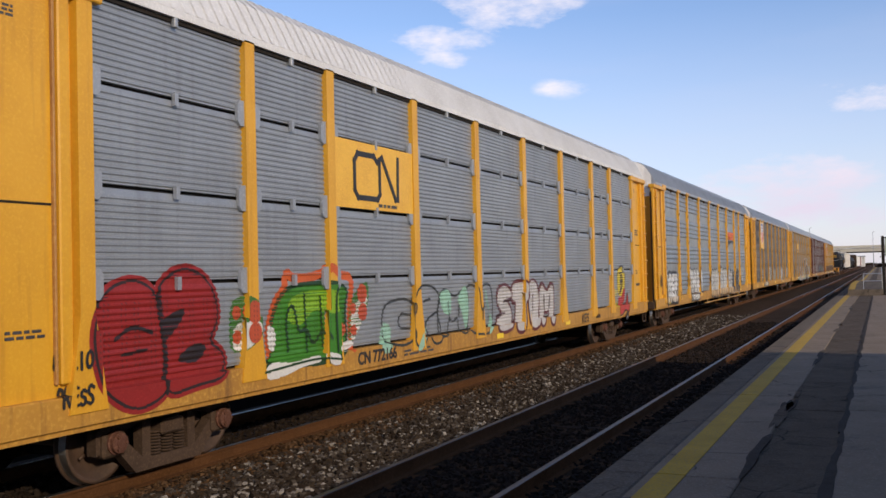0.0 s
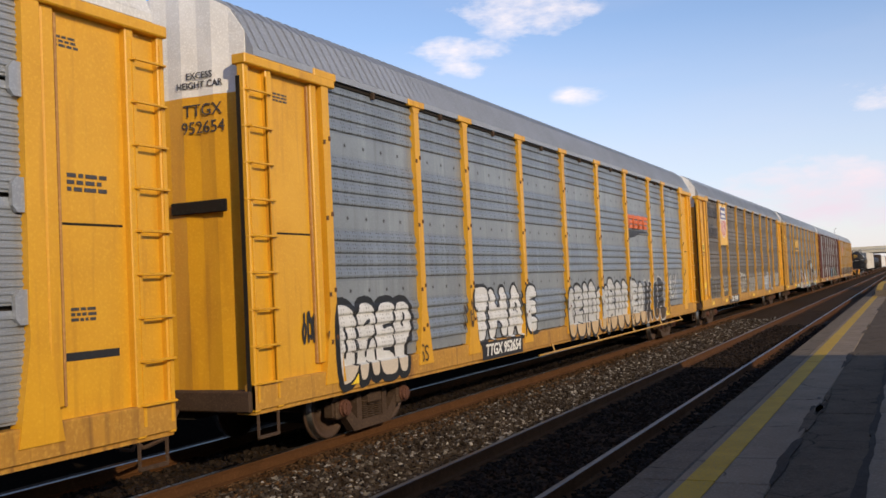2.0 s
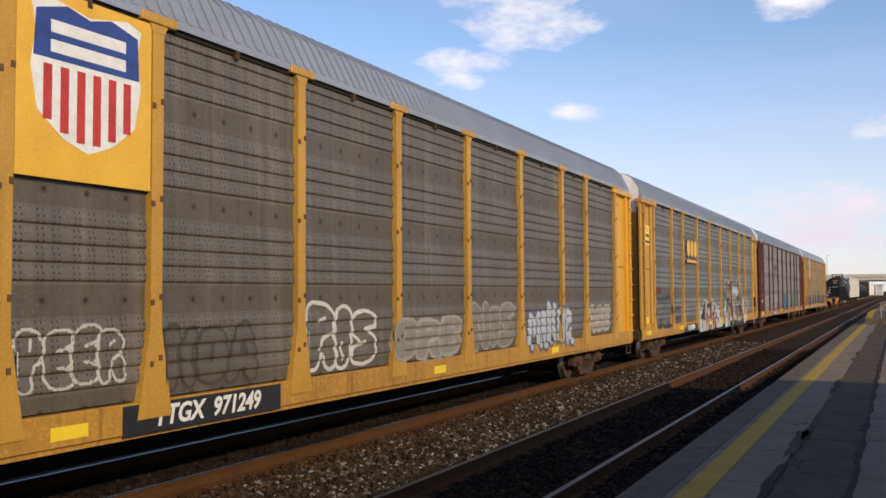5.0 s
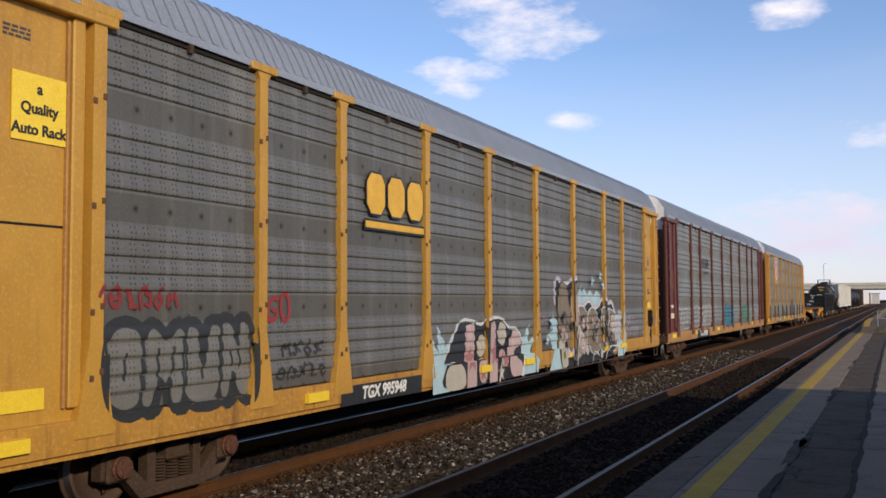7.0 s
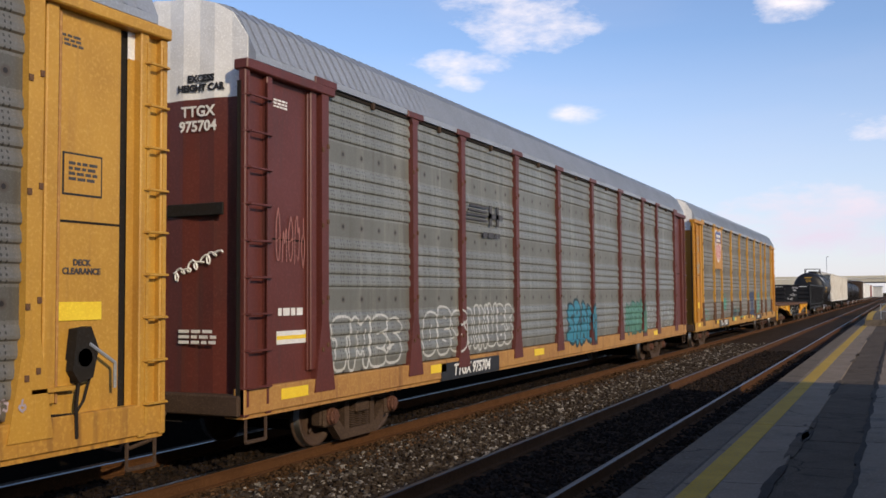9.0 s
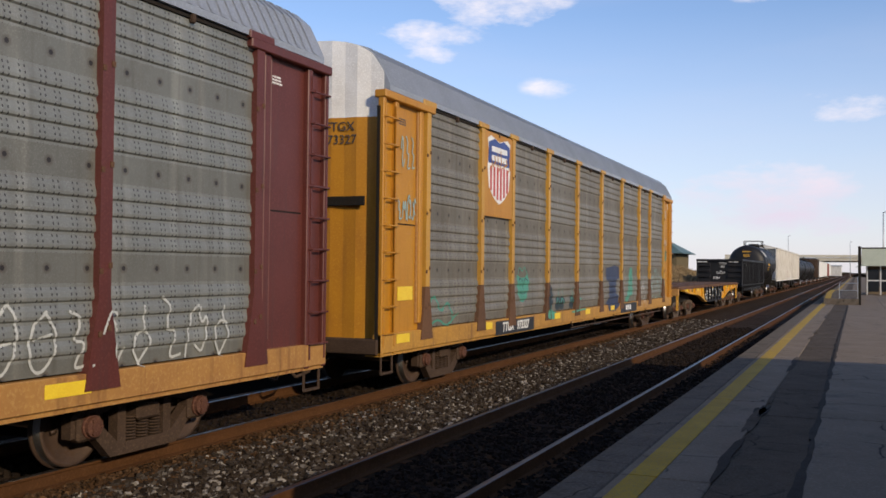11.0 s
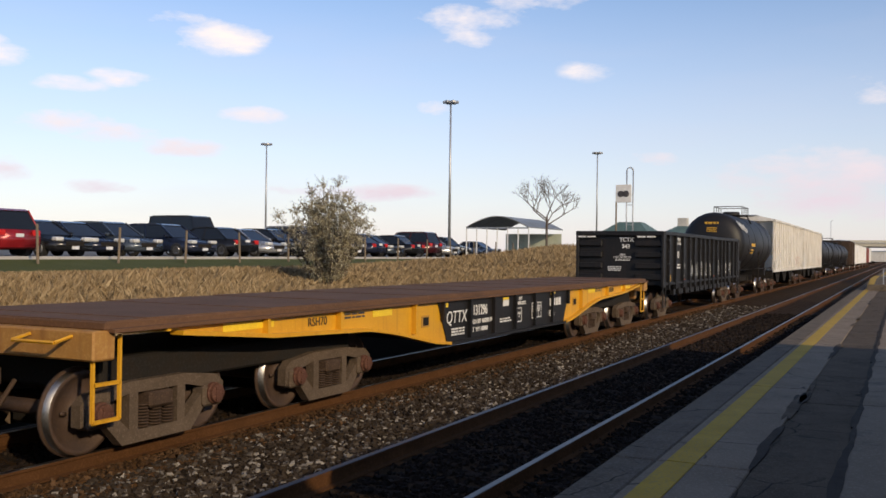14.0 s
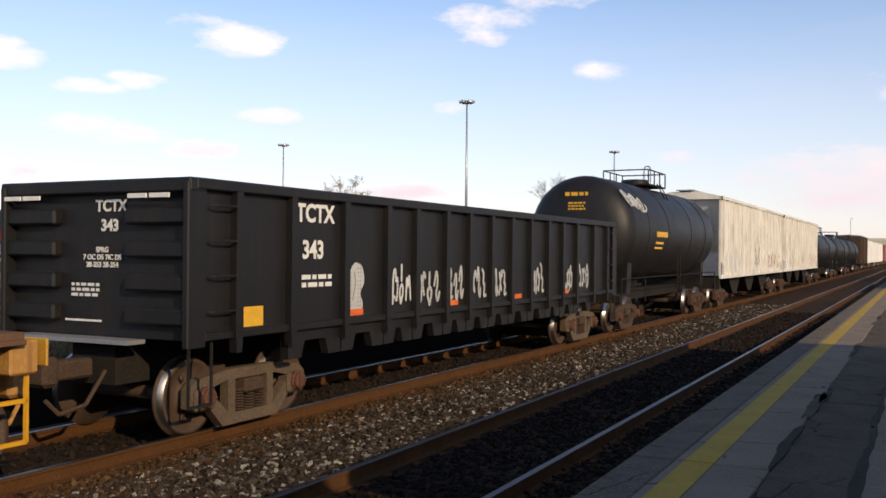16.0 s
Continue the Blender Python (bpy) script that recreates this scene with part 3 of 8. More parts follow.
def tracks():
    rail = rail_mesh()
    tie_me = finish(B(-1.32, 1.32, -.115, .115, -.36, -.183, .012), "tie", M_TIE)
    plate_me = finish(B(-.17, .17, -.09, .09, -.183, -.172, .004), "tie_plate", M_RAILSIDE)
    for k, (xc, label) in enumerate(((TRACK_NEAR, "empty railway track with shiny rails beside the platform"), (TRACK_FAR, "railway track with rust-brown rails under the train"))):
        tr = empty("track_%d" % (k + 1), pose(xc, 0, 0), label, "railway track", kind="structure")
        for s in (-1, 1):
            part("rail", rail, None, tr, at=pose(s * GAUGE / 2, 0, 0))
        for i in range(90):
            y = 3.0 + i * .56 + .02 * math.sin(i * 2.3)
            t = part("tie", tie_me, None, tr, at=pose(.03 * math.sin(i * 1.7), y, .004 * math.sin(i * 3.1), 0, 0, .8 * math.sin(i)))
            for s in (-1, 1):
                part("tie_plate", plate_me, None, tr, at=pose(s * GAUGE / 2, y, 0))


def platform():
    pl = empty("platform", pose(0, 0, 0), "low concrete station platform with a worn yellow safety line", "platform", kind="structure")
    part("foundation", B(PLAT_X + .05, 9, -40, 400, -.6, PLAT_Z - .09), M_COPING, pl)
    rng = random.Random(4)
    y = -8.9
    lens = 6.05
    k = 0
    while y < 400:
        n = lens if y < 120 else 60
        j = lambda: rng.uniform(-.006, .006)
        part("coping_slab", B(PLAT_X, -2.17, y + .01, y + n - .01, -.25, PLAT_Z - .004 + j() * .5, .02), M_COPING, pl)
        part("edge_slab", B(-2.165, -1.275 + j(), y + .008, y + n - .012, -.1, PLAT_Z + j() * .4, .012), M_CONC, pl)
        part("paving_slab", B(-.49, 1.45, y - 1.2, y - 1.2 + n - .014, -.1, PLAT_Z + j() * .4, .012), M_CONC, pl)
        part("paving_slab", B(1.46, 9, y - 2.2, y - 2.2 + n - .014, -.1, PLAT_Z + j() * .4, .012), M_CONC, pl)
        part("safety_line", B(-2.065, -1.79, y + .012, y + n - .016, PLAT_Z - .02, PLAT_Z + .008), M_STRIPE, pl)
        y += n
        k += 1
    # the wide tar joint beside the paving
    w = lambda v: .012 * math.sin(v * 2.3) + .010 * math.sin(v * 5.1 + 1) + .008 * math.sin(v * 11.7)
    ends = [-9 + .35 * i for i in range(200)]
    part("tar_joint", P([(-.515 + w(v), v) for v in ends] + [(-.455 + w(v * 1.3 + 2), v) for v in ends[::-1]], PLAT_Z - .05, PLAT_Z + .007, "z"), M_TAR, pl, "black tar joint")
    # the asphalt strip, broken by cracks
    y = -10.0
    while y < 400:
        n = rng.uniform(1.6, 4.2) if y < 60 else 50
        part("asphalt_patch", B(-1.27, -.5, y + .008, y + n - .008, -.1, PLAT_Z - .012 + rng.uniform(-.006, .004), .01), M_ASPH, pl)
        y += n


def patches():
    """Irregular tar and filler patches along the joints of the platform."""
    rng = random.Random(21)
    for k in range(34):
        y = 5.5 + 45 * rng.random() ** 1.5
        x = rng.choice((-1.27, -1.27, -.5, -.5)) + rng.uniform(-.03, .03)
        rx, ry = rng.uniform(.02, .07), rng.uniform(.3, 1.1)
        ph = [rng.uniform(0, 6.28) for _ in range(3)]
        pts = []
        for i in range(18):
            a = 2 * math.pi * i / 18
            q = 1 + .25 * math.sin(2 * a + ph[0]) + .2 * math.sin(3 * a + ph[1]) + .15 * math.sin(5 * a + ph[2])
            pts.append((x + rx * q * math.cos(a), y + ry * q * math.sin(a)))
        thing("tar_patch", P(pts, PLAT_Z - .03, PLAT_Z + .0045 + .0004 * (k % 9), "z"), M_TAR if k % 3 else M_ASPH, "dark irregular tar patch on the platform", "patch", "tar patches on the platform", kind="structure")


def raised_stop():
    """The raised boarding ramp farther down the platform with its rails and sign."""
    st = empty("boarding_ramp", pose(-1.9, 63.2, PLAT_Z), "raised concrete boarding ramp with yellow edge and steel railing", "ramp")
    part("deck", P([(0, 0), (0, .38), (5, .62), (16, .62), (21, .1), (21, 0)], 0, 2.0), M_COPING, st)
    part("edge_line", P([(.02, .385), (5, .625), (16, .625), (16, .64), (5, .64), (.02, .40)], 0.05, .4), M_STRIPE, st, "yellow painted edge")
    for y in (0.3, 3.0, 6.0, 9.0, 12.0, 15.5):
        z0 = .40 + min(y, 5) * .048
        bm = bmesh.new()
        tube(bm, (1.95, y, z0 - .05), (1.95, y, z0 + 1.0), .025)
        tube(bm, (1.95, y, z0 + 1.0), (1.95, min(15.5, y + 3), z0 + 1.0 + (.13 if y < 5 else 0)), .025)
        tube(bm, (1.95, y, z0 + .5), (1.95, min(15.5, y + 3), z0 + .5 + (.13 if y < 5 else 0)), .02)
        part("railing", bm, M_POLE, st)
    bm = bmesh.new()
    tube(bm, (.9, .05, .4), (.9, .05, 1.35), .022)
    tube(bm, (1.95, .05, .4), (1.95, .05, 1.35), .022)
    tube(bm, (.9, .05, 1.35), (1.95, .05, 1.35), .022)
    tube(bm, (.9, .05, .9), (1.95, .05, .9), .02)
    part("end_railing", bm, M_POLE, st)
    sg = empty("platform_sign", pose(.15, 63.6, PLAT_Z), "pale board sign on a dark steel post", "sign")
    bm = bmesh.new()
    box(bm, -.09, .09, -.09, .09, 0, 3.65, .01)
    part("post", bm, M_DARK, sg)
    part("board", B(.12, 1.75, -.04, .04, 2.42, 3.5, .02), M_SIGNBOARD, sg)
    part("frame", B(.10, 1.77, -.05, .05, 3.5, 3.58, .01), M_DARK, sg)
    ws = empty("platform_shelter", pose(.8, 92, PLAT_Z), "white-framed waiting shelter under a dark curved roof", "shelter")
    part("roof", P([(-.9, 2.5), (-.2, 2.85), (1.6, 3.15), (3.6, 3.05), (5.5, 2.7), (5.5, 2.55), (3.6, 2.9), (1.6, 3.0), (-.2, 2.7)], -1, 9, "y"), M_GREENROOF, ws)
    for i in range(5):
        part("post", B(i * 1.1, i * 1.1 + .09, 0, .09, 0, 2.75), M_WHITE, ws)
        part("pane", B(i * 1.1 + .1, i * 1.1 + 1.0, .02, .04, .3, 2.3), M_GLASSDARK, ws)
        part("crossbar", B(i * 1.1 + .09, i * 1.1 + 1.1, 0, .06, 1.25, 1.35), M_WHITE, ws)
    part("back_wall", B(0, 5, 6, 6.15, 0, 2.7), M_WOOD, ws)
    bx = empty("utility_cabinet", pose(2.6, 74, PLAT_Z), "grey metal utility cabinet on the platform", "cabinet")
    part("body", B(0, .9, 0, .6, .08, 1.5, .03), M_POLE, bx)
    part("plinth", B(-.04, .94, -.04, .64, 0, .08, .01), M_CONC, bx)


def station_canopy():
    """The long station building whose shade lies over the platform and the near track."""
    t = math.tan(radians(SUN_EL))
    h = 4.0
    x_edge = -5.28 + h * math.cos(radians(SUN_AZ)) / t
    y_end = 23.2 - h * math.sin(radians(SUN_AZ)) / t
    y_gap = 7.75 - h * math.sin(radians(SUN_AZ)) / t
    b = empty("station_building", pose(x_edge, 0, PLAT_Z), "long plain station building beside the platform", "building")
    part("wall", B(.35, 7.0, y_gap + .35, y_end - .3, 0, h - .5), M_WALL, b)
    part("roof", B(0, 7.4, y_gap + .25, y_end, h - .5, h - PLAT_Z, .02), M_GREENROOF, b)
    part("wall", B(.35, 7.0, -45, y_gap - .3, 0, h - .5), M_WALL, b)
    part("roof", B(0, 7.4, -45, y_gap - .25, h - .5, h - PLAT_Z, .02), M_GREENROOF, b)


# ---- far things ----
def bridge():
    br = empty("road_bridge", pose(0, 480, 0), "pale concrete road bridge crossing over the tracks", "bridge")
    part("parapet", B(-60, 130, 0, 1, 9.1, 10.3, .05), M_BRIDGE, br)
    part("girder", B(-60, 130, .6, 12, 7.4, 9.0, .05), M_BRIDGE, br)
    # dark box under the girder, coloured as the deck's shade
    part("shade_girder", B(-60, 130, 2, 11, 6.9, 7.35), M_DARK, br, "dark strip painted as the shade under the deck")
    for x in (-38, -16, 18, 45, 75):
        part("pier", B(x, x + 1.6, 2, 11, -.5, 7.4, .1), M_BRIDGE, br)
    part("abutment", P([(-60, 9), (-44, 9), (-30, -.4), (-60, -.4)], 0, 12, "y"), M_BRIDGE, br)
    for k, (x, y, w, h, m) in enumerate(((22, 420, 26, 6, M_WALL), (-48, 560, 40, 5.5, M_CREAM), (70, 520, 40, 9, M_BRIDGE))):
        hb = empty("warehouse", pose(x, y, 0), "low pale warehouse beyond the bridge", "building", "far warehouses")
        part("wall", B(0, w, 0, 30, 0, h), m, hb)
        part("roof", B(-.4, w + .4, -.4, 30.4, h, h + .4), M_ROOF_GREY, hb)


def light_pole(x, y, z0, top, heads=2):
    lp = empty("light_pole", pose(x, y, z0), "tall thin galvanised light pole in the car park", "street lamp", "car park light poles")
    bm = bmesh.new()
    tube(bm, (0, 0, .6), (0, 0, top - z0), .12, 10, .065)
    part("pole", bm, M_POLE, lp, smooth=True)
    bm = bmesh.new()
    lathe(bm, [(0, .3), (.55, .3), (.62, .2)], "z", 14)
    part("footing", bm, M_CONC, lp)
    for k in range(6 if heads == 2 else 1):
        bm = tube(bmesh.new(), (0, 0, -.14), (.3, 0, .02), .035)
        box(bm, .22, .62, -.15, .15, -.04, .16, .04)
        part("lamp_head", bm, M_POLE, lp, at=pose(0, 0, top - z0, 0, 0, 60 * k + 20))


def poles():
    for x, y, top in ((-31.8, 65.7, 13.9), (-62.3, 82.7, 13.7), (-32.4, 106.9, 14.1)):
        light_pole(x, y, 1.84, top)
    for x, y, top in ((3.5, 150, 11.0), (6.4, 120, 8.5), (9.5, 170, 11), (-2, 330, 12.0), (-19, 300, 13.0)):
        light_pole(x, y, .1, top, 1)
    for x, y, z1 in ((-22.5, 80, 6.7),):
        bm = bmesh.new()
        tube(bm, (0, 0, -.3), (0, 0, z1 - 1.0), .09, 8, .07)
        thing("utility_post", bm, M_WOOD, "plain dark wooden post behind the tracks", "post", at=pose(x, y, 1.2))


def station_sign():
    sg = empty("arched_station_sign", pose(-19.8, 74, 1.0), "white square sign on a tall arched steel frame", "sign")
    bm = bmesh.new()
    r, top = .26, 7.95
    for s in (-1, 1):
        tube(bm, (s * r + .1, 0, 0), (s * r + .1, 0, top), .055, 8)
    arc = [(.1 + r * math.cos(a), 0, top + r * math.sin(a)) for a in [math.pi * i / 10 for i in range(11)]]
    path_tube(bm, arc, .055, 8)
    for z in (3.6, 5.2, 6.0):
        tube(bm, (-r + .1, 0, z), (r + .1, 0, z), .035, 6)
    part("frame", bm, M_POLE, sg, smooth=True)
    part("board", B(-1.05, .25, -.09, -.02, 5.4, 6.85, .03), M_WLETTER, sg)
    bm = bmesh.new()
    for x in (-.62, -.2):
        lathe(bm, [(-.115, .26), (-.095, .26)], "y", 20, (x, 0, 6.1))
    part("emblem", bm, M_GREYTEXT, sg)


def shelters():
    for x0, x1, y, top, base in ((-34.2, -28.4, 74, 5.4, 1.84),):
        sh = empty("curved_shelter", pose(x0, y, base), "car park shelter with a low arched grey roof on thin posts", "shelter")
        w, h = x1 - x0, top - base
        arc = [(w * i / 12, h - .95 + .95 * math.sin(math.pi * i / 12)) for i in range(13)]
        part("roof", P(arc + [(u, v - .08) for u, v in arc[::-1]], 0, 9, "y"), M_SHELTER, sh, smooth=False)
        for i in range(7):
            part("post", B(w * i / 6 - .04, w * i / 6 + .04, .1, .18, 0, h - .95), M_WHITE, sh)
        part("rail", B(0, w, .1, .16, h - 1.1, h - .98), M_POLE, sh)
        part("pane", B(.1, w - .1, 8.9, 8.94, .3, 2.2), M_SIGNBOARD, sh)
    # station house with hipped green roofs
    hs = empty("station_house", pose(-33, 106, 1.2), "low station house with hipped green metal roofs", "building")
    part("wall", B(.8, 14.4, .8, 9, 0, 3.0), M_GROUND, hs, "brown brick wall")
    for x0, x1, zt in ((0, 7.4, 4.9), (7.0, 15.2, 4.4)):
        bm = bmesh.new()
        vs = [bm.verts.new(p) for p in ((x0, 0, 2.9), (x1, 0, 2.9), (x1, 10, 2.9), (x0, 10, 2.9), (x0 + 2.4, 4, zt), (x1 - 2.4, 4, zt), (x1 - 2.4, 6, zt), (x0 + 2.4, 6, zt))]
        for q in ((3, 2, 1, 0), (4, 5, 6, 7), (0, 1, 5, 4), (1, 2, 6, 5), (2, 3, 7, 6), (3, 0, 4, 7)):
            bm.faces.new([vs[i] for i in q])
        part("roof", bm, M_GREENROOF, hs)
    part("chimney", B(9.2, 10.3, 5, 6, 4.2, 5.4), M_WALL, hs)
    for i in range(6):
        part("window", B(1.4 + i * 2.1, 2.8 + i * 2.1, .74, .80, .9, 2.3), M_GLASSDARK, hs)


def bare_tree(x, y, z0, height, seed):
    rng = random.Random(seed)
    tr = empty("bare_tree", pose(x, y, z0), "small leafless tree with spreading thin branches", "tree")
    bm, tw = bmesh.new(), bmesh.new()

    def grow(b, p, d, ln, r, depth):
        q = p + d * ln
        tube(b, p, q, r, 5, r * .7)
        if depth == 0:
            return
        for i in range(3 if depth > 1 else 4):
            side = Vector((rng.uniform(-1, 1), rng.uniform(-1, 1), rng.uniform(-.1, .75)))
            grow(tw if depth < 4 else b, p + d * ln * rng.uniform(.6, 1), (d * .75 + side * .75).normalized(), ln * rng.uniform(.58, .8), r * .58, depth - 1)

    tube(bm, (0, 0, -.2), (0, 0, height * .42), .11, 8, .085)
    for i in range(5):
        a = i * 1.26 + .3
        grow(bm, Vector((0, 0, height * (.34 + .02 * i))), Vector((math.cos(a) * .85, math.sin(a) * .85, .55)).normalized(), height * .2, .05, 4)
    part("trunk", bm, M_BARK, tr)
    tagged(part("twigs", tw, M_BARK, tr), kind="stuff")


def leaf_quads(centres, normals_seed, size, aspect=1.0):
    r = np.random.default_rng(normals_seed)
    n = len(centres)
    a = r.normal(size=(n, 3))
    a /= np.linalg.norm(a, axis=1)[:, None]
    b = np.cross(a, r.normal(size=(n, 3)))
    b /= np.linalg.norm(b, axis=1)[:, None]
    s = size * r.uniform(.5, 1.3, (n, 1))
    v = np.stack([centres - a * s, centres + b * s * aspect, centres + a * s, centres - b * s * aspect], 1).reshape(-1, 3)
    f = np.arange(4 * n).reshape(-1, 4)
    me = bpy.data.meshes.new("leaves")
    me.from_pydata(v.tolist(), [], f.tolist())
    me.materials.append(M_LEAF)
    return me


def bush(x, y, z0, wide, height, seed, count=34000):
    rng = random.Random(seed)
    b = empty("bush", pose(x, y, z0), "tall straggly bush with pale dry leaves on the grass bank", "bush")
    stems, tips = bmesh.new(), []
    for i in range(110):
        a, lean = rng.uniform(0, 6.28), rng.uniform(.03, .8) ** 1.2
        h = height * rng.uniform(.65, 1.0) * (1 - .45 * lean)
        p = Vector((math.cos(a) * .15, math.sin(a) * .15, 0))
        d = Vector((math.cos(a) * lean * wide * .5, math.sin(a) * lean * wide * .5, h))
        prev = p
        for k in range(1, 6):
            q = p + d * (k / 5) + Vector((rng.uniform(-.07, .07), rng.uniform(-.07, .07), 0))
            tube(stems, prev, q, .02 - .003 * k, 4)
            for _ in range(5):
                w = q + Vector((rng.uniform(-.3, .3), rng.uniform(-.3, .3), rng.uniform(.0, .4)))
                tube(stems, q, w, .006, 3)
                tips.append((q, w))
            prev = q
    part("stems", stems, M_BARK, b)
    r = np.random.default_rng(seed)
    t = np.array([[*a, *c] for a, c in tips])
    pick = t[r.integers(0, len(t), count)]
    u = r.random((count, 1))
    c = pick[:, :3] * (1 - u) + pick[:, 3:] * u + r.normal(scale=.05, size=(count, 3))
    part("foliage", leaf_quads(c, seed + 1, .034, .55), None, b)


def bank_grass():
    r = np.random.default_rng(11)
    n = 240000
    x = -23.2 + 10.6 * r.random(n)
    y = 6 + 108 * r.random(n) ** 1.35
    z = np.interp(x, [-26.2, -23, -19, -15, -12.5, -11.2], [1.72, 1.38, .95, .55, 0, -.42]) + mound(x, y)
    tuft = .6 + .2 * np.sin(x * 1.7 + 3 * np.sin(y * .31)) * np.sin(y * .7 + x) + .25 * np.sin(x * .83 + 1.9 * np.sin(y * .173 + 2)) + .15 * r.normal(size=n)
    h = r.uniform(.15, .60, n) * np.clip(.45 + .5 * tuft, .2, 1.1) * np.interp(x, [-23.2, -20.8], [.3, 1])
    a = r.uniform(0, 6.28, n)
    w = .0035 + .0002 * y
    dx, dy = np.cos(a) * w, np.sin(a) * w
    lx, ly = r.normal(scale=.15, size=n), r.normal(scale=.15, size=n)
    v = np.stack([np.stack([x - dx, y - dy, z - .03], -1), np.stack([x + dx, y + dy, z - .03], -1),
                  np.stack([x + dx * .6 + lx * .4, y + dy * .6 + ly * .4, z + h * .65], -1), np.stack([x + lx, y + ly, z + h], -1)], 1).reshape(-1, 3)
    me = bpy.data.meshes.new("grass")
    me.from_pydata(v.tolist(), [], np.arange(4 * n).reshape(-1, 4).tolist())
    me.materials.append(M_DRYGRASS)
    thing("dry_grass", me, None, "tall dry straw-coloured grass on the bank", "grass", kind="stuff")


def fence():
    me = finish(tube(bmesh.new(), (0, 0, -.2), (0, 0, 1.25), .05, 8, .045), "post", M_WOOD)
    fn = empty("fence", pose(-26.0, 0, 1.72), "row of weathered wooden posts along the car park edge", "fence")
    for i in range(22):
        part("post", me, None, fn, at=pose(.05 * math.sin(i * 2.1), 15.0 + 3.55 * i, .02 * math.sin(i), 2 * math.sin(i * 1.3), 2 * math.cos(i * 1.9), 0))


CAR_PAINT = {
    "red": mat("red_car_paint", (0.30, 0.012, 0.016), .22, .2, None, None, 1, 40, .01, .2),
    "black": mat("black_car_paint", (0.012, 0.012, 0.014), .2, .2, None, None, 1, 40, .01, .2),
    "navy": mat("navy_car_paint", (0.016, 0.022, 0.045), .2, .3, None, None, 1, 40, .01, .2),
    "slate": mat("slate_car_paint", (0.075, 0.095, 0.12), .25, .4, None, None, 1, 40, .01, .2),
    "silver": mat("silver_car_paint", (0.42, 0.43, 0.44), .25, .6, None, None, 1, 40, .01, .2),
    "maroon": mat("maroon_car_paint", (0.06, 0.010, 0.014), .22, .2, None, None, 1, 40, .01, .2),
}


def vehicle(kind, paint, y, nose, x=-28.0, jitter=0.0):
    """A parked car across the row; nose +1 faces the tracks. The end nearest the tracks is at x."""
    ln, w, h = {"sedan": (4.7, .90, 1.45), "suv": (4.6, .93, 1.74), "hatch": (4.4, .89, 1.52), "jeep": (4.9, 1.0, 2.3)}[kind]
    word = {"sedan": "saloon car", "suv": "sport utility vehicle", "hatch": "hatchback", "jeep": "tall boxy van"}[kind]
    c = empty("parked_car", pose(x - ln / 2 + jitter, y, 1.84, 0, 0, 0 if nose > 0 else 180), "parked %s %s, %s towards the tracks" % ({"navy": "dark navy"}.get(paint, paint), word, "front" if nose > 0 else "rear"), "car", "cars parked in the row")
    L = ln / 2
    zb = .50 * h + .12                      # waist
    if kind == "jeep":
        low = [(-L, .35), (-L, zb + .1), (L - 1.25, zb + .12), (L - .05, zb + .05), (L, .75), (L, .35)]
        cab = [(-L + .05, -L + .1), (L - 1.35, L - 1.75)]
    elif kind == "suv":
        low = [(-L, .42), (-L - .02, .75), (-L + .1, zb + .05), (L - 1.35, zb + .04), (L - .35, zb - .12), (L - .05, .72), (L, .35), (L - .1, .26), (-L + .1, .28)]
        cab = [(-L + .12, -L + .45), (L - 1.2, L - 2.0)]
    else:
        low = [(-L, .42), (-L, .78), (-L + .12, zb + .02), (L - 1.4, zb + .02), (L - .5, zb - .14), (L - .08, .64), (L, .36), (L - .1, .22), (-L + .1, .26)]
        cab = [((-L + (.55 if kind == "sedan" else .1)), -L + (1.35 if kind == "sedan" else .55)), (L - 1.15, L - 2.05)]
    body = P([(u, v) for u, v in low], -w, w, "y")
    bmesh.ops.bevel(body, geom=[e for e in body.edges], offset=.06, segments=2, affect="EDGES")
    part("body", body, CAR_PAINT[paint], c, smooth=True)
    (b0, t0), (b1, t1) = cab
    bm = bmesh.new()
    wi, wt = w - .05, w - .22
    lo = [bm.verts.new(p) for p in ((b0, -wi, zb), (b1, -wi, zb), (b1, wi, zb), (b0, wi, zb))]
    hi = [bm.verts.new(p) for p in ((t0, -wt, h - .07), (t1, -wt, h - .07), (t1, wt, h - .07), (t0, wt, h - .07))]
    for i in range(4):
        bm.faces.new((lo[i], lo[(i + 1) % 4], hi[(i + 1) % 4], hi[i]))
    bm.faces.new(hi)
    part("glass", bm, M_GLASSDARK, c)
    rf = P([(t0 - .06, h - .08), (t0 + .2, h - .005), ((t0 + t1) / 2, h), (t1 - .25, h - .01), (t1 + .06, h - .08)], -wt - .02, wt + .02, "y")
    for sx in ((b0, t0), (b1, t1)):
        for s in (-1, 1):
            tube(rf, (sx[0], s * (wi + .005), zb), (sx[1], s * (wt + .005), h - .05), .04, 5)
    mid = (b0 + b1) / 2
    for s in (-1, 1):
        tube(rf, (mid, s * (wi + .005), zb), ((t0 + t1) / 2, s * (wt + .005), h - .05), .04, 5)
    part("roof", rf, CAR_PAINT[paint], c)
    for ux in (-L + .85, L - .9):
        for s in (-1, 1):
            wh = part("wheel", lathe(bmesh.new(), [(-.11, .24), (-.1, .32), (.1, .32), (.11, .24)], "y", 18), M_RUBBER, c, at=pose(ux, s * (w - .10), .32))
            part("rim", lathe(bmesh.new(), [(s * .10 - .02, .20), (s * .10 + .03 * s, .19), (s * .115, .07)], "y", 12), M_RIM, wh)
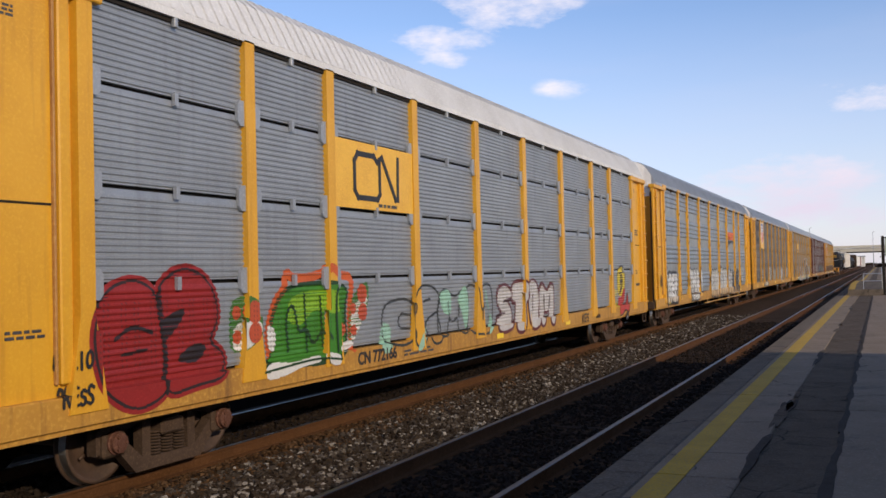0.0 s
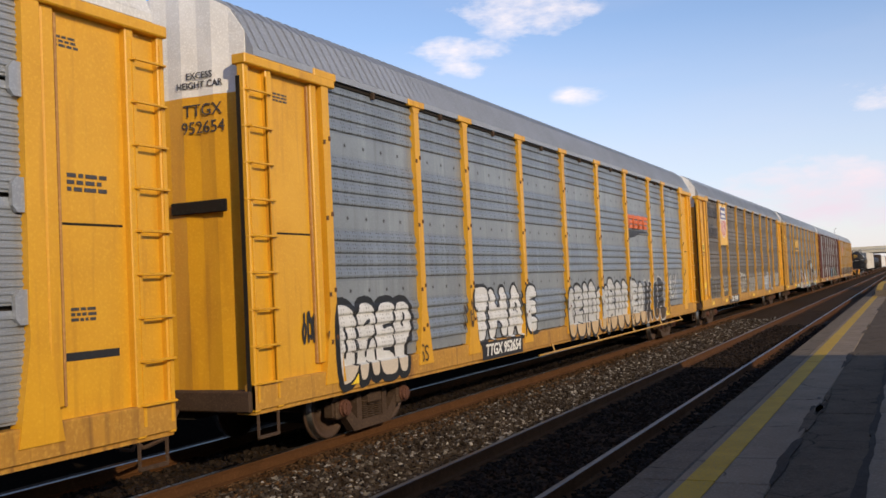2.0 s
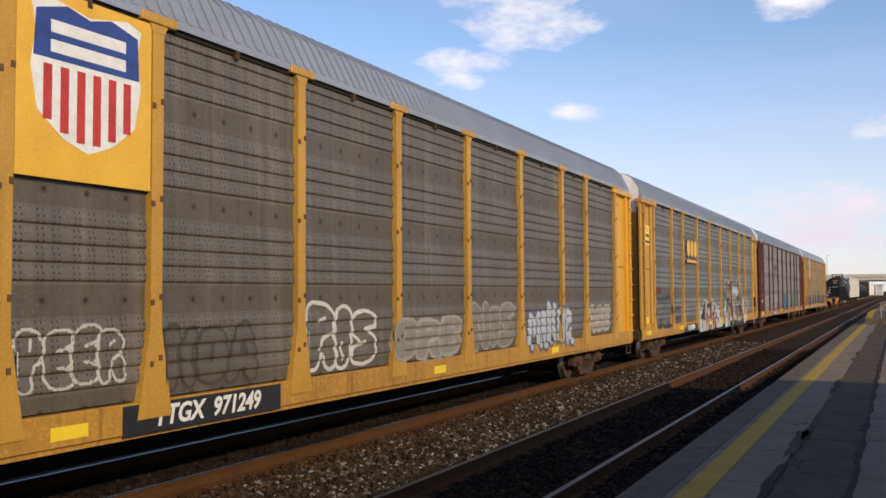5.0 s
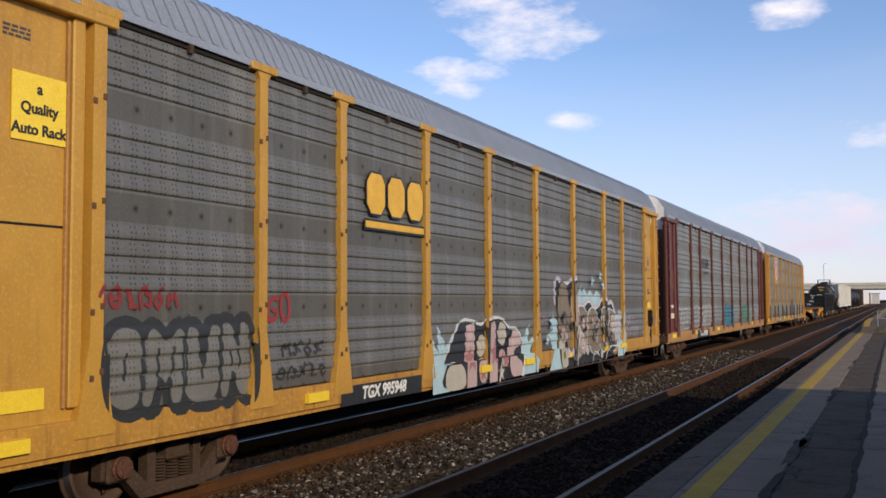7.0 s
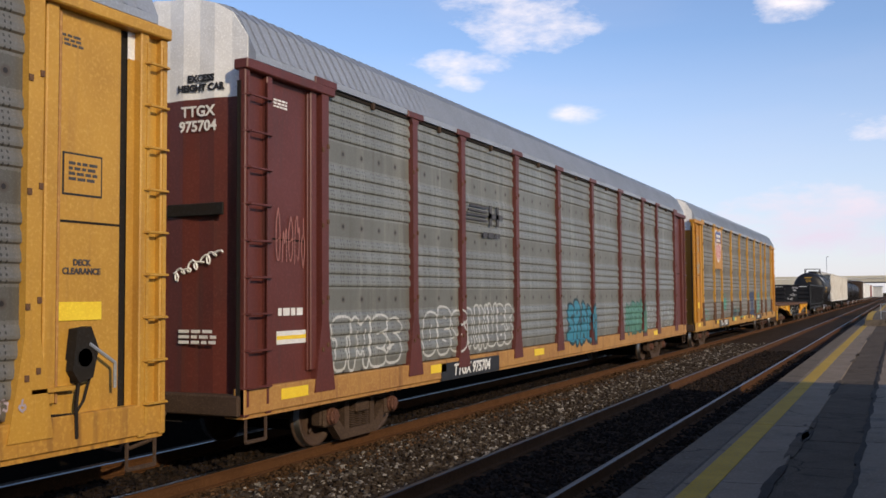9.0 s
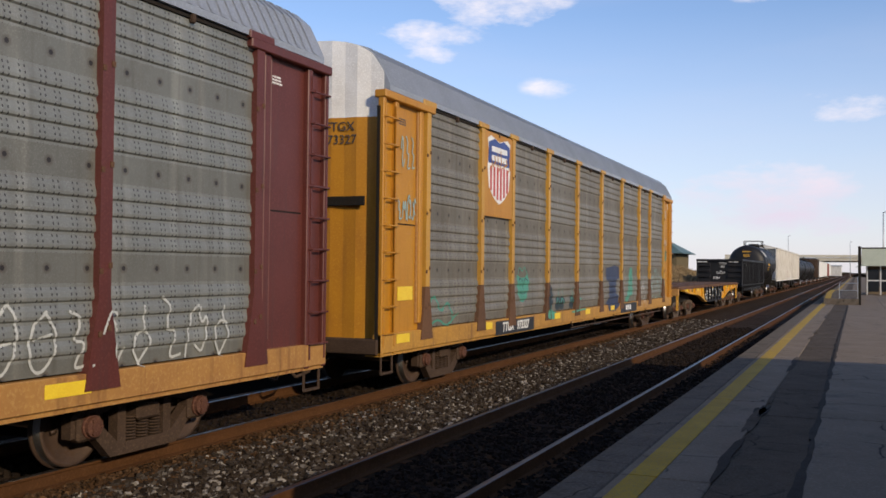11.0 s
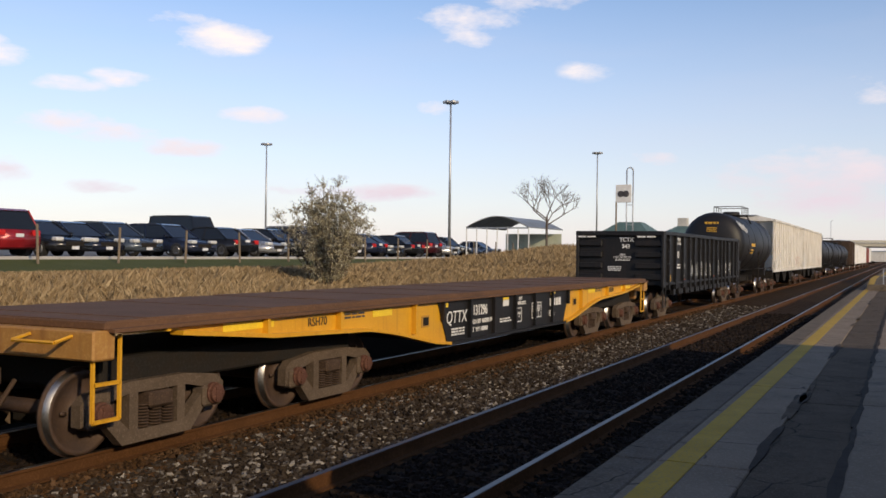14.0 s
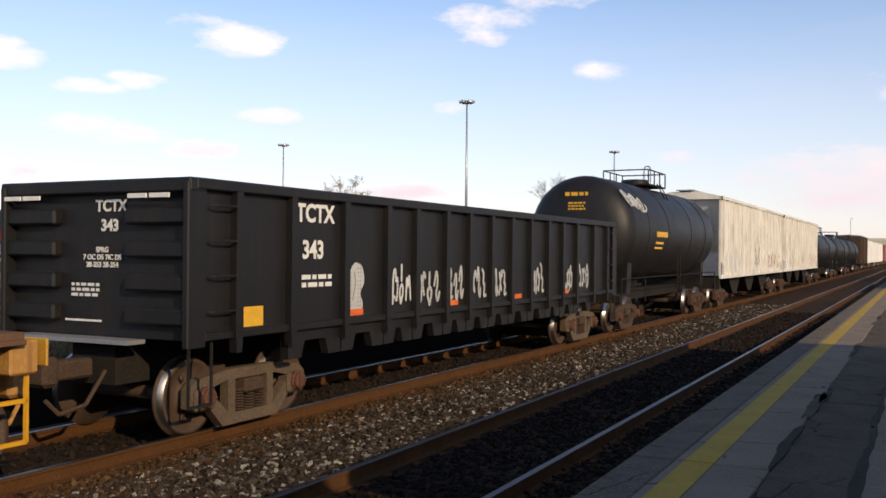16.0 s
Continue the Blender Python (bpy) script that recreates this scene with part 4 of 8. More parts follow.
    for s in (-1, 1):
        part("headlight", B(L - .30, L - .015, s * (w - .22) - .2, s * (w - .22) + .17, .60, .76, .04), M_LAMP, c)
        part("tail_light", B(-L - .012, -L + .2, s * (w - .2) - .16, s * (w - .2) + .165, zb - .24, zb - .02, .03), M_TAIL, c)
        part("mirror", B(b1 - .35, b1 - .18, s * (w + .1) - .1, s * (w + .1) + .08, zb, zb + .14, .03), CAR_PAINT[paint], c)
    part("grille", B(L - .06, L + .006, -.42, .42, .42, .60, .02), M_DARK, c)
    part("number_plate", B(-L - .03, -L + .02, -.16, .16, .72, .84), M_PLATE, c)
    part("front_plate", B(L - .02, L + .022, -.16, .16, .30, .42), M_PLATE, c)


def car_park():
    row = [("suv", "red", -1), ("sedan", "black", 1), ("sedan", "navy", 1), ("hatch", "slate", 1), ("hatch", "navy", 1), ("sedan", "black", -1), ("sedan", "silver", 1),
           ("hatch", "black", 1), ("suv", "silver", 1), ("sedan", "black", 1), ("sedan", "navy", -1), ("sedan", "slate", 1), ("sedan", "black", -1), ("suv", "maroon", -1), ("hatch", "silver", 1)]
    ys = [23.0, 25.5, 27.7, 29.9, 32.9, 36.0, 38.6, 41.2, 43.8, 46.4, 48.9, 51.5, 54.0, 56.6, 59.2]
    rng = random.Random(2)
    for (k, p, n), y in zip(row, ys):
        vehicle(k, p, y, n, -28.3, rng.uniform(-.3, .3))
    for k, p, y, n in (("jeep", "black", 42.0, 1), ("suv", "black", 39.5, 1), ("suv", "navy", 51, -1), ("sedan", "black", 55, 1), ("hatch", "navy", 58, 1), ("suv", "black", 75, 1), ("sedan", "silver", 82, 1), ("suv", "slate", 28, 1)):
        vehicle(k, p, y, n, -34.5)


# ---- railway vehicles ----
BODY_X = 1.5
WHEEL_R = .455
SPIN = []           # wheelsets that turn


def wheelset_mesh():
    bm = bmesh.new()
    r = WHEEL_R
    for s in (-1, 1):
        xo = s * GAUGE / 2
        prof = [(xo - s * .075, r + .026), (xo - s * .045, r + .026), (xo - s * .03, r), (xo + s * .065, r - .006), (xo + s * .067, r - .055), (xo + s * .03, r - .075), (xo + s * .012, .2), (xo + s * .06, .14), (xo + s * .11, .12), (xo + s * .11, .0001)]
        lathe(bm, [(xo - s * .075, .0001)] + prof, "x", 32)
        for f in bm.faces:
            c = f.calc_center_median()
            rr = math.hypot(c.y, c.z)
            f.normal_update()
            f.material_index = 1 if rr > r - .02 and abs(f.normal.x) < .5 and rr < r + .02 else 0
    tube(bm, (-1.15, 0, 0), (1.15, 0, 0), .085, 12)
    # lightening marks that show the turning
    for s in (-1, 1):
        for a in range(3):
            box(bm, s * (GAUGE / 2 + .06) - .008, s * (GAUGE / 2 + .06) + .008, -.02, .02, .22, .30, m=Matrix.Rotation(a * 2.094, 4, "X"))
    return finish(bm, "wheelset", [M_WHEEL, M_TREAD], True)


def sideframe_mesh(material):
    x0, x1 = GAUGE / 2 + .14, GAUGE / 2 + .27
    bm = bmesh.new()
    # upper chord, lower chord, columns
    for pts in ([(-1.12, .34), (-1.12, .57), (-1.0, .67), (-.45, .74), (.45, .74), (1.0, .67), (1.12, .57), (1.12, .34), (1.0, .36), (.82, .53), (.46, .61), (-.46, .61), (-.82, .53), (-1.0, .36)],
                [(-.90, .44), (-.78, .52), (-.42, .20), (-.42, .06), (-.54, .06)], [(.90, .44), (.54, .06), (.42, .06), (.42, .20), (.78, .52)], [(-.44, .06), (-.44, .20), (.44, .20), (.44, .06)],
                [(-.44, .18), (-.44, .64), (-.31, .64), (-.31, .18)], [(.31, .18), (.31, .64), (.44, .64), (.44, .18)]):
        prism(bm, pts, x0, x1)
    for u in (-.89, .89):
        box(bm, x0 - .03, x1 + .05, u - .17, u + .17, .30, .56, .03)
    return finish(bm, "sideframe", material)


def bearing_mesh():
    x1 = GAUGE / 2 + .27
    bm = bmesh.new()
    lathe(bm, [(x1 + .02, .13), (x1 + .07, .13), (x1 + .08, .115), (x1 + .12, .11), (x1 + .13, .06), (x1 + .14, .055)], "x", 16)
    for k in range(3):
        lathe(bm, [(x1 + .12, .022), (x1 + .145, .020)], "x", 6, (0, .075 * math.cos(2.094 * k), .075 * math.sin(2.094 * k)))
    return finish(bm, "bearing_cap", M_CAP)


def spring_mesh():
    bm = bmesh.new()
    x = GAUGE / 2 + .21
    for u in (-.2, 0, .2):
        for k in range(8):
            z = .21 + .034 * k
            lathe(bm, [(z, .075), (z + .011, .088), (z + .022, .075)], "z", 10, (x, u, 0))
    return finish(bm, "spring_nest", M_TRUCK)


def bolster_mesh():
    bm = bmesh.new()
    box(bm, -GAUGE / 2 - .34, GAUGE / 2 + .34, -.19, .19, .42, .60, .03)
    box(bm, -.5, .5, -.24, .24, .55, .72, .03)
    return finish(bm, "bolster", M_TRUCK)


WHEELSET, SIDEFRAMES, SPRINGS, BOLSTER, BEARING = wheelset_mesh(), (sideframe_mesh(M_TRUCK), sideframe_mesh(M_CAST)), spring_mesh(), bolster_mesh(), bearing_mesh()
# Dark block added behind the sideframes as shade in their openings.
SHADE_BLOCK = finish(B(-.84, .84, -.36, .36, .12, .50, .03), "frame_shade_block", M_DARK)
MIRROR_SIDE = pose(0, 0, 0, 0, 0, 180)


def truck(car, y, dusty=0):
    t = part("truck", BOLSTER, None, car, "rusty four-wheel cast steel truck", at=pose(0, y, 0))
    for m in (pose(0, 0, 0), MIRROR_SIDE):
        part("sideframe", SIDEFRAMES[dusty], None, t, at=m)
        tagged(part("spring_nest", SPRINGS, None, t, at=m), kind="stuff")
    part("frame_shade_block", SHADE_BLOCK, None, t)
    for u in (-.89, .89):
        part("bearing_cap", BEARING, None, t, "red-brown bearing cap", at=pose(0, u, WHEEL_R))
        SPIN.append((part("wheelset", WHEELSET, None, t, at=pose(0, u, WHEEL_R)), u))


def coupler(car, y, s, material=None):
    bm = bmesh.new()
    box(bm, -.12, .12, min(y, y + s * .62), max(y, y + s * .62), .72, .94, .03)
    box(bm, -.19, .16, min(y + s * .5, y + s * .72), max(y + s * .5, y + s * .72), .66, 1.0, .05)
    path_tube(bm, [(.3, y, .8), (.32, y + s * .3, .45), (.25, y + s * .6, .38), (.2, y + s * .75, .55)], .025, 6)
    part("coupler", bm, material or M_TRUCK, car)


def ladder(car, x, y0, y1, z0, z1, n, material, face="side"):
    bm = bmesh.new()
    if face == "side":
        for y in (y0, y1):
            box(bm, x + .02, x + .06, y - .02, y + .02, z0, z1)
        for i in range(n):
            z = z0 + (z1 - z0) * (i + .5) / n
            path_tube(bm, [(x, y0 - .06, z), (x + .10, y0 - .02, z), (x + .10, y1 + .02, z), (x, y1 + .06, z)], .016, 5)
    else:
        for i in range(n):
            z = z0 + (z1 - z0) * (i + .5) / n
            path_tube(bm, [(x, y0, z), (x, y0 - .09, z), (y1, y0 - .09, z), (y1, y0, z)], .016, 5)
    part("ladder", bm, material, car)


CAR_LEN = 26.2
POSTS = [1.75, 4.45, 6.35, 9.05, 11.75, 14.45, 17.15, 19.85, 21.75, 24.45]
Z_SILL0, Z_SILL1, Z_EAVE = .76, 1.10, 5.17


def rib_points(style, z0, z1, xb=BODY_X - .055):
    """The section of a sheet with pressed horizontal ribs."""
    pts, z, k = [], z0, 0
    if style == "fine":
        while z + .07 <= z1:
            pts += [(xb, z), (xb, z + .02), (xb + .016, z + .032), (xb + .016, z + .058)]
            z += .07
    else:
        # four ribs between one riveted flat band and the next
        deep = .031 if style == "bands" else .027
        pts.append((xb, z0))
        while k < 40:
            z = RIVET_Z - DECK_STEP + .17 + DECK_STEP * (k // 4) + RIB_STEP * (k % 4)
            if z + .17 < z1:
                pts += [(xb, z + .010), (xb + deep * .9, z + .030), (xb + deep, z + .060), (xb + deep * .75, z + .110), (xb + .002, z + .160)]
            k += 1
    pts.append((xb, z1))
    return pts


def ribbed(bm, y0, y1, z0, z1, style, xb=BODY_X - .055):
    strip(bm, [(xb - .06, z0)] + rib_points(style, z0, z1, xb) + [(xb - .06, z1)], y0, y1)
    return bm


STYLE = {}
BOLT = finish(B(-.004, .014, -.022, .022, -.03, .03), "bolt_head", M_DECK)


def autorack(y0, paint, sheet, roof, style, post, label, capped=True, white_end=True, decks=False, roof_ribs=True, sill_paint=None, foot=None, split=False):
    c = empty("autorack_car", pose(TRACK_FAR, y0, 0), label, "railcar", "autorack cars of the train")
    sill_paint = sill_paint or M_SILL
    STYLE[c.name] = (style, decks)
    X, L = BODY_X, CAR_LEN
    # near-black core that keeps the daylight out; its colour is the inside's shade
    part("body", B(-X + .05, X - .12, .34, L - .34, 1.0, 5.2), M_DARK, c, "near-black core with the shade inside the rack as its colour")
    part("far_side", B(-X, -X + .05, .3, L - .3, .8, 5.17), sheet, c)
    # roof: bowed sheet in two hips
    prof = [(X + .03, Z_EAVE - .02), (X + .03, Z_EAVE + .07), (X - .06, Z_EAVE + .26), (X - .22, Z_EAVE + .56), (X - .45, Z_EAVE + .75), (X - .85, Z_EAVE + .87), (0, Z_EAVE + .92)]
    prof = prof + [(-x, z) for x, z in prof[:-1][::-1]]
    part("roof", P(prof, .18, L - .18, "y"), roof, c)
    if roof_ribs:
        bm = bmesh.new()
        y = .3
        half = prof[1:7]
        while y < L - .3:
            o = .007
            strip(bm, [(x + o, z + o * .8) for x, z in half], y, y + .09)
            y += .21
        part("roof_ribs", bm, roof, c)
    # near side
    sill = bmesh.new()
    box(sill, X - .16, X + .012, .0, L, Z_SILL0, Z_SILL1 - .02, .012)
    box(sill, X - .3, X - .02, 0.02, L - .02, Z_SILL0 - .05, Z_SILL0 + .02)
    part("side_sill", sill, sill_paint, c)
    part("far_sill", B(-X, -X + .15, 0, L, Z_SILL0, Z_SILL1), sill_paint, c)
    part("floor_frame", B(-.45, .45, .1, L - .1, .62, 1.02), M_DARK, c)
    for a, b in zip(POSTS, POSTS[1:]):
        if decks:
            zs = [Z_SILL1, 2.16, 3.18, 4.24, Z_EAVE]
            for z0, z1 in zip(zs, zs[1:]):
                bm = bmesh.new()
                ribbed(bm, a + .07, b - .07, z0 + .02, z1 - .025, style)
                pn = part("side_panel", bm, sheet, c)
        else:
            bm = bmesh.new()
            ribbed(bm, a + .06, b - .06, Z_SILL1, Z_EAVE - .03, style)
            pn = part("side_panel", bm, sheet, c)
        if decks:
            for z in (2.16, 3.18, 4.24):
                part("clip", B(X - .03, X + .02, (a + b) / 2 - .03, (a + b) / 2 + .03, z - .09, z + .06), M_ROOF_GREY, pn)
                for yy in (a + .14, b - .14):
                    part("clip", P([(yy - .09, z - .10), (yy - .09, z + .10), (yy - .04, z + .16), (yy + .04, z + .16), (yy + .09, z + .10), (yy + .09, z - .10), (yy + .04, z - .16), (yy - .04, z - .16)], X - .04, X + .006), M_ROOF_GREY, pn)
    for y in POSTS:
        bm = bmesh.new()
        w = .085 if not decks else .10
        z1 = Z_SILL1 + .75
        prism(bm, [(y - w, z1), (y - w, Z_EAVE), (y + w, Z_EAVE), (y + w, z1)], X - .12, X + .03)
        if capped:
            box(bm, X - .05, X + .055, y - .27, y + .27, Z_EAVE - .05, Z_EAVE + .055, .01)
            prism(bm, [(y - .14, Z_EAVE - .05), (y + .14, Z_EAVE - .05), (y + .09, Z_EAVE - .14), (y - .09, Z_EAVE - .14)], X - .04, X + .034)
        pst = part("post", bm, post, c)
        if not decks:
            for z in (1.5, RIVET_Z, RIVET_Z + DECK_STEP, RIVET_Z + 2 * DECK_STEP):
                for u in (-1, 1):
                    part("bolt_head", BOLT, None, pst, at=pose(X + .03, y + u * (w - .022), z + .03 * u))
        part("foot", P([(y - w, z1), (y + w, z1), (y + .25, Z_SILL1 - .2), (y - .25, Z_SILL1 - .2)], X - .12, X + .03), foot or post, pst)
    for a, b in zip(POSTS, POSTS[1:]):
        part("hook", B(X - .02, X + .035, (a + b) / 2 - .03, (a + b) / 2 + .03, Z_EAVE - .13, Z_EAVE - .02, .006), M_ROOF_GREY if decks else M_TRUCK, c)
    # dark strip added as the line of shade below the eaves
    part("eave_shade_strip", B(X - .10, X - .012, POSTS[0], POSTS[-1], Z_EAVE - .075, Z_EAVE - .03), M_DARK, c, "dark strip painted as the shaded gap under the eaves")
    # end bays with a plain door sheet, ladder and corner posts
    for s in (0, 1):
        f = (lambda v: v) if s == 0 else (lambda v: L - v)

        def span(a, b):
            return min(f(a), f(b)), max(f(a), f(b))
        bm = bmesh.new()
        ya, yb = span(.60 if split and s else .55, 1.66)
        box(bm, X - .14, X - .075, ya, yb, Z_SILL1 - .05, Z_EAVE, .01)
        ya, yb = span(1.45, 1.60)
        box(bm, X - .10, X - .01, ya, yb, Z_SILL1 + .1, Z_EAVE - .1, .015)
        end = part("end_panel", bm, paint, c, "plain painted end bay sheet")
        ya, yb = span(.6, 1.42)
        part("seam", B(X - .076, X - .0725, ya, yb, 2.93, 2.955), M_DARK, end)
        ya, yb = span(1.40, 1.43)
        part("hinge_rod", B(X - .08, X - .03, ya, yb, 1.2, Z_EAVE - .2, .008), M_YELLOW_RUST if paint is not M_BROWN else M_BROWN, end)
        slit = .16 if split and s else 0
        # dark strip on the corner post, painted as the shaded gap
        part("gap_shade_strip", B(X - .115, X - .055, *span(-.006, .05), .95, Z_EAVE - .3), M_DARK, c, "black strip painted as the shaded gap beside the end door")
        ya, yb = span(.565, .66)
        bars(c, X - .0745, ya + (.12 if s == 0 else -.75), 4.75, 3, .3, .025, M_GREYTEXT if paint is not M_BROWN else M_WLETTER)
        bm = bmesh.new()
        for q0, q1 in ((.0, .10), (.44 - slit, .56 - slit)):
            ya, yb = span(q0, q1)
            box(bm, X - .10, X + .01, ya, yb, Z_SILL0 - .02, Z_EAVE - .12, .012)
        ya, yb = span(.1, .45 - slit)
        box(bm, X - .12, X - .065, ya, yb, Z_SILL0, Z_EAVE - .13)
        part("corner_post", bm, paint, c)
        ya, yb = span(-.02, 1.98)
        part("header", B(X - .16, X + .055, ya, yb, Z_EAVE - .16, Z_EAVE - .03, .015), paint, c)
        ya, yb = span(.06, .46 - slit)
        ladder(c, X - .04, ya, yb, Z_SILL0 + .1, Z_EAVE - .25, 9, paint)
        # end doors, folded sheet
        z_top = Z_EAVE + .90
        n = 12
        pts = []
        for i in range(n + 1):
            u = -1.41 + 2.82 * i / n
            bow = .17 - .12 * (1 - (u / 1.41) ** 2)
            pts.append((u, f(bow + (.025 if i % 2 else 0))))
        for (za, zb, m, nm) in ((.95, 4.72 if white_end else 5.0, paint, "end_door"), (4.72 if white_end else 5.0, z_top - .06, M_WHITE if white_end else paint, "end_header")):
            bm = bmesh.new()
            lo, hi = [], []
            for u, v in pts:
                top = zb if nm == "end_door" else float(np.interp(abs(u), [0, .65, 1.05, 1.28, 1.44], [Z_EAVE + .91, Z_EAVE + .86, Z_EAVE + .74, Z_EAVE + .55, Z_EAVE + .25]))
                lo.append(bm.verts.new((u, v, za)))
                hi.append(bm.verts.new((u, v, top)))
            lb, hb = [bm.verts.new((w.co.x, f(.5), w.co.z)) for w in lo], [bm.verts.new((w.co.x, f(.5), w.co.z)) for w in hi]
            for i in range(n):
                bm.faces.new((lo[i], lo[i + 1], hi[i + 1], hi[i]))
                bm.faces.new((hi[i], hi[i + 1], hb[i + 1], hb[i]))
            bm.faces.new((lo[0], hi[0], hb[0], lb[0]))
            bm.faces.new((lo[n], hi[n], hb[n], lb[n]))
            part(nm, bm, m, c)
        ya, yb = span(.02, .05)
        part("latch_bar", B(.25, 1.15, ya, yb, 3.22, 3.38, .01), M_DARK, c)
        ya, yb = span(-.05, .3)
        part("end_beam", B(-X + .02, X - .05, ya, yb, .74, 1.0, .02), M_TRUCK, c)
        bm = bmesh.new()
        yy = f(.3)
        for dy in (-.2, .2):
            tube(bm, (X - .05, yy + dy, Z_SILL0), (X - .05, yy + dy, .42), .02, 5)
        tube(bm, (X - .05, yy - .2, .42), (X - .05, yy + .2, .42), .025, 5)
        part("step", bm, M_TRUCK, c)
        coupler(c, f(0), -1 if s == 0 else 1)
        truck(c, f(3.35))
    return c


def reflectors(c, ys, z=.86, w=.45, h=.13, proud=.018):
    for y in ys:
        part("reflector", B(BODY_X + .012, BODY_X + proud, y, y + w, z, z + h), M_REFLECT, c, "bright yellow reflective strip")


PAINTS = {}


def sheet_holes(nt, N, K, co, mp, col, height, ramp, blend, noise_tex):
    """The sheet's punched holes go through the paint, which is thin in places."""
    hole, plain, d, y, m, cell = punched(N, K, co)
    return blend(m("MULTIPLY", hole, 0.6), col, (0.03, 0.028, 0.026)), height


def spray(col, rough=.55):
    if col not in PAINTS:
        PAINTS[col] = mat("spray_paint", col, rough, 0, tuple(v * .72 for v in col), None, 2.5, 40, .03, .7, pattern=sheet_holes)
    return PAINTS[col]


SCRIBBLES = {
    "a": [[(.5, .98), (.1, .7), (.2, .2), (.55, .02), (.9, .3), (.8, .75), (.5, .98)], [(.3, .5), (.75, .55)]],
    "b": [[(.1, .1), (.25, .9), (.5, .35), (.75, .95), (.92, .1)]],
    "c": [[(.08, .55), (.35, 1), (.65, .6), (.4, .3), (.7, 0), (.95, .3)]],
    "d": [[(.15, .02), (.1, .8), (.5, 1), (.6, .55), (.9, .8), (.9, .05), (.5, .2)]],
    "e": [[(.1, .95), (.55, .8), (.25, .45), (.8, .5), (.4, .05), (.95, .1)]],
    "f": [[(.5, 0), (.1, .35), (.5, .62), (.9, .35), (.5, 0)], [(.5, .62), (.5, 1)]],
    "g": [[(.05, .2), (.3, .05), (.5, .5), (.7, .95), (.95, .75)], [(.2, .75), (.8, .25)]],
}
GLYPHS = {
    "S": [[(.9, .85), (.5, 1), (.12, .8), (.2, .58), (.75, .45), (.9, .2), (.5, 0), (.1, .12)]],
    "2": [[(.1, .75), (.45, 1), (.85, .8), (.75, .55), (.1, .08), (.95, .06)]],
    "O": [[(.5, 1), (.12, .8), (.1, .25), (.5, 0), (.88, .25), (.9, .8), (.5, 1)]],
    "R": [[(.1, 0), (.12, 1), (.7, .95), (.85, .7), (.6, .5), (.2, .5)], [(.5, .5), (.95, 0)]],
    "E": [[(.95, .95), (.15, 1), (.12, .5), (.8, .52)], [(.12, .5), (.12, .02), (.95, .05)]],
    "I": [[(.5, 0), (.45, .5), (.55, 1)]],
}
GLYPHS.update({
    "T": [[(.0, .92), (1, 1)], [(.5, .95), (.45, 0)]],
    "H": [[(.12, 0), (.15, 1)], [(.85, 0), (.85, 1)], [(.15, .5), (.85, .52)]],
    "A": [[(.02, 0), (.3, .75), (.55, 1), (.8, .7), (.95, 0)], [(.25, .35), (.85, .35)]],
    "C": [[(.9, .8), (.5, 1), (.1, .7), (.1, .3), (.5, 0), (.92, .15)]],
    "K": [[(.12, 0), (.15, 1)], [(.9, 1), (.25, .5), (.95, 0)]],
    "L": [[(.15, 1), (.12, .05), (.95, .05)]],
})
GLYPHS.update({
    "B": [[(.12, 0), (.12, 1), (.75, .9), (.75, .6), (.2, .52), (.85, .4), (.85, .08), (.12, 0)]],
    "N": [[(.1, 0), (.12, 1), (.85, .05), (.9, 1)]],
    "U": [[(.1, 1), (.12, .2), (.5, 0), (.85, .2), (.9, 1)]],
    "Y": [[(.05, 1), (.5, .5), (.95, 1)], [(.5, .5), (.45, 0)]],
    "G": [[(.9, .85), (.5, 1), (.1, .7), (.1, .25), (.5, 0), (.9, .2), (.9, .48), (.55, .48)]],
    "M": [[(.05, 0), (.15, 1), (.5, .4), (.85, 1), (.95, 0)]],
})
GLYPHS.update({
    "D": [[(.12, .02), (.12, 1), (.7, .95), (.92, .5), (.7, .05), (.12, .02)]],
    "P": [[(.12, 0), (.12, 1), (.8, .92), (.8, .55), (.15, .48)]],
    "V": [[(.05, 1), (.5, 0), (.95, 1)]],
    "*": [[(.5, .1), (.5, .9)], [(.1, .3), (.9, .7)], [(.1, .7), (.9, .3)]],
})
GLYPHS.update(SCRIBBLES)


def surface(car):
    """How far out the side of an autorack lies at a place on it."""
    style, decks = STYLE[car.name]
    bounds = [Z_SILL1, 2.16, 3.18, 4.24, Z_EAVE] if decks else [Z_SILL1, Z_EAVE - .03]
    pts = []
    for a, b in zip(bounds, bounds[1:]):
        pts += rib_points(style, a + (.02 if decks else 0), b - (.025 if decks else 0))
    zs, xs = [p[1] for p in pts], [p[0] for p in pts]

    def at(y, z):
        for p in POSTS:
            if abs(y - p) < (.10 if z > 1.7 else .17):
                return BODY_X + .031
        if z < Z_SILL1 - .01:
            return BODY_X + .013
        if y < POSTS[0] or y > POSTS[-1]:
            return BODY_X - .07
        return float(np.interp(z, zs, xs))
    cuts = sorted([p + s * w for p in POSTS for s in (-1, 1) for w in (.10, .17)])
    return at, cuts


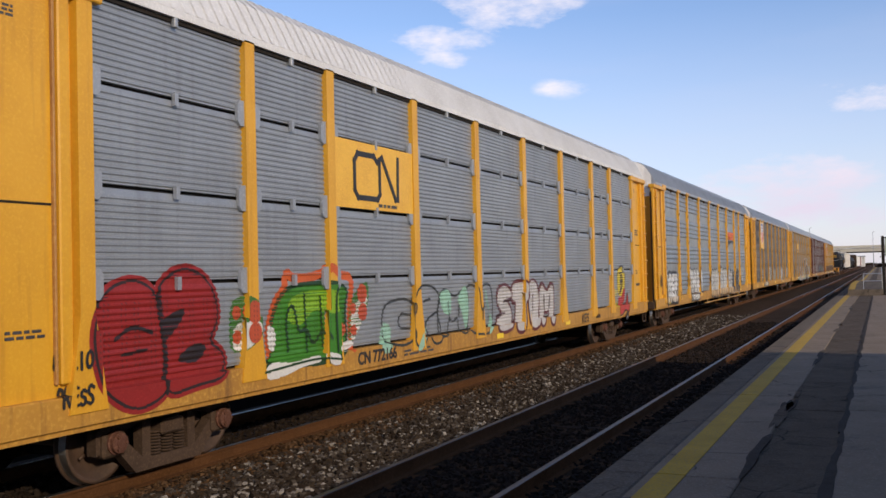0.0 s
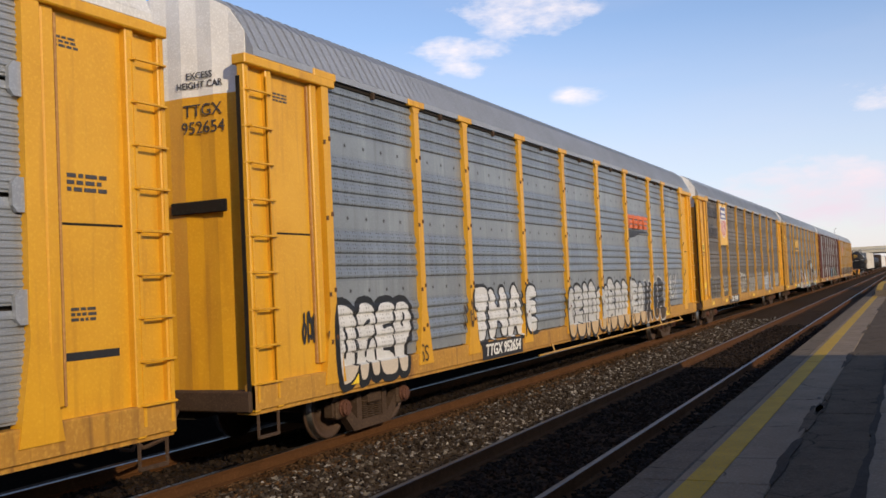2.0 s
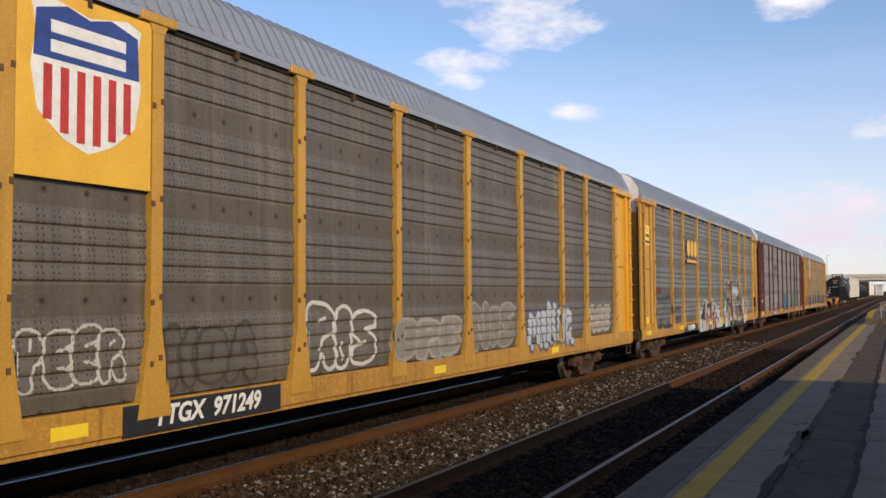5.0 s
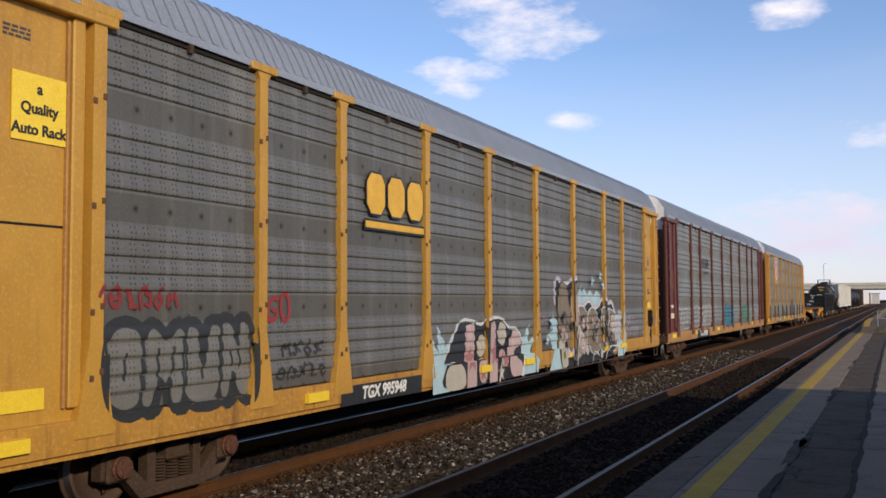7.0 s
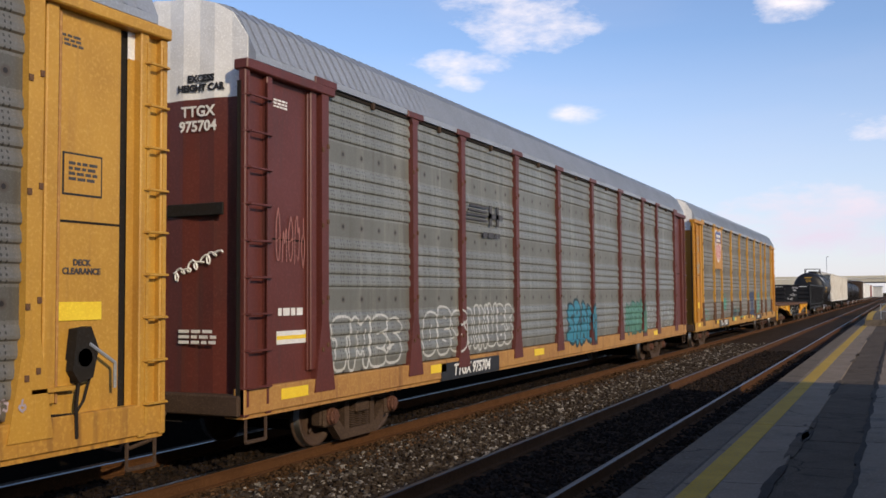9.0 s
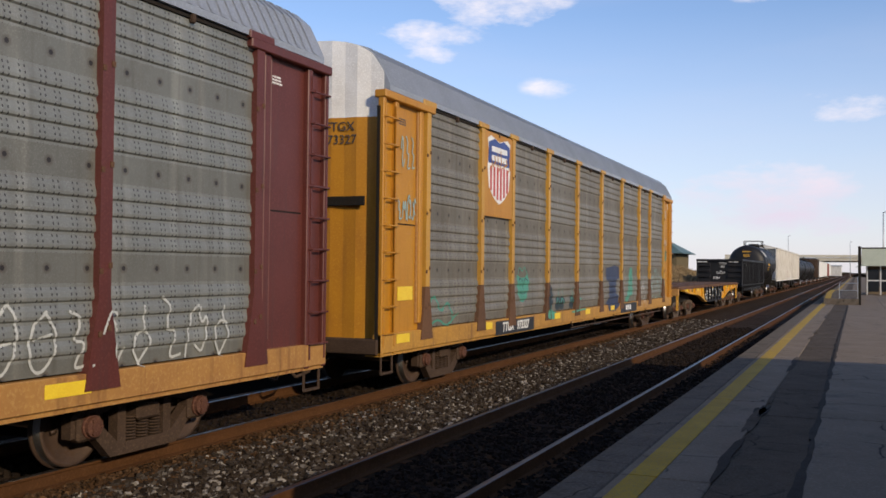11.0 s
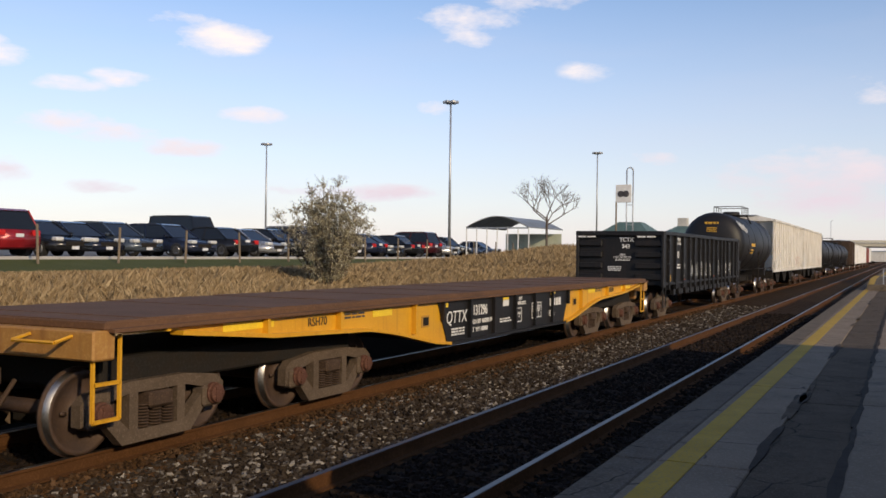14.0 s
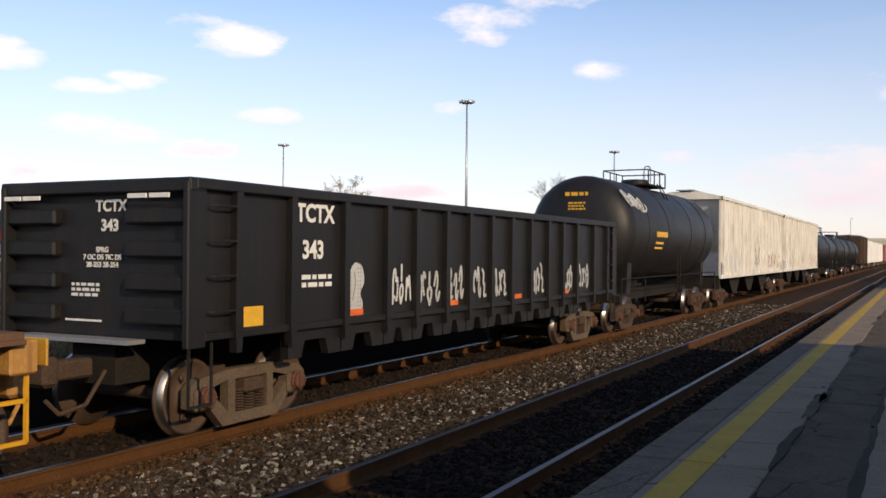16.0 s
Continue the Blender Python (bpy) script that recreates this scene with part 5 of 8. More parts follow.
def scan(segs, R, surf, lift, dz=.022, solid=False, top=9.0):
    """A sprayed shape laid on the surface row by row: the union of round-ended strokes, or the area that a closed line holds."""
    at, cuts = surf
    verts, faces, seen = [], [], {}

    def spans(z):
        out = []
        if solid:
            ys = sorted(y0 + (z - z0) / (z1 - z0) * (y1 - y0) for (y0, z0), (y1, z1) in segs if (z0 <= z) != (z1 <= z))
            return [(a, b) for a, b in zip(ys[::2], ys[1::2]) if b - a > .002]
        for (y0, z0), (y1, z1) in segs:
            ys = []
            for cy, cz in ((y0, z0), (y1, z1)):
                if abs(z - cz) < R:
                    h = math.sqrt(R * R - (z - cz) ** 2)
                    ys += [cy - h, cy + h]
            ln = math.hypot(y1 - y0, z1 - z0) or 1e-6
            ny, nz = -(z1 - z0) / ln * R, (y1 - y0) / ln * R
            for s in (-1, 1):
                a, b = z0 + s * nz, z1 + s * nz
                if min(a, b) <= z <= max(a, b) and abs(b - a) > 1e-6:
                    ys.append(y0 + s * ny + (z - a) / (b - a) * (y1 - y0))
            if ys:
                out.append((min(ys), max(ys)))
        out.sort()
        got = []
        for a, b in out:
            if got and a <= got[-1][1]:
                got[-1] = (got[-1][0], max(got[-1][1], b))
            else:
                got.append((a, b))
        return got

    z_lo = min(min(a[1], b[1]) for a, b in segs) - R
    z_hi = min(top, max(max(a[1], b[1]) for a, b in segs) + R)
    n = max(2, int((z_hi - z_lo) / dz))
    rows = [(z_lo + (z_hi - z_lo) * i / n) for i in range(n + 1)]
    lines = [spans(z) for z in rows]
    for i in range(n):
        za, zb = rows[i], rows[i + 1]
        A, C = lines[i], lines[i + 1]
        if len(A) != len(C) or any(a[1] < c[0] or c[1] < a[0] for a, c in zip(A, C)):
            A = C = spans((za + zb) / 2)
        for (a0, a1), (c0, c1) in zip(A, C):
            marks = [min(a0, c0)] + [q for q in cuts if min(a0, c0) < q < max(a1, c1)] + [max(a1, c1)]
            for l, r in zip(marks, marks[1:]):
                q = [(min(max(a0, l), r), za), (min(max(a1, l), r), za), (min(max(c1, l), r), zb), (min(max(c0, l), r), zb)]
                m = (l + r) / 2
                ids = []
                for y, z in q:
                    p = (round(at(m, z) + lift, 4), round(y, 3), round(z, 4))
                    if p not in seen:
                        seen[p] = len(verts)
                        verts.append(p)
                    if seen[p] not in ids:
                        ids.append(seen[p])
                if len(ids) > 2:
                    faces.append(ids)
    me = bpy.data.meshes.new("sprayed_shape")
    me.from_pydata(verts, [], faces)
    me.validate()
    return me


def rounded(pts, times):
    """Cuts the corners of a line, keeping its ends."""
    for _ in range(times):
        out = [pts[0]]
        for (a, b), (c, d) in zip(pts, pts[1:]):
            out += [(a * .75 + c * .25, b * .75 + d * .25), (a * .25 + c * .75, b * .25 + d * .75)]
        pts = out + [pts[-1]]
    return pts


def bend(pts, y0, y1, z0, z1, lean, rng, wob, times=2):
    pts = [(y0 + (y1 - y0) * (u + lean * (v - .5) + rng.uniform(-wob, wob)), z0 + (z1 - z0) * (v + rng.uniform(-wob, wob) * .6)) for u, v in pts]
    return rounded(pts, times) if len(pts) > 2 else pts


def closed(pts, times=2):
    """A closed line with its corners cut."""
    for _ in range(times):
        out = []
        for (a, b), (c, d) in zip(pts, pts[1:] + pts[:1]):
            out += [(a * .78 + c * .22, b * .78 + d * .22), (a * .22 + c * .78, b * .22 + d * .78)]
        pts = out
    return pts


def ring(pts):
    return list(zip(pts, pts[1:] + pts[:1]))


# fat letters: the outer line of each, and the short cuts inside it
FAT = {
    "O": ([(.5, 0), (.1, .1), (0, .5), (.1, .9), (.5, 1), (.9, .9), (1, .5), (.9, .1)], [[(.5, .38), (.46, .5), (.52, .66)]]),
    "D": ([(0, 0), (0, 1), (.55, 1), (1, .8), (1, .2), (.55, 0)], [[(.42, .35), (.5, .5), (.46, .68)]]),
    "R": ([(0, 0), (0, 1), (.7, 1), (1, .8), (.85, .55), (1, .3), (1, 0), (.65, 0), (.5, .3), (.4, 0)], [[(.42, .72), (.6, .76)], [(.88, .55), (.5, .45), (.45, .3)]]),
}
FAT.update({
    "E": ([(0, 0), (0, 1), (1, 1), (1, .72), (.7, .68), (.95, .6), (.95, .4), (.7, .33), (1, .28), (1, 0)], [[(.9, .7), (.45, .66)], [(.9, .32), (.45, .36)]]),
    "P": ([(.05, 0), (0, 1), (.7, 1.03), (1, .8), (.9, .5), (.6, .42), (.6, 0)], [[(.48, .68), (.58, .84)]]),
    "T": ([(0, .58), (0, 1), (1, 1), (1, .62), (.74, .6), (.85, 0), (.15, 0), (.32, .6)], []),
})
FAT.update({
    "H": ([(0, 0), (0, 1), (.4, 1), (.42, .64), (.6, .64), (.62, 1), (1, 1), (1, 0), (.66, 0), (.6, .34), (.42, .34), (.36, 0)], []),
    "A": ([(0, 0), (.25, .9), (.5, 1.05), (.75, .9), (1, 0), (.68, 0), (.5, .25), (.32, 0)], [[(.42, .5), (.5, .7), (.58, .5)]]),
    "M": ([(0, 0), (0, .88), (.22, 1), (.5, .78), (.78, 1), (1, .88), (1, 0), (.7, 0), (.65, .4), (.5, .25), (.35, .4), (.3, 0)], [[(.35, .4), (.32, .7)], [(.66, .4), (.68, .7)]]),
})
FAT.update({
    "U": ([(0, .2), (0, 1), (.38, 1), (.44, .5), (.56, .5), (.62, 1), (1, 1), (1, .2), (.8, 0), (.2, 0)], [[(.5, .5), (.48, .3)]]),
    "K": ([(0, 0), (0, 1), (.42, 1), (.45, .7), (.7, 1), (1, .92), (.75, .52), (1, .1), (.75, 0), (.45, .3), (.4, 0)], [[(.45, .7), (.42, .52)], [(.45, .3), (.5, .48)]]),
    "I": ([(.1, .08), (0, .9), (.5, 1), (1, .92), (.9, .1), (.5, 0)], [[(.5, .2), (.35, .3), (.4, .42)]]),
})
FAT.update({
    "S": ([(.05, .05), (0, .3), (.4, .38), (.05, .6), (.1, .92), (.6, 1), (1, .85), (.95, .68), (.6, .68), (.95, .45), (.95, .1), (.5, 0)], [[(.9, .68), (.5, .64)], [(.05, .33), (.5, .40)]]),
    "B": ([(0, 0), (0, 1), (.7, 1), (1, .8), (.84, .53), (1, .3), (.8, 0)], [[(.4, .75), (.6, .75)], [(.4, .28), (.6, .28)], [(.86, .53), (.55, .52)]]),
    "C": ([(.6, 0), (.1, .1), (0, .5), (.1, .9), (.6, 1), (1, .85), (.95, .6), (.6, .66), (.5, .5), (.6, .33), (.95, .36), (1, .12)], []),
})
FAT.update({
    "L": ([(0, 0), (0, 1), (.45, 1), (.5, .4), (1, .42), (1, 0)], []),
    "N": ([(0, 0), (0, 1), (.4, 1), (.62, .6), (.62, 1), (1, 1), (1, 0), (.6, 0), (.38, .42), (.36, 0)], [[(.62, .6), (.62, .4)], [(.38, .42), (.38, .6)]]),
    "G": ([(.6, 0), (.1, .1), (0, .5), (.1, .9), (.6, 1), (1, .85), (.95, .62), (.6, .68), (.6, .5), (1, .5), (1, .1)], [[(.6, .5), (.5, .35), (.7, .3)]]),
})


def sprayed(car, name, segs, R, col, lift, surf, parent=None, label="", solid=False, dz=.022, top=9.0):
    me = scan(segs, R, surf, lift, dz, solid, top)
    me.materials.append(spray(col))
    return part(name, me, None, parent or car, "" if parent else label)


def graffiti(car, y0, y1, z0, z1, fill, line, n, seed, inner=None, ragged=.12, outline=.05, label="sprayed bubble lettering", word="", cut=.035, surf=None, base=0.0, thin=None):
    """Fat letters packed side by side, each an outline with its fill and inner cuts; fill None leaves the sheet bare."""
    rng = random.Random(seed)
    surf = surf or surface(car)
    word = word or "".join(rng.choice("OREKBIMSUA") for _ in range(n))
    wide = [.62 if ch == "I" else 1.15 if ch in "MUHA" else 1.0 for ch in word]
    unit, y = (y1 - y0) / sum(wide), y0
    for i, ch in enumerate(word):
        a, b = y - .03 * unit, y + unit * wide[i] * 1.05
        y += unit * wide[i]
        top, low = z1 - (z1 - z0) * rng.uniform(0, ragged), z0 + (z1 - z0) * rng.uniform(0, ragged * .6)
        lean, wob = rng.uniform(-.06, .10), .022

        def put(u, v):
            return a + (b - a) * (u + lean * (v - .5) + rng.uniform(-wob, wob)), low + (top - low) * (v + rng.uniform(-wob, wob))
        shape, cuts = FAT[ch]
        body = closed([put(u, v) for u, v in shape])
        step = base + .0005 * (i % 4)
        if fill is None:
            g = sprayed(car, "graffiti_letter", ring(body), outline, line, .003 + step, surf, label=label, dz=.014)
        else:
            g = sprayed(car, "graffiti_letter", ring(body), outline, line, .003 + step, surf, label=label)
            sprayed(car, "fill", ring(body), 0, fill, .0055 + step, surf, g, solid=True)
            sprayed(car, "stroke", ring(body), min(outline * .5, .02), line, .0078 + step, surf, g, dz=.014)
            if thin and min(z for _, z in body) < Z_SILL1 - .1:
                sprayed(car, "fill", ring(body), 0, thin, .0068 + step, surf, g, solid=True, top=Z_SILL1)
        for k, cutline in enumerate(cuts):
            pts = rounded([put(u, v) for u, v in cutline], 2)
            sprayed(car, "stroke", list(zip(pts, pts[1:])), cut if fill else outline, inner or line, .0085 + step, surf, g, dz=.014)


def painted(car, label, layers, surf=None, base=0.0):
    """A sprayed picture in layers from the sheet outwards: colour, stroke width (0: filled) and its line on the car's side."""
    surf, root = surf or surface(car), None
    for k, (col, width, pts, *how) in enumerate(layers):
        lift = .003 + .0022 * k if k < 8 else .0206 + .0008 * (k - 8)
        lift += base
        sharp = bool(how)
        if width:
            line = pts if sharp or len(pts) < 3 else rounded(pts, 2)
            ob = sprayed(car, "stroke" if root else "graffiti", list(zip(line, line[1:])), width / 2, col, lift, surf, root, label, dz=.014)
        else:
            ob = sprayed(car, "fill" if root else "graffiti", ring(pts if sharp else closed(pts)), 0, col, lift, surf, root, label, True, .016)
        root = root or ob
    return root


def disc(y, z, r, n=10):
    return [(y + r * math.cos(2 * math.pi * i / n), z + r * math.sin(2 * math.pi * i / n)) for i in range(n)]


def star(y, z, r):
    return [(y + q * math.sin(math.pi * i / 5), z + q * math.cos(math.pi * i / 5)) for i in range(10) for q in [r if i % 2 == 0 else r * .42]]


def spiral(y, z, r, turns=1.6):
    return [(y + r * i / 22 * math.cos(turns * 6.28 * i / 22), z + r * i / 22 * math.sin(turns * 6.28 * i / 22)) for i in range(2, 23)]


def tag_lines(car, y0, y1, z0, z1, col, n, seed, x=None, width=.03, label="thin sprayed scrawl", surf=None, word="", lift=.012):
    rng = random.Random(seed)
    surf = surf or surface(car)
    w = (y1 - y0) / n
    for i in range(n):
        s = word[i] if word else rng.choice("abcdefg")
        for k, g in enumerate(GLYPHS[s][:3]):
            pts = bend(g, y0 + w * i + w * .06, y0 + w * (i + 1) - w * .04, z0, z1 - rng.uniform(0, .25) * (z1 - z0), rng.uniform(-.1, .25), rng, .05)
            me = scan(list(zip(pts, pts[1:])), width * .5, surf, lift + .0008 * i + .0004 * k, .012)
            me.materials.append(spray(col))
            part("scrawl", me, None, car, label)


def shield(c, ya, yb, faded):
    """The yellow panel with a blue-topped striped shield."""
    x = BODY_X + .01
    z0, z1 = 3.30, 5.10
    s = part("emblem_panel", B(x, x + .012, ya, yb, z0, z1), M_YDECAL if not faded else M_AMBER, c, "yellow panel with a striped shield emblem")
    w, cy = (yb - ya) * .82, (ya + yb) / 2
    def sh(k, lo, hi):
        pts = [(-.5, 1), (-.36, 1.05), (0, .98), (.36, 1.05), (.5, 1), (.46, .8), (.5, .55), (.44, .25), (.22, .08), (0, 0), (-.22, .08), (-.44, .25), (-.5, .55), (-.46, .8)]
        zz = lambda v: z0 + .28 + v * (z1 - z0 - .42)
        return [(cy + u * w * k, zz(max(lo, min(hi, v)))) for u, v in pts if lo - .3 <= v <= hi + .3]
    part("shield_back", P(sh(1, 0, 1.05), x + .012, x + .016), M_WLETTER, s)
    part("shield_top", P([(cy - w * .48, z0 + .28 + .62 * 1.38), (cy + w * .48, z0 + .28 + .62 * 1.38), (cy + w * .46, z0 + .28 + 1.30), (cy + w * .2, z0 + .28 + 1.40), (cy, z0 + .28 + 1.33), (cy - w * .2, z0 + .28 + 1.40), (cy - w * .46, z0 + .28 + 1.30)], x + .016, x + .020), M_BLUE, s)
    for k in range(2):
        part("letter_bar", B(x + .020, x + .023, cy - w * .34, cy + w * .34, z0 + 1.2 + .19 * k, z0 + 1.32 + .19 * k), M_WLETTER, s)
    for i in range(6):
        yy = cy + w * (-.36 + .144 * i)
        lo = z0 + .36 + .5 * abs(-.36 + .144 * i) ** 1.6 * 2
        part("stripe", B(x + .016, x + .020, yy - w * .036, yy + w * .036, lo, z0 + 1.08), M_REDDECAL, s)
    if faded:
        for k in range(7):
            u = -.42 + .13 * k
            part("peeled_patch", stroke([(cy + w * u, z0 + 1.02 + .06 * (k % 3)), (cy + w * (u + .10), z0 + 1.10 + .09 * (k % 2)), (cy + w * (u + .07), z0 + 1.22 + .07 * (k % 4))], .022 + .012 * (k % 2), x + .025), M_AMBER, s)


def number_panel(c, y0, y1, text, z0=.74, z1=1.06, material=M_INK):
    p = part("number_board", B(BODY_X + .012, BODY_X + .018, y0, y1, z0, z1), material, c, "black board with white reporting mark")
    writing("reporting_mark", text, (z1 - z0) * .92, pose(BODY_X + .021, (y0 + y1) / 2, (z0 + z1) / 2, 90, 0, 90), M_WLETTER, p, shear=.2, bold=.008)


def stroke(pts, w, x, thick=.004, bm=None):
    """A bent bar of even width through (y, z) points."""
    bm = bm or bmesh.new()
    for k, (a, b) in enumerate(zip(pts, pts[1:])):
        d = Vector((b[0] - a[0], b[1] - a[1]))
        e = d.normalized() * w * .5
        n = Vector((-e.y, e.x))
        a2, b2 = Vector(a) - e, Vector(b) + e
        prism(bm, [tuple(a2 - n), tuple(b2 - n), tuple(b2 + n), tuple(a2 + n)], x, x + thick + .0008 * (k % 4))
    return bm



def brake_rod(c, y0, y1, material):
    bm = bmesh.new()
    tube(bm, (BODY_X + .05, y0, .60), (BODY_X + .05, y1, .60), .02, 6)
    n = int((y1 - y0) / 3) + 1
    for i in range(n + 1):
        y = y0 + .2 + (y1 - y0 - .4) * i / n
        tube(bm, (BODY_X + .05, y, .60), (BODY_X - .02, y, .78), .018, 5)
    part("brake_rod", bm, material, c)


TRAIN = []


def train_autoracks():
    X = BODY_X
    # 1: yellow car with grey louvred sheets
    c = autorack(5.13, M_YELLOW, M_GALV_CN, M_ROOF_WHITE, "fine", M_YELLOW, "yellow autorack car with fine-ribbed grey panels and white roof", capped=False, decks=True)
    TRAIN.append((c, 5.13))
    lg = part("emblem_panel", B(X - .02, X + .008, 6.44, 8.96, 3.2, 4.22), M_YDECAL, c, "yellow panel with a dark rounded line emblem")
    z = 3.34
    bm = stroke([(7.72, z + .62), (7.62, z + .70), (7.12, z + .70), (7.02, z + .58), (7.02, z + .14), (7.12, z + .03), (7.72, z + .03), (7.80, z + .12)], .085, X + .010)
    stroke([(7.80, z + .12), (7.80, z + .66), (7.88, z + .70), (8.32, z + .06), (8.40, z + .06), (8.42, z + .72)], .085, X + .010, bm=bm)
    part("emblem", bm, M_INK, lg)
    bars(lg, X + .01, 7.75, 3.25, 1, .7, .05, M_GREYTEXT)
    red, soot = (.27, .016, .013), (.022, .014, .014)
    left = [(2.86, 1.67), (2.76, 2.06), (2.45, 2.20), (2.03, 2.08), (1.82, 1.72), (1.86, 1.36), (1.98, 1.06), (2.4, .82), (2.88, .95), (2.92, 1.3)]
    right = [(2.86, 1.67), (2.78, 2.1), (3.2, 2.33), (3.66, 2.18), (3.84, 1.74), (3.60, 1.45), (3.93, 1.27), (3.86, 1.02), (3.4, 1.0), (2.84, .92), (2.92, 1.3)]
    painted(c, "red sprayed heart-shaped lettering with black edges", [
        (red, .17, left + left[:1]), (red, .17, right + right[:1]), (soot, .07, left + left[:1]), (red, 0, left), (soot, .07, right + right[:1]), (red, 0, right),
        (soot, .05, [(2.82, 2.1), (2.86, 1.67), (2.93, 1.3), (2.86, .95)]),
        (soot, 0, [(2.80, 1.70), (2.95, 1.80), (3.26, 1.88), (3.16, 1.70), (2.88, 1.48)]), (soot, 0, [(3.02, 1.27), (3.35, 1.46), (3.62, 1.42), (3.45, 1.22)]),
        (soot, .04, [(2.15, 1.58), (2.4, 1.72), (2.7, 1.62)]), (soot, .035, [(2.25, 1.42), (2.6, 1.44)])])
    green, dark, white, orange = (.045, .20, .015), (.012, .045, .012), (.66, .65, .62), (.55, .10, .02)
    painted(c, "green sprayed monster with white feet and an orange halo", [
        (orange, .13, [(4.85, 1.15), (4.8, 1.5), (5.0, 1.9), (5.2, 2.0), (5.25, 2.28), (5.42, 2.14), (6.1, 2.2), (6.3, 2.34), (6.5, 2.2), (7.0, 2.18), (6.85, 1.7), (6.9, 1.1)]),
        (dark, .09, [(4.7, 1.0), (4.95, 1.2), (4.85, 1.5), (5.02, 1.85), (5.35, 2.08), (6.85, 2.08), (6.7, 1.7), (6.78, 1.1), (6.3, .98), (5.6, 1.0), (4.7, 1.0)]),
        (green, 0, [(4.75, 1.05), (4.95, 1.25), (4.88, 1.5), (5.05, 1.85), (5.35, 2.06), (6.85, 2.06), (6.68, 1.7), (6.76, 1.12), (6.3, 1.0), (5.6, 1.02)])] + [
        ((.22, .42, .02), 0, [(5.2, 1.6), (5.35, 1.98), (6.65, 2.0), (6.45, 1.6), (5.9, 1.75), (5.6, 1.5)]),
        (white, 0, [(4.62, .96), (4.78, 1.1), (5.3, 1.04), (5.95, 1.1), (6.0, .98), (5.5, .97), (5.2, .9), (4.75, .86)]),
        (white, 0, [(6.05, 1.12), (6.2, .92), (6.5, .90), (6.48, 1.06)]), (white, 0, [(6.45, 1.18), (6.5, 1.06), (6.95, 1.12), (6.92, 1.24)]), (white, 0, [(4.8, 1.25), (4.78, 1.6), (4.98, 1.5), (4.95, 1.22)]),
        (dark, .045, [(5.25, 1.2), (5.2, 1.7), (5.4, 1.85), (5.5, 1.4), (5.7, 1.5), (5.85, 1.2), (6.1, 1.45), (6.25, 1.3)])] + [(dark, .045, [(6.4, 1.1), (6.35, 1.9), (6.5, 2.08)]),
        (dark, .04, [(5.7, 1.15), (5.65, 1.95)]), (dark, .04, [(6.1, 1.2), (6.05, 1.9)]), ((.5, .09, .03), 0, disc(6.62, 1.40, .1)), (dark, .03, [(4.65, .98), (5.9, 1.06), (6.5, .98)])])
    for u, w in ((4.35, 1.62), (7.15, 1.68)):
        tilt = .22 if u > 5 else 0
        painted(c, "red and white sprayed paw with green edges", [((.05, .17, .03), 0, [(u - .32, w - .42 - tilt), (u - .3, w + .3 - tilt), (u + .05, w + .36), (u + .32, w + .2 + tilt), (u + .3, w - .2 + tilt)]),
            (white, 0, [(u - .25, w - .38 - tilt), (u - .25, w), (u + .25, w + .05 + tilt), (u + .26, w - .2 + tilt)])] +
            [((.48, .08, .03), 0, disc(u + p, w + q, r)) for p, q, r in ((-.17, .14 - tilt * .6, .09), (.1, .14 + tilt * .4, .15), (-.17, -.16 - tilt * .7, .09), (.1, -.12 + tilt * .3, .14))])
    graffiti(c, 7.85, 12.45, .92, 2.0, None, (.03, .035, .035), 4, 20, outline=.022, ragged=.2, word="CRMU", label="thin dark outlines of sprayed letters")
    mint = (.30, .52, .40)
    painted(c, "pale green sprayed slabs between letter outlines", [(mint, 0, q) for q in (
        [(7.72, .95), (7.85, 1.45), (8.18, 1.36), (8.1, .93)], [(8.92, .88), (9.3, 1.28), (9.5, 1.22), (9.15, .88)], [(10.15, 1.45), (9.95, 1.85), (10.5, 1.9), (10.5, 1.4)],
        [(10.75, 1.7), (11.2, 2.02), (11.32, 1.5), (11.15, 1.02), (10.95, 1.5)], [(12.1, 2.0), (12.2, 1.5), (12.55, 1.15), (12.1, .86), (12.38, 1.3)])])
    graffiti(c, 12.72, 16.4, .85, 2.04, (.50, .48, .46), (.12, .025, .025), 4, 6, outline=.05, word="STOM", inner=(.06, .03, .03), label="pale bubble lettering with dark red outline")
    painted(c, "yellow and red sprayed numeral with black edges", [
        (soot, .10, [(22.6, 1.45), (22.5, 2.0), (22.8, 2.25), (23.28, 2.24), (23.45, 1.9), (23.3, 1.45)]), ((.62, .48, .03), 0, [(22.52, 1.35), (22.5, 2.05), (22.8, 2.24), (23.3, 2.23), (23.42, 1.9), (23.35, 1.35)]),
        (soot, 0, [(22.55, 1.38), (22.95, 1.45), (23.18, 1.75), (23.12, 2.02), (22.85, 2.02), (22.78, 1.8), (22.88, 1.62)]), (soot, .05, [(22.7, 2.05), (23.3, 2.08)]),
        ((.42, .04, .025), 0, [(22.5, .80), (22.55, 1.38), (22.9, 1.28), (23.2, 1.58), (23.42, 1.6), (23.3, 1.25), (23.02, 1.08), (23.45, 1.08), (23.62, 1.5), (23.78, 1.25), (23.62, .78), (23.2, .95), (22.85, .78)])] + [
        (soot, .045, [(22.52, .78), (22.85, .80), (23.2, .96), (23.62, .78), (23.78, 1.25), (23.62, 1.5), (23.45, 1.1), (23.05, 1.1)]), (soot, 0, [(23.15, .62), (23.22, .84), (23.5, .86), (23.55, .64)]),
        ((.3, .3, .3), 0, [(23.28, .66), (23.34, .76), (23.46, .70)])])
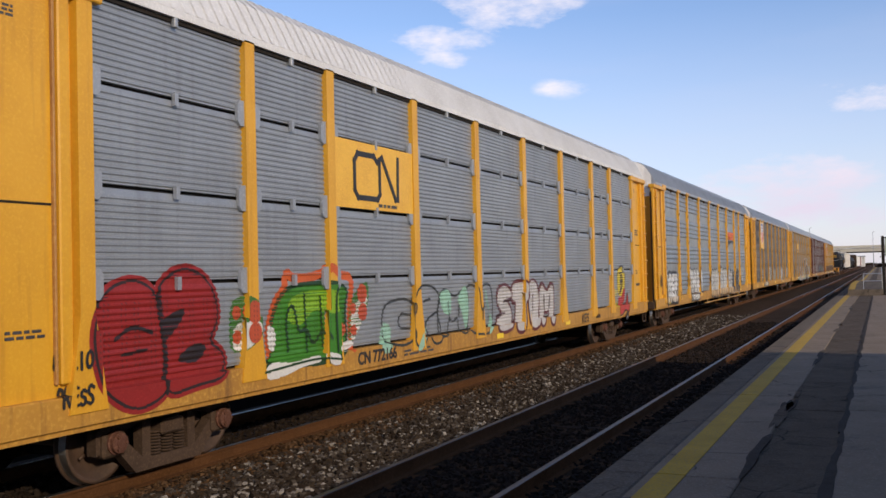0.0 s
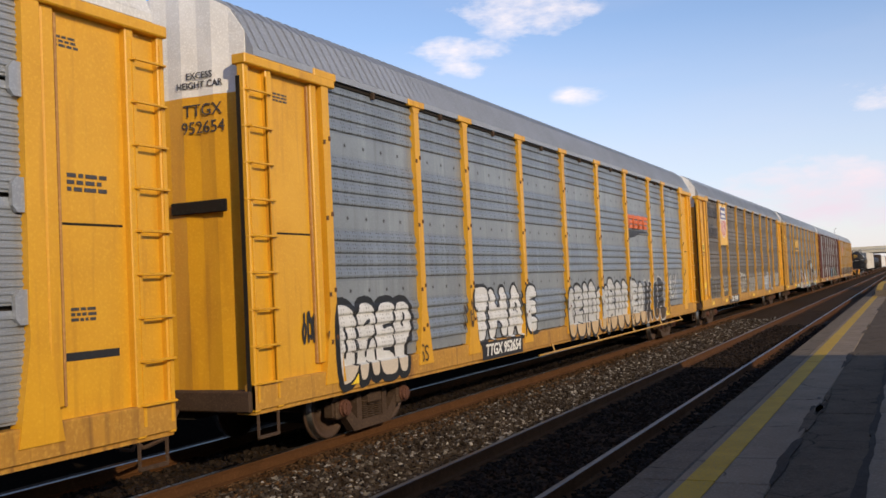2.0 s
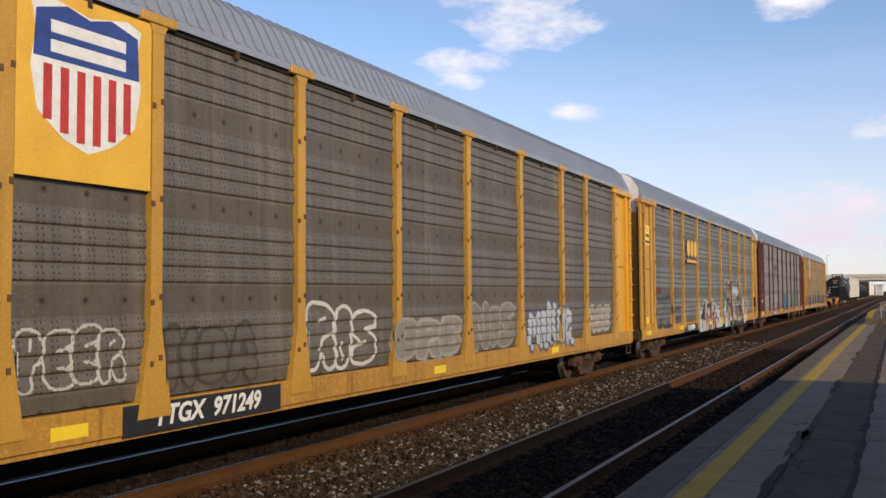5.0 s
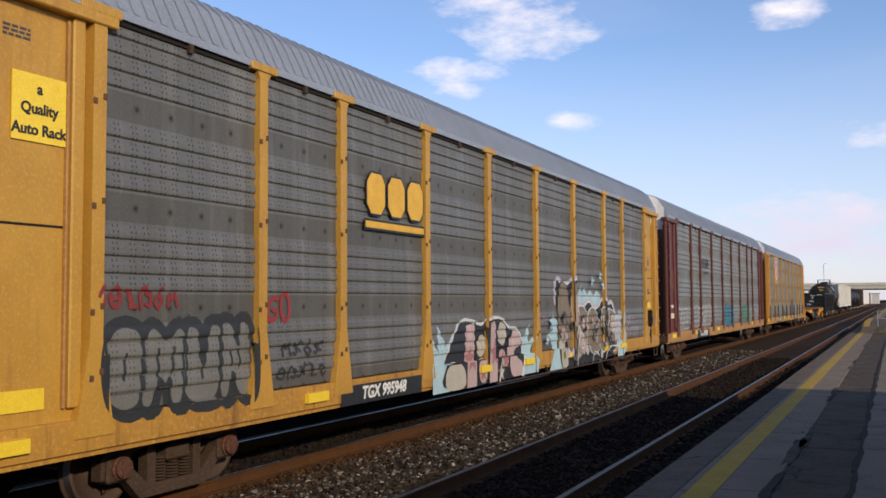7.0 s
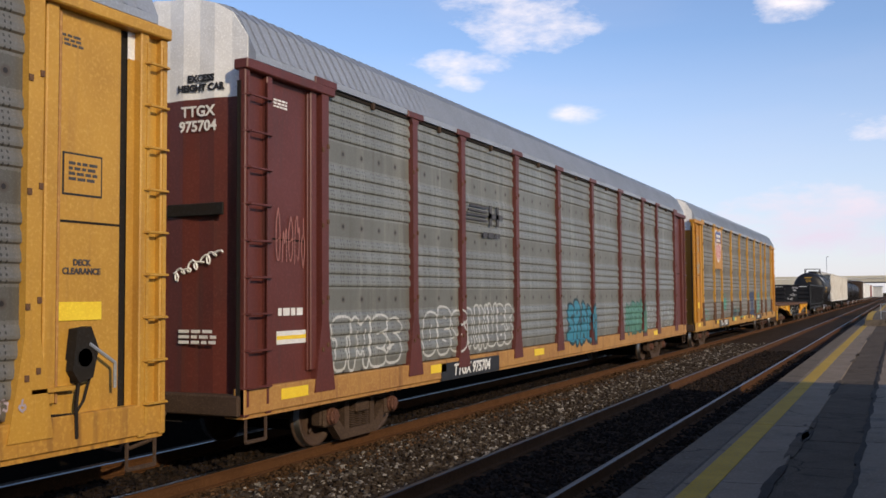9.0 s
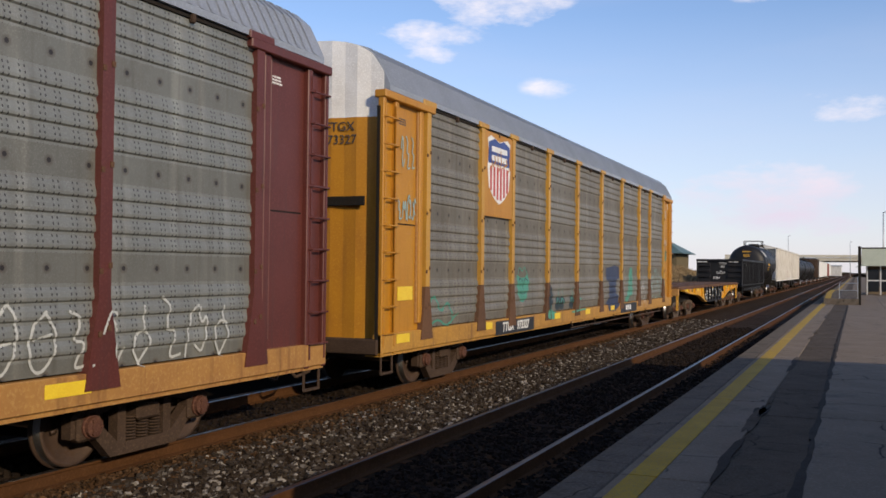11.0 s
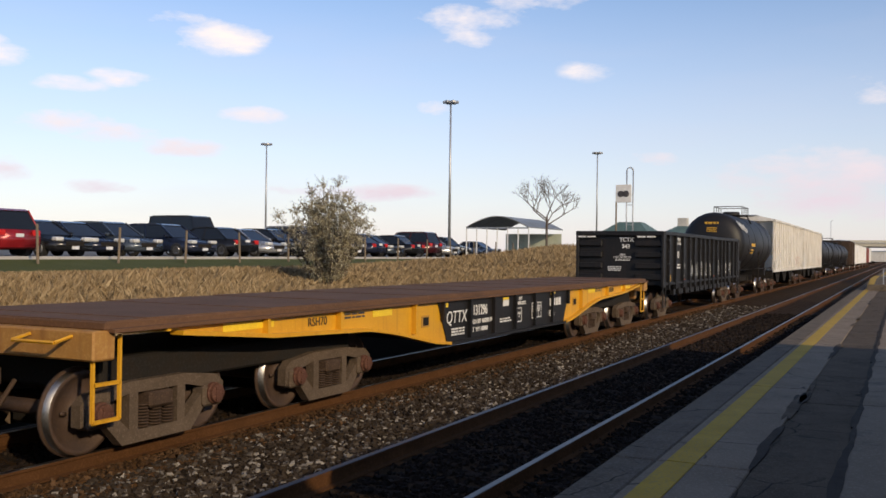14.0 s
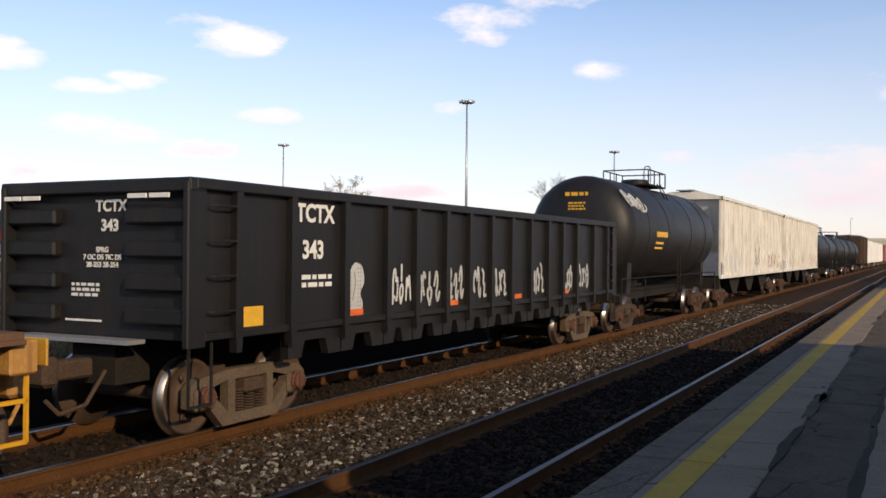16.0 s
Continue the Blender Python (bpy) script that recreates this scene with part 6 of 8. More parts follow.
    tag_lines(c, 21.98, 22.45, 1.36, 1.62, (.62, .52, .05), 3, 88, width=.03)
    tag_lines(c, 21.98, 22.45, 1.05, 1.32, (.62, .52, .05), 4, 89, width=.025)
    tag_lines(c, 1.38, 1.80, 1.34, 1.52, (.02, .02, .02), 4, 10, width=.035, word="ELIO")
    tag_lines(c, 1.42, 1.80, .98, 1.18, (.02, .02, .02), 4, 11, width=.035, word="RESS")
    tag_lines(c, 18.55, 19.2, .80, 1.02, (.02, .02, .02), 3, 12, width=.04, word="KES")
    writing("reporting_mark", "CN 772166", .26, pose(X + .014, 7.62, .92, 90, 0, 90), M_INK, c, "dark stencilled car number", bold=.008)
    bars(c, X + .013, 8.5, .90, 2, 1.1, .035, M_GREYTEXT)
    bars(c, X - .07, .85, 1.72, 2, .45, .03, M_GREYTEXT)
    bars(c, X - .07, 24.9, 3.4, 3, .5, .04, M_GREYTEXT)
    bars(c, X - .07, 24.9, 2.1, 3, .35, .03, M_GREYTEXT)
    part("warning_strip", B(X - .075, X - .07, 24.75, 25.5, 1.62, 1.70), M_INK, c)
    reflectors(c, (12.6, 17.2), .82, .35, .1)
    part("hatch_cover", B(X + .012, X + .03, 19.95, 20.3, .84, .95, .008), M_TRUCK, c)

    # 2: bluish ribbed panels
    c = autorack(32.7, M_YELLOW, M_GALV_B, M_ROOF_GREY, "bands", M_YELLOW, "yellow autorack car with bluish ribbed panels and white graffiti")
    TRAIN.append((c, 32.7))
    bm = bmesh.new()
    for i in range(4):
        a = 17.32 + .56 * i
        sk = .10
        for zz in (3.56, 3.70, 3.84):
            prism(bm, [(a + sk * (zz - 3.56) / .3, zz), (a + .46 + sk * (zz - 3.56) / .3, zz), (a + .46 + sk * (zz - 3.46) / .3, zz + .10), (a + sk * (zz - 3.46) / .3, zz + .10)], X - .01, X + .006)
        box(bm, X - .01, X + .006, a + .02, a + .15, 3.58, 3.96)
    lg = part("emblem", bm, M_ORANGE, c, "slanted orange bar emblem over a black swoosh")
    part("swoosh", P([(17.15, 3.40), (17.4, 3.50), (19.35, 3.50), (19.55, 3.46), (18.6, 3.44), (17.9, 3.30), (17.2, 3.26)], X - .01, X + .006), M_INK, lg)
    graffiti(c, 1.86, 4.05, .84, 2.0, (.62, .62, .60), (.014, .014, .014), 4, 31, outline=.09, ragged=.06, word="DREP", cut=.03, thin=(.58, .50, .40))
    graffiti(c, 6.4, 9.7, 1.06, 2.12, (.62, .62, .60), (.018, .018, .018), 4, 32, outline=.04, ragged=.05, word="THAE", cut=.025)
    graffiti(c, 11.6, 18.75, .66, 2.14, (.50, .50, .48), (.016, .016, .016), 9, 33, outline=.05, ragged=.14, word="OBIOOIBOOIBO", cut=.028, thin=(.54, .38, .21))
    for yy in (15.55, 18.05):
        painted(c, "black sprayed asterisk", [((.02, .02, .02), .035, [(yy - .28, 1.60), (yy + .28, 1.62)]), ((.02, .02, .02), .035, [(yy, 1.35), (yy, 1.98)]), ((.02, .02, .02), .03, [(yy - .2, 1.42), (yy + .2, 1.82)]), ((.02, .02, .02), .03, [(yy - .2, 1.8), (yy + .2, 1.42)])])
    graffiti(c, 18.86, 21.35, .68, 2.1, (.022, .022, .024), (.58, .58, .56), 3, 35, outline=.028, word="KOB", inner=(.5, .5, .48), cut=.02, thin=(.06, .034, .012))
    tag_lines(c, 22.2, 23.2, 1.35, 2.1, (.02, .02, .022), 3, 36, width=.15, word="KSY")
    tag_lines(c, 22.2, 23.2, 1.35, 2.1, (.70, .70, .68), 3, 36, width=.08, word="KSY", lift=.018)
    tag_lines(c, 21.5, 21.9, .85, 1.5, (.02, .02, .02), 2, 37)
    tag_lines(c, 4.22, 4.5, .95, 1.25, (.02, .02, .02), 2, 39, word="SS")
    tag_lines(c, 6.05, 6.35, 1.35, 1.9, (.03, .02, .02), 2, 40)
    tag_lines(c, 1.1, 1.6, 1.5, 2.0, (.02, .02, .02), 4, 38, width=.04)
    number_panel(c, 6.7, 8.7, "TTGX 952654")
    reflectors(c, (1.9, 21.4), .83)
    bars(c, X - .07, 24.8, 2.3, 4, .3, .03, M_GREYTEXT)
    part("placard", B(X - .07, X - .06, 24.75, 24.95, 2.85, 3.0), M_WLETTER, c)
    writing("notice", "EXCESS\nHEIGHT CAR", .12, pose(.74, .079, 4.92, 90, 0, 5.2), M_INK, c, "black stencilled notice on the white end")
    writing("reporting_mark", "TTGX\n952654", .22, pose(.78, .078, 4.42, 90, 0, 5.4), M_GREYTEXT, c, "dark stencilled car number")
    bm = bmesh.new()
    tube(bm, (X + .06, 9.5, .58), (X + .06, 23.5, .58), .022, 6)
    for y in (10.5, 13.8, 17.2, 20.5, 23.3):
        tube(bm, (X + .06, y, .58), (X - .02, y, .78), .02, 5)
    part("brake_rod", bm, M_YELLOW_OLD, c)

    # 3: sooty panels with the slogan and shield
    c = autorack(60.2, M_YELLOW, M_GALV_U, M_ROOF_GREY, "wide", M_YELLOW_OLD, "yellow autorack car with sooty brown-grey side panels and a striped shield")
    TRAIN.append((c, 60.2))
    shield(c, 4.55, 6.25, False)
    writing("slogan", "We will", .80, pose(X - .014, 3.08, 4.66, 90, 0, 90), M_GREYTEXT, c, "dark faded slogan lettering", stretch=.90, bold=.016)
    writing("slogan", "deliver", .80, pose(X - .014, 3.05, 3.86, 90, 0, 90), M_GREYTEXT, c, "dark faded slogan lettering", stretch=.90, bold=.016)
    graffiti(c, 1.65, 4.1, 1.06, 1.97, (.085, .075, .06), (.26, .23, .18), 3, 41, outline=.035, word="HGM", cut=.025, label="faded dark lettering with a pale outline")
    graffiti(c, 4.62, 5.95, 1.3, 1.92, None, (.5, .48, .42), 4, 42, outline=.016, word="PEER", label="thin pale outlines of sprayed letters")
    graffiti(c, 6.55, 8.2, 1.15, 1.9, (.105, .09, .07), (.06, .05, .04), 3, 48, outline=.03, word="KOA", label="faded dark sprayed lettering")
    graffiti(c, 9.25, 11.1, 1.1, 2.1, None, (.58, .56, .5), 3, 43, outline=.03, word="RIS", label="white outlines of sprayed letters")
    graffiti(c, 11.6, 14.2, 1.1, 1.85, (.24, .22, .18), (.34, .31, .26), 3, 44, outline=.04, word="ORB")
    graffiti(c, 14.7, 16.8, 1.1, 2.05, (.20, .18, .15), (.32, .29, .24), 3, 45, outline=.03, word="NIS")
    graffiti(c, 17.6, 20.6, .9, 2.05, (.44, .46, .48), (.10, .11, .15), 5, 46, outline=.045, ragged=.2, word="MIKIR")
    graffiti(c, 21.9, 23.9, 1.15, 1.9, (.30, .27, .22), (.45, .41, .34), 3, 47, outline=.04, word="ASE")
    graffiti(c, .70, 1.25, 1.3, 1.68, None, (.62, .60, .52), 3, 49, outline=.014, word="CDL", label="thin white outlines of sprayed letters")
    number_panel(c, 5.9, 8.6, "TTGX  971249")
    reflectors(c, (1.9, 5.0, 13.0, 19.0), .83)
    bars(c, X - .07, .75, 3.0, 4, .5, .035, M_GREYTEXT)

    writing("reporting_mark", "TTGX\n971249", .22, pose(.62, .066, 4.45, 90, 0, 4.3), M_GREYTEXT, c, "dark stencilled car number")
    bars(c, .3, .03, 1.9, 4, .8, .035, M_GREYTEXT, "end")
    part("small_plate", B(X - .07, X - .06, .72, 1.3, 3.0, 3.3), M_REFLECT, c, "small yellow notice plate")
    bars(c, X - .06, .78, 3.2, 3, .46, .04, M_GREYTEXT)
    part("small_plate", B(X - .07, X - .06, .66, 1.3, 1.5, 1.74), M_REFLECT, c, "small yellow notice plate")

    # 4: dark grey panels with golden emblem
    c = autorack(87.55, M_YELLOW_OLD, M_GALV_X, M_ROOF_GREY, "wide", M_YELLOW_OLD, "faded yellow autorack car with dark grey panels and golden emblem", split=True)
    TRAIN.append((c, 87.55))
    bm, bk = bmesh.new(), bmesh.new()
    for b, g, xx in ((bk, .035, X + .002), (bm, 0, X + .007)):
        for a in (7.05, 7.70, 8.35):
            prism(b, [(a - g, 3.70), (a + .12, 3.56 - g), (a + .42, 3.56 - g), (a + .54 + g, 3.70), (a + .54 + g, 4.04), (a + .42, 4.18 + g), (a + .12, 4.18 + g), (a - g, 4.04)], xx, xx + .005)
        box(b, xx, xx + .005, 7.0 - g, 8.92 + g, 3.34 - g, 3.44 + g)
    lg = part("emblem_shadow", bk, M_INK, c, "golden block emblem with black edges")
    part("emblem", bm, M_YLETTER, lg)
    tg = part("sign_plate", B(X - .065, X - .055, .78, 1.4, 3.72, 4.36), M_REFLECT, c, "small bright yellow plate with black words")
    for k, (tx, zz) in enumerate((("a", 4.22), ("Quality", 4.03), ("Auto Rack", 3.83))):
        writing("word", tx, .145, pose(X - .052, 1.09, zz, 90, 0, 90), M_INK, tg, bold=.004)
    part("small_plate", B(X - .065, X - .055, .72, 1.2, 1.22, 1.42), M_REFLECT, c, "small yellow warning plate")
    graffiti(c, 1.92, 4.25, 1.06, 2.0, (.17, .165, .145), (.03, .032, .032), 3, 51, outline=.11, ragged=.05, word="OMUN", cut=.02)
    tag_lines(c, 1.75, 3.0, 2.15, 2.4, (.24, .03, .03), 6, 52, width=.045)
    tag_lines(c, 4.6, 5.15, 1.95, 2.35, (.32, .03, .03), 2, 53, width=.055, word="GO")
    tag_lines(c, 4.9, 5.9, 1.5, 1.75, (.035, .035, .035), 4, 54, width=.04)
    tag_lines(c, 4.8, 6.0, 1.2, 1.42, (.035, .035, .035), 5, 55, width=.035)
    ice, ink, pink, cream, rose, white = (.40, .56, .60), (.020, .020, .022), (.50, .36, .34), (.46, .42, .34), (.38, .17, .17), (.60, .62, .60)
    back = [(9.45, .62), (9.85, 1.2), (10.2, 1.62), (10.5, 1.86), (11.0, 1.82), (11.45, 1.72), (11.7, 1.86), (12.5, 1.86), (12.8, 1.62), (13.3, 1.64), (13.6, 1.3), (13.5, .68), (12.0, .62)]
    painted(c, "pink and black sprayed lettering with pale blue wings", [
        (ice, 0, [(9.22, .62), (9.18, 1.05), (9.32, 1.56), (9.55, 1.3), (9.50, 1.80), (9.85, 1.42), (10.1, 1.6), (9.9, .62)], 1),
        (ice, 0, [(13.2, .66), (13.3, 1.5), (13.65, 1.45), (14.05, 1.74), (13.9, 1.32), (14.38, 1.46), (14.1, 1.12), (14.5, .92), (14.4, .66)], 1),
        (white, .12, back[1:-1]), (ink, 0, back),
        (cream, 0, [(9.72, .62), (9.72, 1.0), (10.15, 1.16), (10.55, 1.0), (10.62, .62)]), (pink, 0, [(10.62, .62), (10.68, 1.76), (11.08, 1.80), (11.06, .62)], 1), (pink, 0, [(11.2, .66), (11.15, 1.1), (11.6, 1.15), (11.55, .66)])] + [
        (pink, 0, [(11.62, .64), (11.72, 1.80), (12.12, 1.82), (12.06, .64)], 1), (cream, 0, disc(11.38, 1.36, .22)), (cream, 0, disc(12.42, 1.56, .24)), (pink, 0, [(12.28, .9), (12.3, 1.25), (12.62, 1.22), (12.66, .9)]),
        (pink, 0, [(12.72, .66), (12.74, 1.4), (13.0, 1.62), (13.35, 1.58), (13.52, 1.28), (13.12, 1.22), (13.1, 1.04), (13.45, .95), (13.42, .66)]),
        (rose, 0, star(10.85, 1.14, .26), 1), (rose, 0, star(11.9, 1.2, .28), 1), (rose, 0, star(12.5, 1.04, .22), 1), (cream, 0, star(12.25, .8, .2), 1), (rose, 0, star(11.35, .85, .18), 1),
        (ink, .04, [(11.1, .64), (11.12, 1.8)])] + [(ink, .04, [(12.15, .8), (12.15, 1.8)]), (ink, .04, [(12.68, .66), (12.7, 1.4), (13.0, 1.6)]), (white, .05, [(12.15, .64), (12.3, .82)])])
    brown, lilac, tan = (.20, .155, .105), (.50, .42, .50), (.42, .31, .26)
    body = [(15.8, 2.2), (15.72, 2.6), (15.95, 2.76), (16.2, 2.62), (16.6, 2.6), (17.0, 2.72), (17.32, 2.78), (17.42, 2.3), (17.5, 2.10), (18.0, 2.04), (18.3, 2.18), (18.6, 2.2), (18.9, 1.98), (19.4, 2.05), (19.6, 2.24), (20.05, 2.24), (20.3, 2.1), (20.65, 2.2), (20.95, 1.8), (20.95, .95), (20.5, .66), (17.0, .62), (16.3, .64), (16.35, 1.85), (15.95, 2.0)]
    painted(c, "black and brown sprayed ground with white and lilac edges and pale blue splashes", [
        (ice, 0, [(15.2, .62), (15.6, 1.15), (15.25, 1.45), (15.6, 1.55), (15.55, 1.85), (16.0, 1.75), (16.3, .62)], 1),
        (ice, 0, [(17.45, 2.05), (17.5, 2.5), (17.62, 2.38), (17.7, 2.62), (17.85, 2.4), (18.1, 2.56), (18.25, 2.38), (18.6, 2.5), (18.8, 2.35), (19.2, 2.5), (19.5, 2.35), (19.5, 2.0)], 1),
        (lilac, .17, body[:20]), (ink, 0, body), (white, .05, body[:20])])
    graffiti(c, 15.95, 17.4, .75, 2.68, brown, (.035, .03, .028), 1, 58, outline=.02, ragged=.03, word="N", base=.016, cut=.03, label="brown sprayed letter on black")
    graffiti(c, 17.35, 20.9, .80, 2.10, brown, white, 4, 59, outline=.024, ragged=.10, word="RGOB", base=.016, cut=.05, inner=ink, label="brown sprayed letter with a white edge")
    layers = [(cream, 0, [(15.95, .64), (16.05, 1.5), (16.4, 1.6), (16.45, 1.0), (16.5, .62)]), (tan, 0, [(16.95, 1.6), (16.9, 2.3), (17.25, 2.4), (17.3, 1.6)])]
    rng = random.Random(59)
    for k in range(44):
        layers.append(((tan, ink, cream, ink, lilac, ink, pink)[k % 7], 0, disc(rng.uniform(16.1, 20.8), rng.uniform(.80, 1.95), rng.uniform(.05, .15), 7)))
    layers += [(tan, 0, disc(17.5, 1.2, .32)), (brown, 0, disc(19.65, 1.75, .33)), (tan, 0, disc(20.5, 1.55, .28))]
    layers += [(white, .04, spiral(17.5, 1.2, .36)), (white, .04, spiral(19.65, 1.75, .38)), (white, .04, spiral(20.5, 1.55, .34))]
    layers += [(white, .035, q) for q in ([(17.0, .64), (17.1, 1.2), (17.3, 1.6), (17.4, 2.1)], [(18.3, .64), (18.5, .95), (18.9, .8)], [(19.5, .64), (19.8, 1.0), (20.9, .95)])]
    layers += [(ice, 0, star(y, z, r), 1) for y, z, r in ((18.55, 2.72, .17), (19.28, 2.88, .16), (19.55, 2.62, .18), (15.35, 1.72, .22), (15.0, 1.32, .14))]
    painted(c, "sprayed dots, spirals and stars over brown lettering", layers, base=.024)
    graffiti(c, 21.0, 21.75, 1.05, 1.9, (.46, .42, .46), ice, 2, 68, outline=.05, ragged=.2, word="IK", cut=.03)
    painted(c, "pale blue sprayed splash", [(ice, 0, [(21.0, .64), (21.1, 1.1), (21.7, 1.05), (21.95, .85), (21.6, .64)], 1)])
    tag_lines(c, 14.55, 15.45, 1.65, 1.98, (.42, .34, .42), 4, 70, width=.025)
    number_panel(c, 6.3, 8.8, "TGX 995948", .72, 1.0)
    reflectors(c, (.45, 5.4, 11.2, 13.6, 16.2, 19.6, 21.3), .86, .5, .13, .072)
    brake_rod(c, 12.0, 23.6, M_TRUCK)
    tag_lines(c, 22.2, 23.05, 1.52, 1.78, (.46, .40, .44), 5, 71, width=.03, word="HAPPY", label="pale hand-sprayed words")
    tag_lines(c, 22.2, 23.6, 1.18, 1.45, (.46, .40, .44), 8, 72, width=.03, word="BIRTHDAY", label="pale hand-sprayed words")
    tag_lines(c, 23.75, 24.4, 1.18, 1.32, (.40, .34, .38), 5, 73, width=.022)
    bx = part("notice_box", B(X - .075, X - .07, 24.85, 25.35, 3.2, 3.62), M_INK, c)
    part("face", B(X - .07, X - .066, 24.87, 25.33, 3.22, 3.60), M_YELLOW_OLD, bx)
    bars(c, X - .066, 24.92, 3.5, 4, .36, .03, M_GREYTEXT)
    writing("notice", "DECK\nCLEARANCE", .085, pose(X - .068, 25.1, 2.5, 90, 0, 90), M_GREYTEXT, c, bold=.003)
    part("small_plate", B(X - .07, X - .06, 24.75, 25.35, 1.98, 2.16), M_REFLECT, c, "yellow warning plate")
    part("handbrake", lathe(bmesh.new(), [(X - .05, .03), (X + .03, .03), (X + .035, .09), (X + .05, .09)], "x", 16, (0, 25.05, 1.62)), M_DARK, c, "dark handbrake wheel")
    hb = part("brake_housing", P([(24.9, 1.5), (24.95, 1.9), (25.12, 1.92), (25.22, 1.7), (25.15, 1.42), (24.98, 1.38)], X - .07, X + .05), M_DARK, c, "dark housing of the handbrake")
    part("lever", path_tube(bmesh.new(), [(X + .05, 25.1, 1.75), (X + .08, 25.4, 1.55), (X + .06, 25.42, 1.30)], .018, 6), M_ROOF_GREY, hb)
    part("chain", path_tube(bmesh.new(), [(X + .02, 25.0, 1.4), (X + .03, 24.96, 1.15), (X + .02, 24.98, .85)], .02, 5), M_DARK, hb)
    part("rod", path_tube(bmesh.new(), [(X - .02, 25.2, 1.5), (X - .02, 25.1, 1.2), (X - .02, 25.0, 1.08), (X - .02, 24.6, 1.1)], .014, 5), M_DARK, hb)
    bm = bmesh.new()
    box(bm, X - .07, X + .03, 24.45, 24.95, 1.32, 1.36)
    box(bm, X - .07, X + .02, 24.45, 24.49, 1.36, 1.58)
    box(bm, X - .07, X - .05, 24.49, 24.95, 1.36, 1.60)
    part("bracket", bm, M_YELLOW_OLD, hb)

    # 5: brown car with pale panels
    c = autorack(115.1, M_BROWN, M_GALV_N, M_ROOF_GREY, "wide", M_BROWN, "brown autorack car with pale perforated panels and a yellow sill", capped=True, sill_paint=M_YELLOW_RUST)
    TRAIN.append((c, 115.1))
    bm = bmesh.new()
    for k in range(4):
        box(bm, X - .01, X + .006, 6.5 + .06 * k, 7.5, 3.62 + .085 * k, 3.66 + .085 * k)
    for u in (7.62, 7.98):
        box(bm, X - .01, X + .006, u, u + .1, 3.55, 3.95)
        box(bm, X - .01, X + .006, u, u + .3, 3.70, 3.80)
    part("emblem", bm, M_GREYTEXT, c, "faded dark striped bar emblem")
    bars(c, X, 7.3, 3.32, 1, .9, .1, M_GREYTEXT)
    writing("notice", "EXCESS\nHEIGHT CAR", .12, pose(.74, .079, 4.92, 90, 0, 5.2), M_INK, c, "black stencilled notice on the white end", bold=.006)
    writing("reporting_mark", "TTGX\n975704", .19, pose(.70, .072, 4.46, 90, 0, 4.3), M_WLETTER, c, "white stencilled car number", bold=.005)
    bars(c, .45, .03, 1.75, 3, .6, .04, M_WLETTER, "end")
    part("scrawl", path_tube(bmesh.new(), [(.35 + .014 * k + .05 * math.sin(k * .9), .045 + .0006 * k, 2.46 + .006 * k + .08 * math.cos(k * .9) * (.55 + .45 * math.sin(k * .37))) for k in range(52)], .014, 4), M_WLETTER, c, "white looping script on the end door")
    graffiti(c, 2.0, 4.05, 1.1, 1.96, None, (.55, .55, .51), 4, 61, outline=.018, word="TMES", label="thin white outlines of sprayed letters")
    graffiti(c, 4.8, 6.8, 1.15, 2.05, None, (.55, .55, .51), 4, 62, outline=.018, word="OBSI", label="thin white outlines of sprayed letters")
    graffiti(c, 6.9, 8.85, 1.15, 2.1, None, (.55, .55, .51), 5, 63, outline=.018, word="INUBS", label="thin white outlines of sprayed letters")
    graffiti(c, 12.4, 14.6, .95, 2.08, (.04, .22, .30), (.02, .05, .06), 4, 64, outline=.05)
    graffiti(c, 17.8, 20.1, 1.0, 2.04, (.09, .24, .17), (.04, .12, .09), 4, 65, outline=.04)
    tag_lines(c, 20.3, 24.0, 1.1, 1.9, (.55, .56, .52), 8, 66)
    tag_lines(c, .7, 1.4, 2.6, 3.4, (.35, .14, .11), 5, 67, width=.02)
    number_panel(c, 5.4, 8.0, "TTGX 975704", .72, 1.02)
    reflectors(c, (.75, 5.0, 10.0, 21.0), .88, .6, .14)
    st = part("small_plate", B(X - .07, X - .06, .75, 1.4, 1.58, 1.75), M_WLETTER, c, "white and yellow striped plate")
    part("band", B(X - .06, X - .057, .75, 1.4, 1.64, 1.69), M_REFLECT, st)
    bars(c, X - .065, .78, 1.95, 1, .55, .1, M_WLETTER)

    # 6: stained last rack
    c = autorack(143.05, M_AMBER, M_GALV_2, M_ROOF_GREY, "wide", M_YELLOW_OLD, "amber yellow autorack car with stained grey panels and a faded shield", capped=True, foot=M_DECK, split=True)
    TRAIN.append((c, 143.05))
    shield(c, 4.55, 6.25, True)
    teal, night = (.07, .30, .21), (.02, .035, .04)
    painted(c, "green sprayed face with dark eyes", [(teal, 0, [(6.8, 2.08), (6.82, 1.7), (7.0, 1.45), (7.25, 1.38), (7.5, 1.5), (7.66, 1.8), (7.62, 2.1), (7.4, 1.98), (7.05, 1.98)]),
        (teal, .03, [(6.9, 2.06), (7.0, 2.25), (7.2, 2.1), (7.35, 2.26), (7.55, 2.08)]), (night, .03, [(6.92, 1.92), (7.05, 1.98), (7.16, 1.9)]), (night, .03, [(7.3, 1.9), (7.42, 1.98), (7.54, 1.9)]), (night, .02, [(7.05, 1.62), (7.25, 1.60), (7.42, 1.62)]), (night, .02, [(7.22, 1.85), (7.2, 1.72)])])
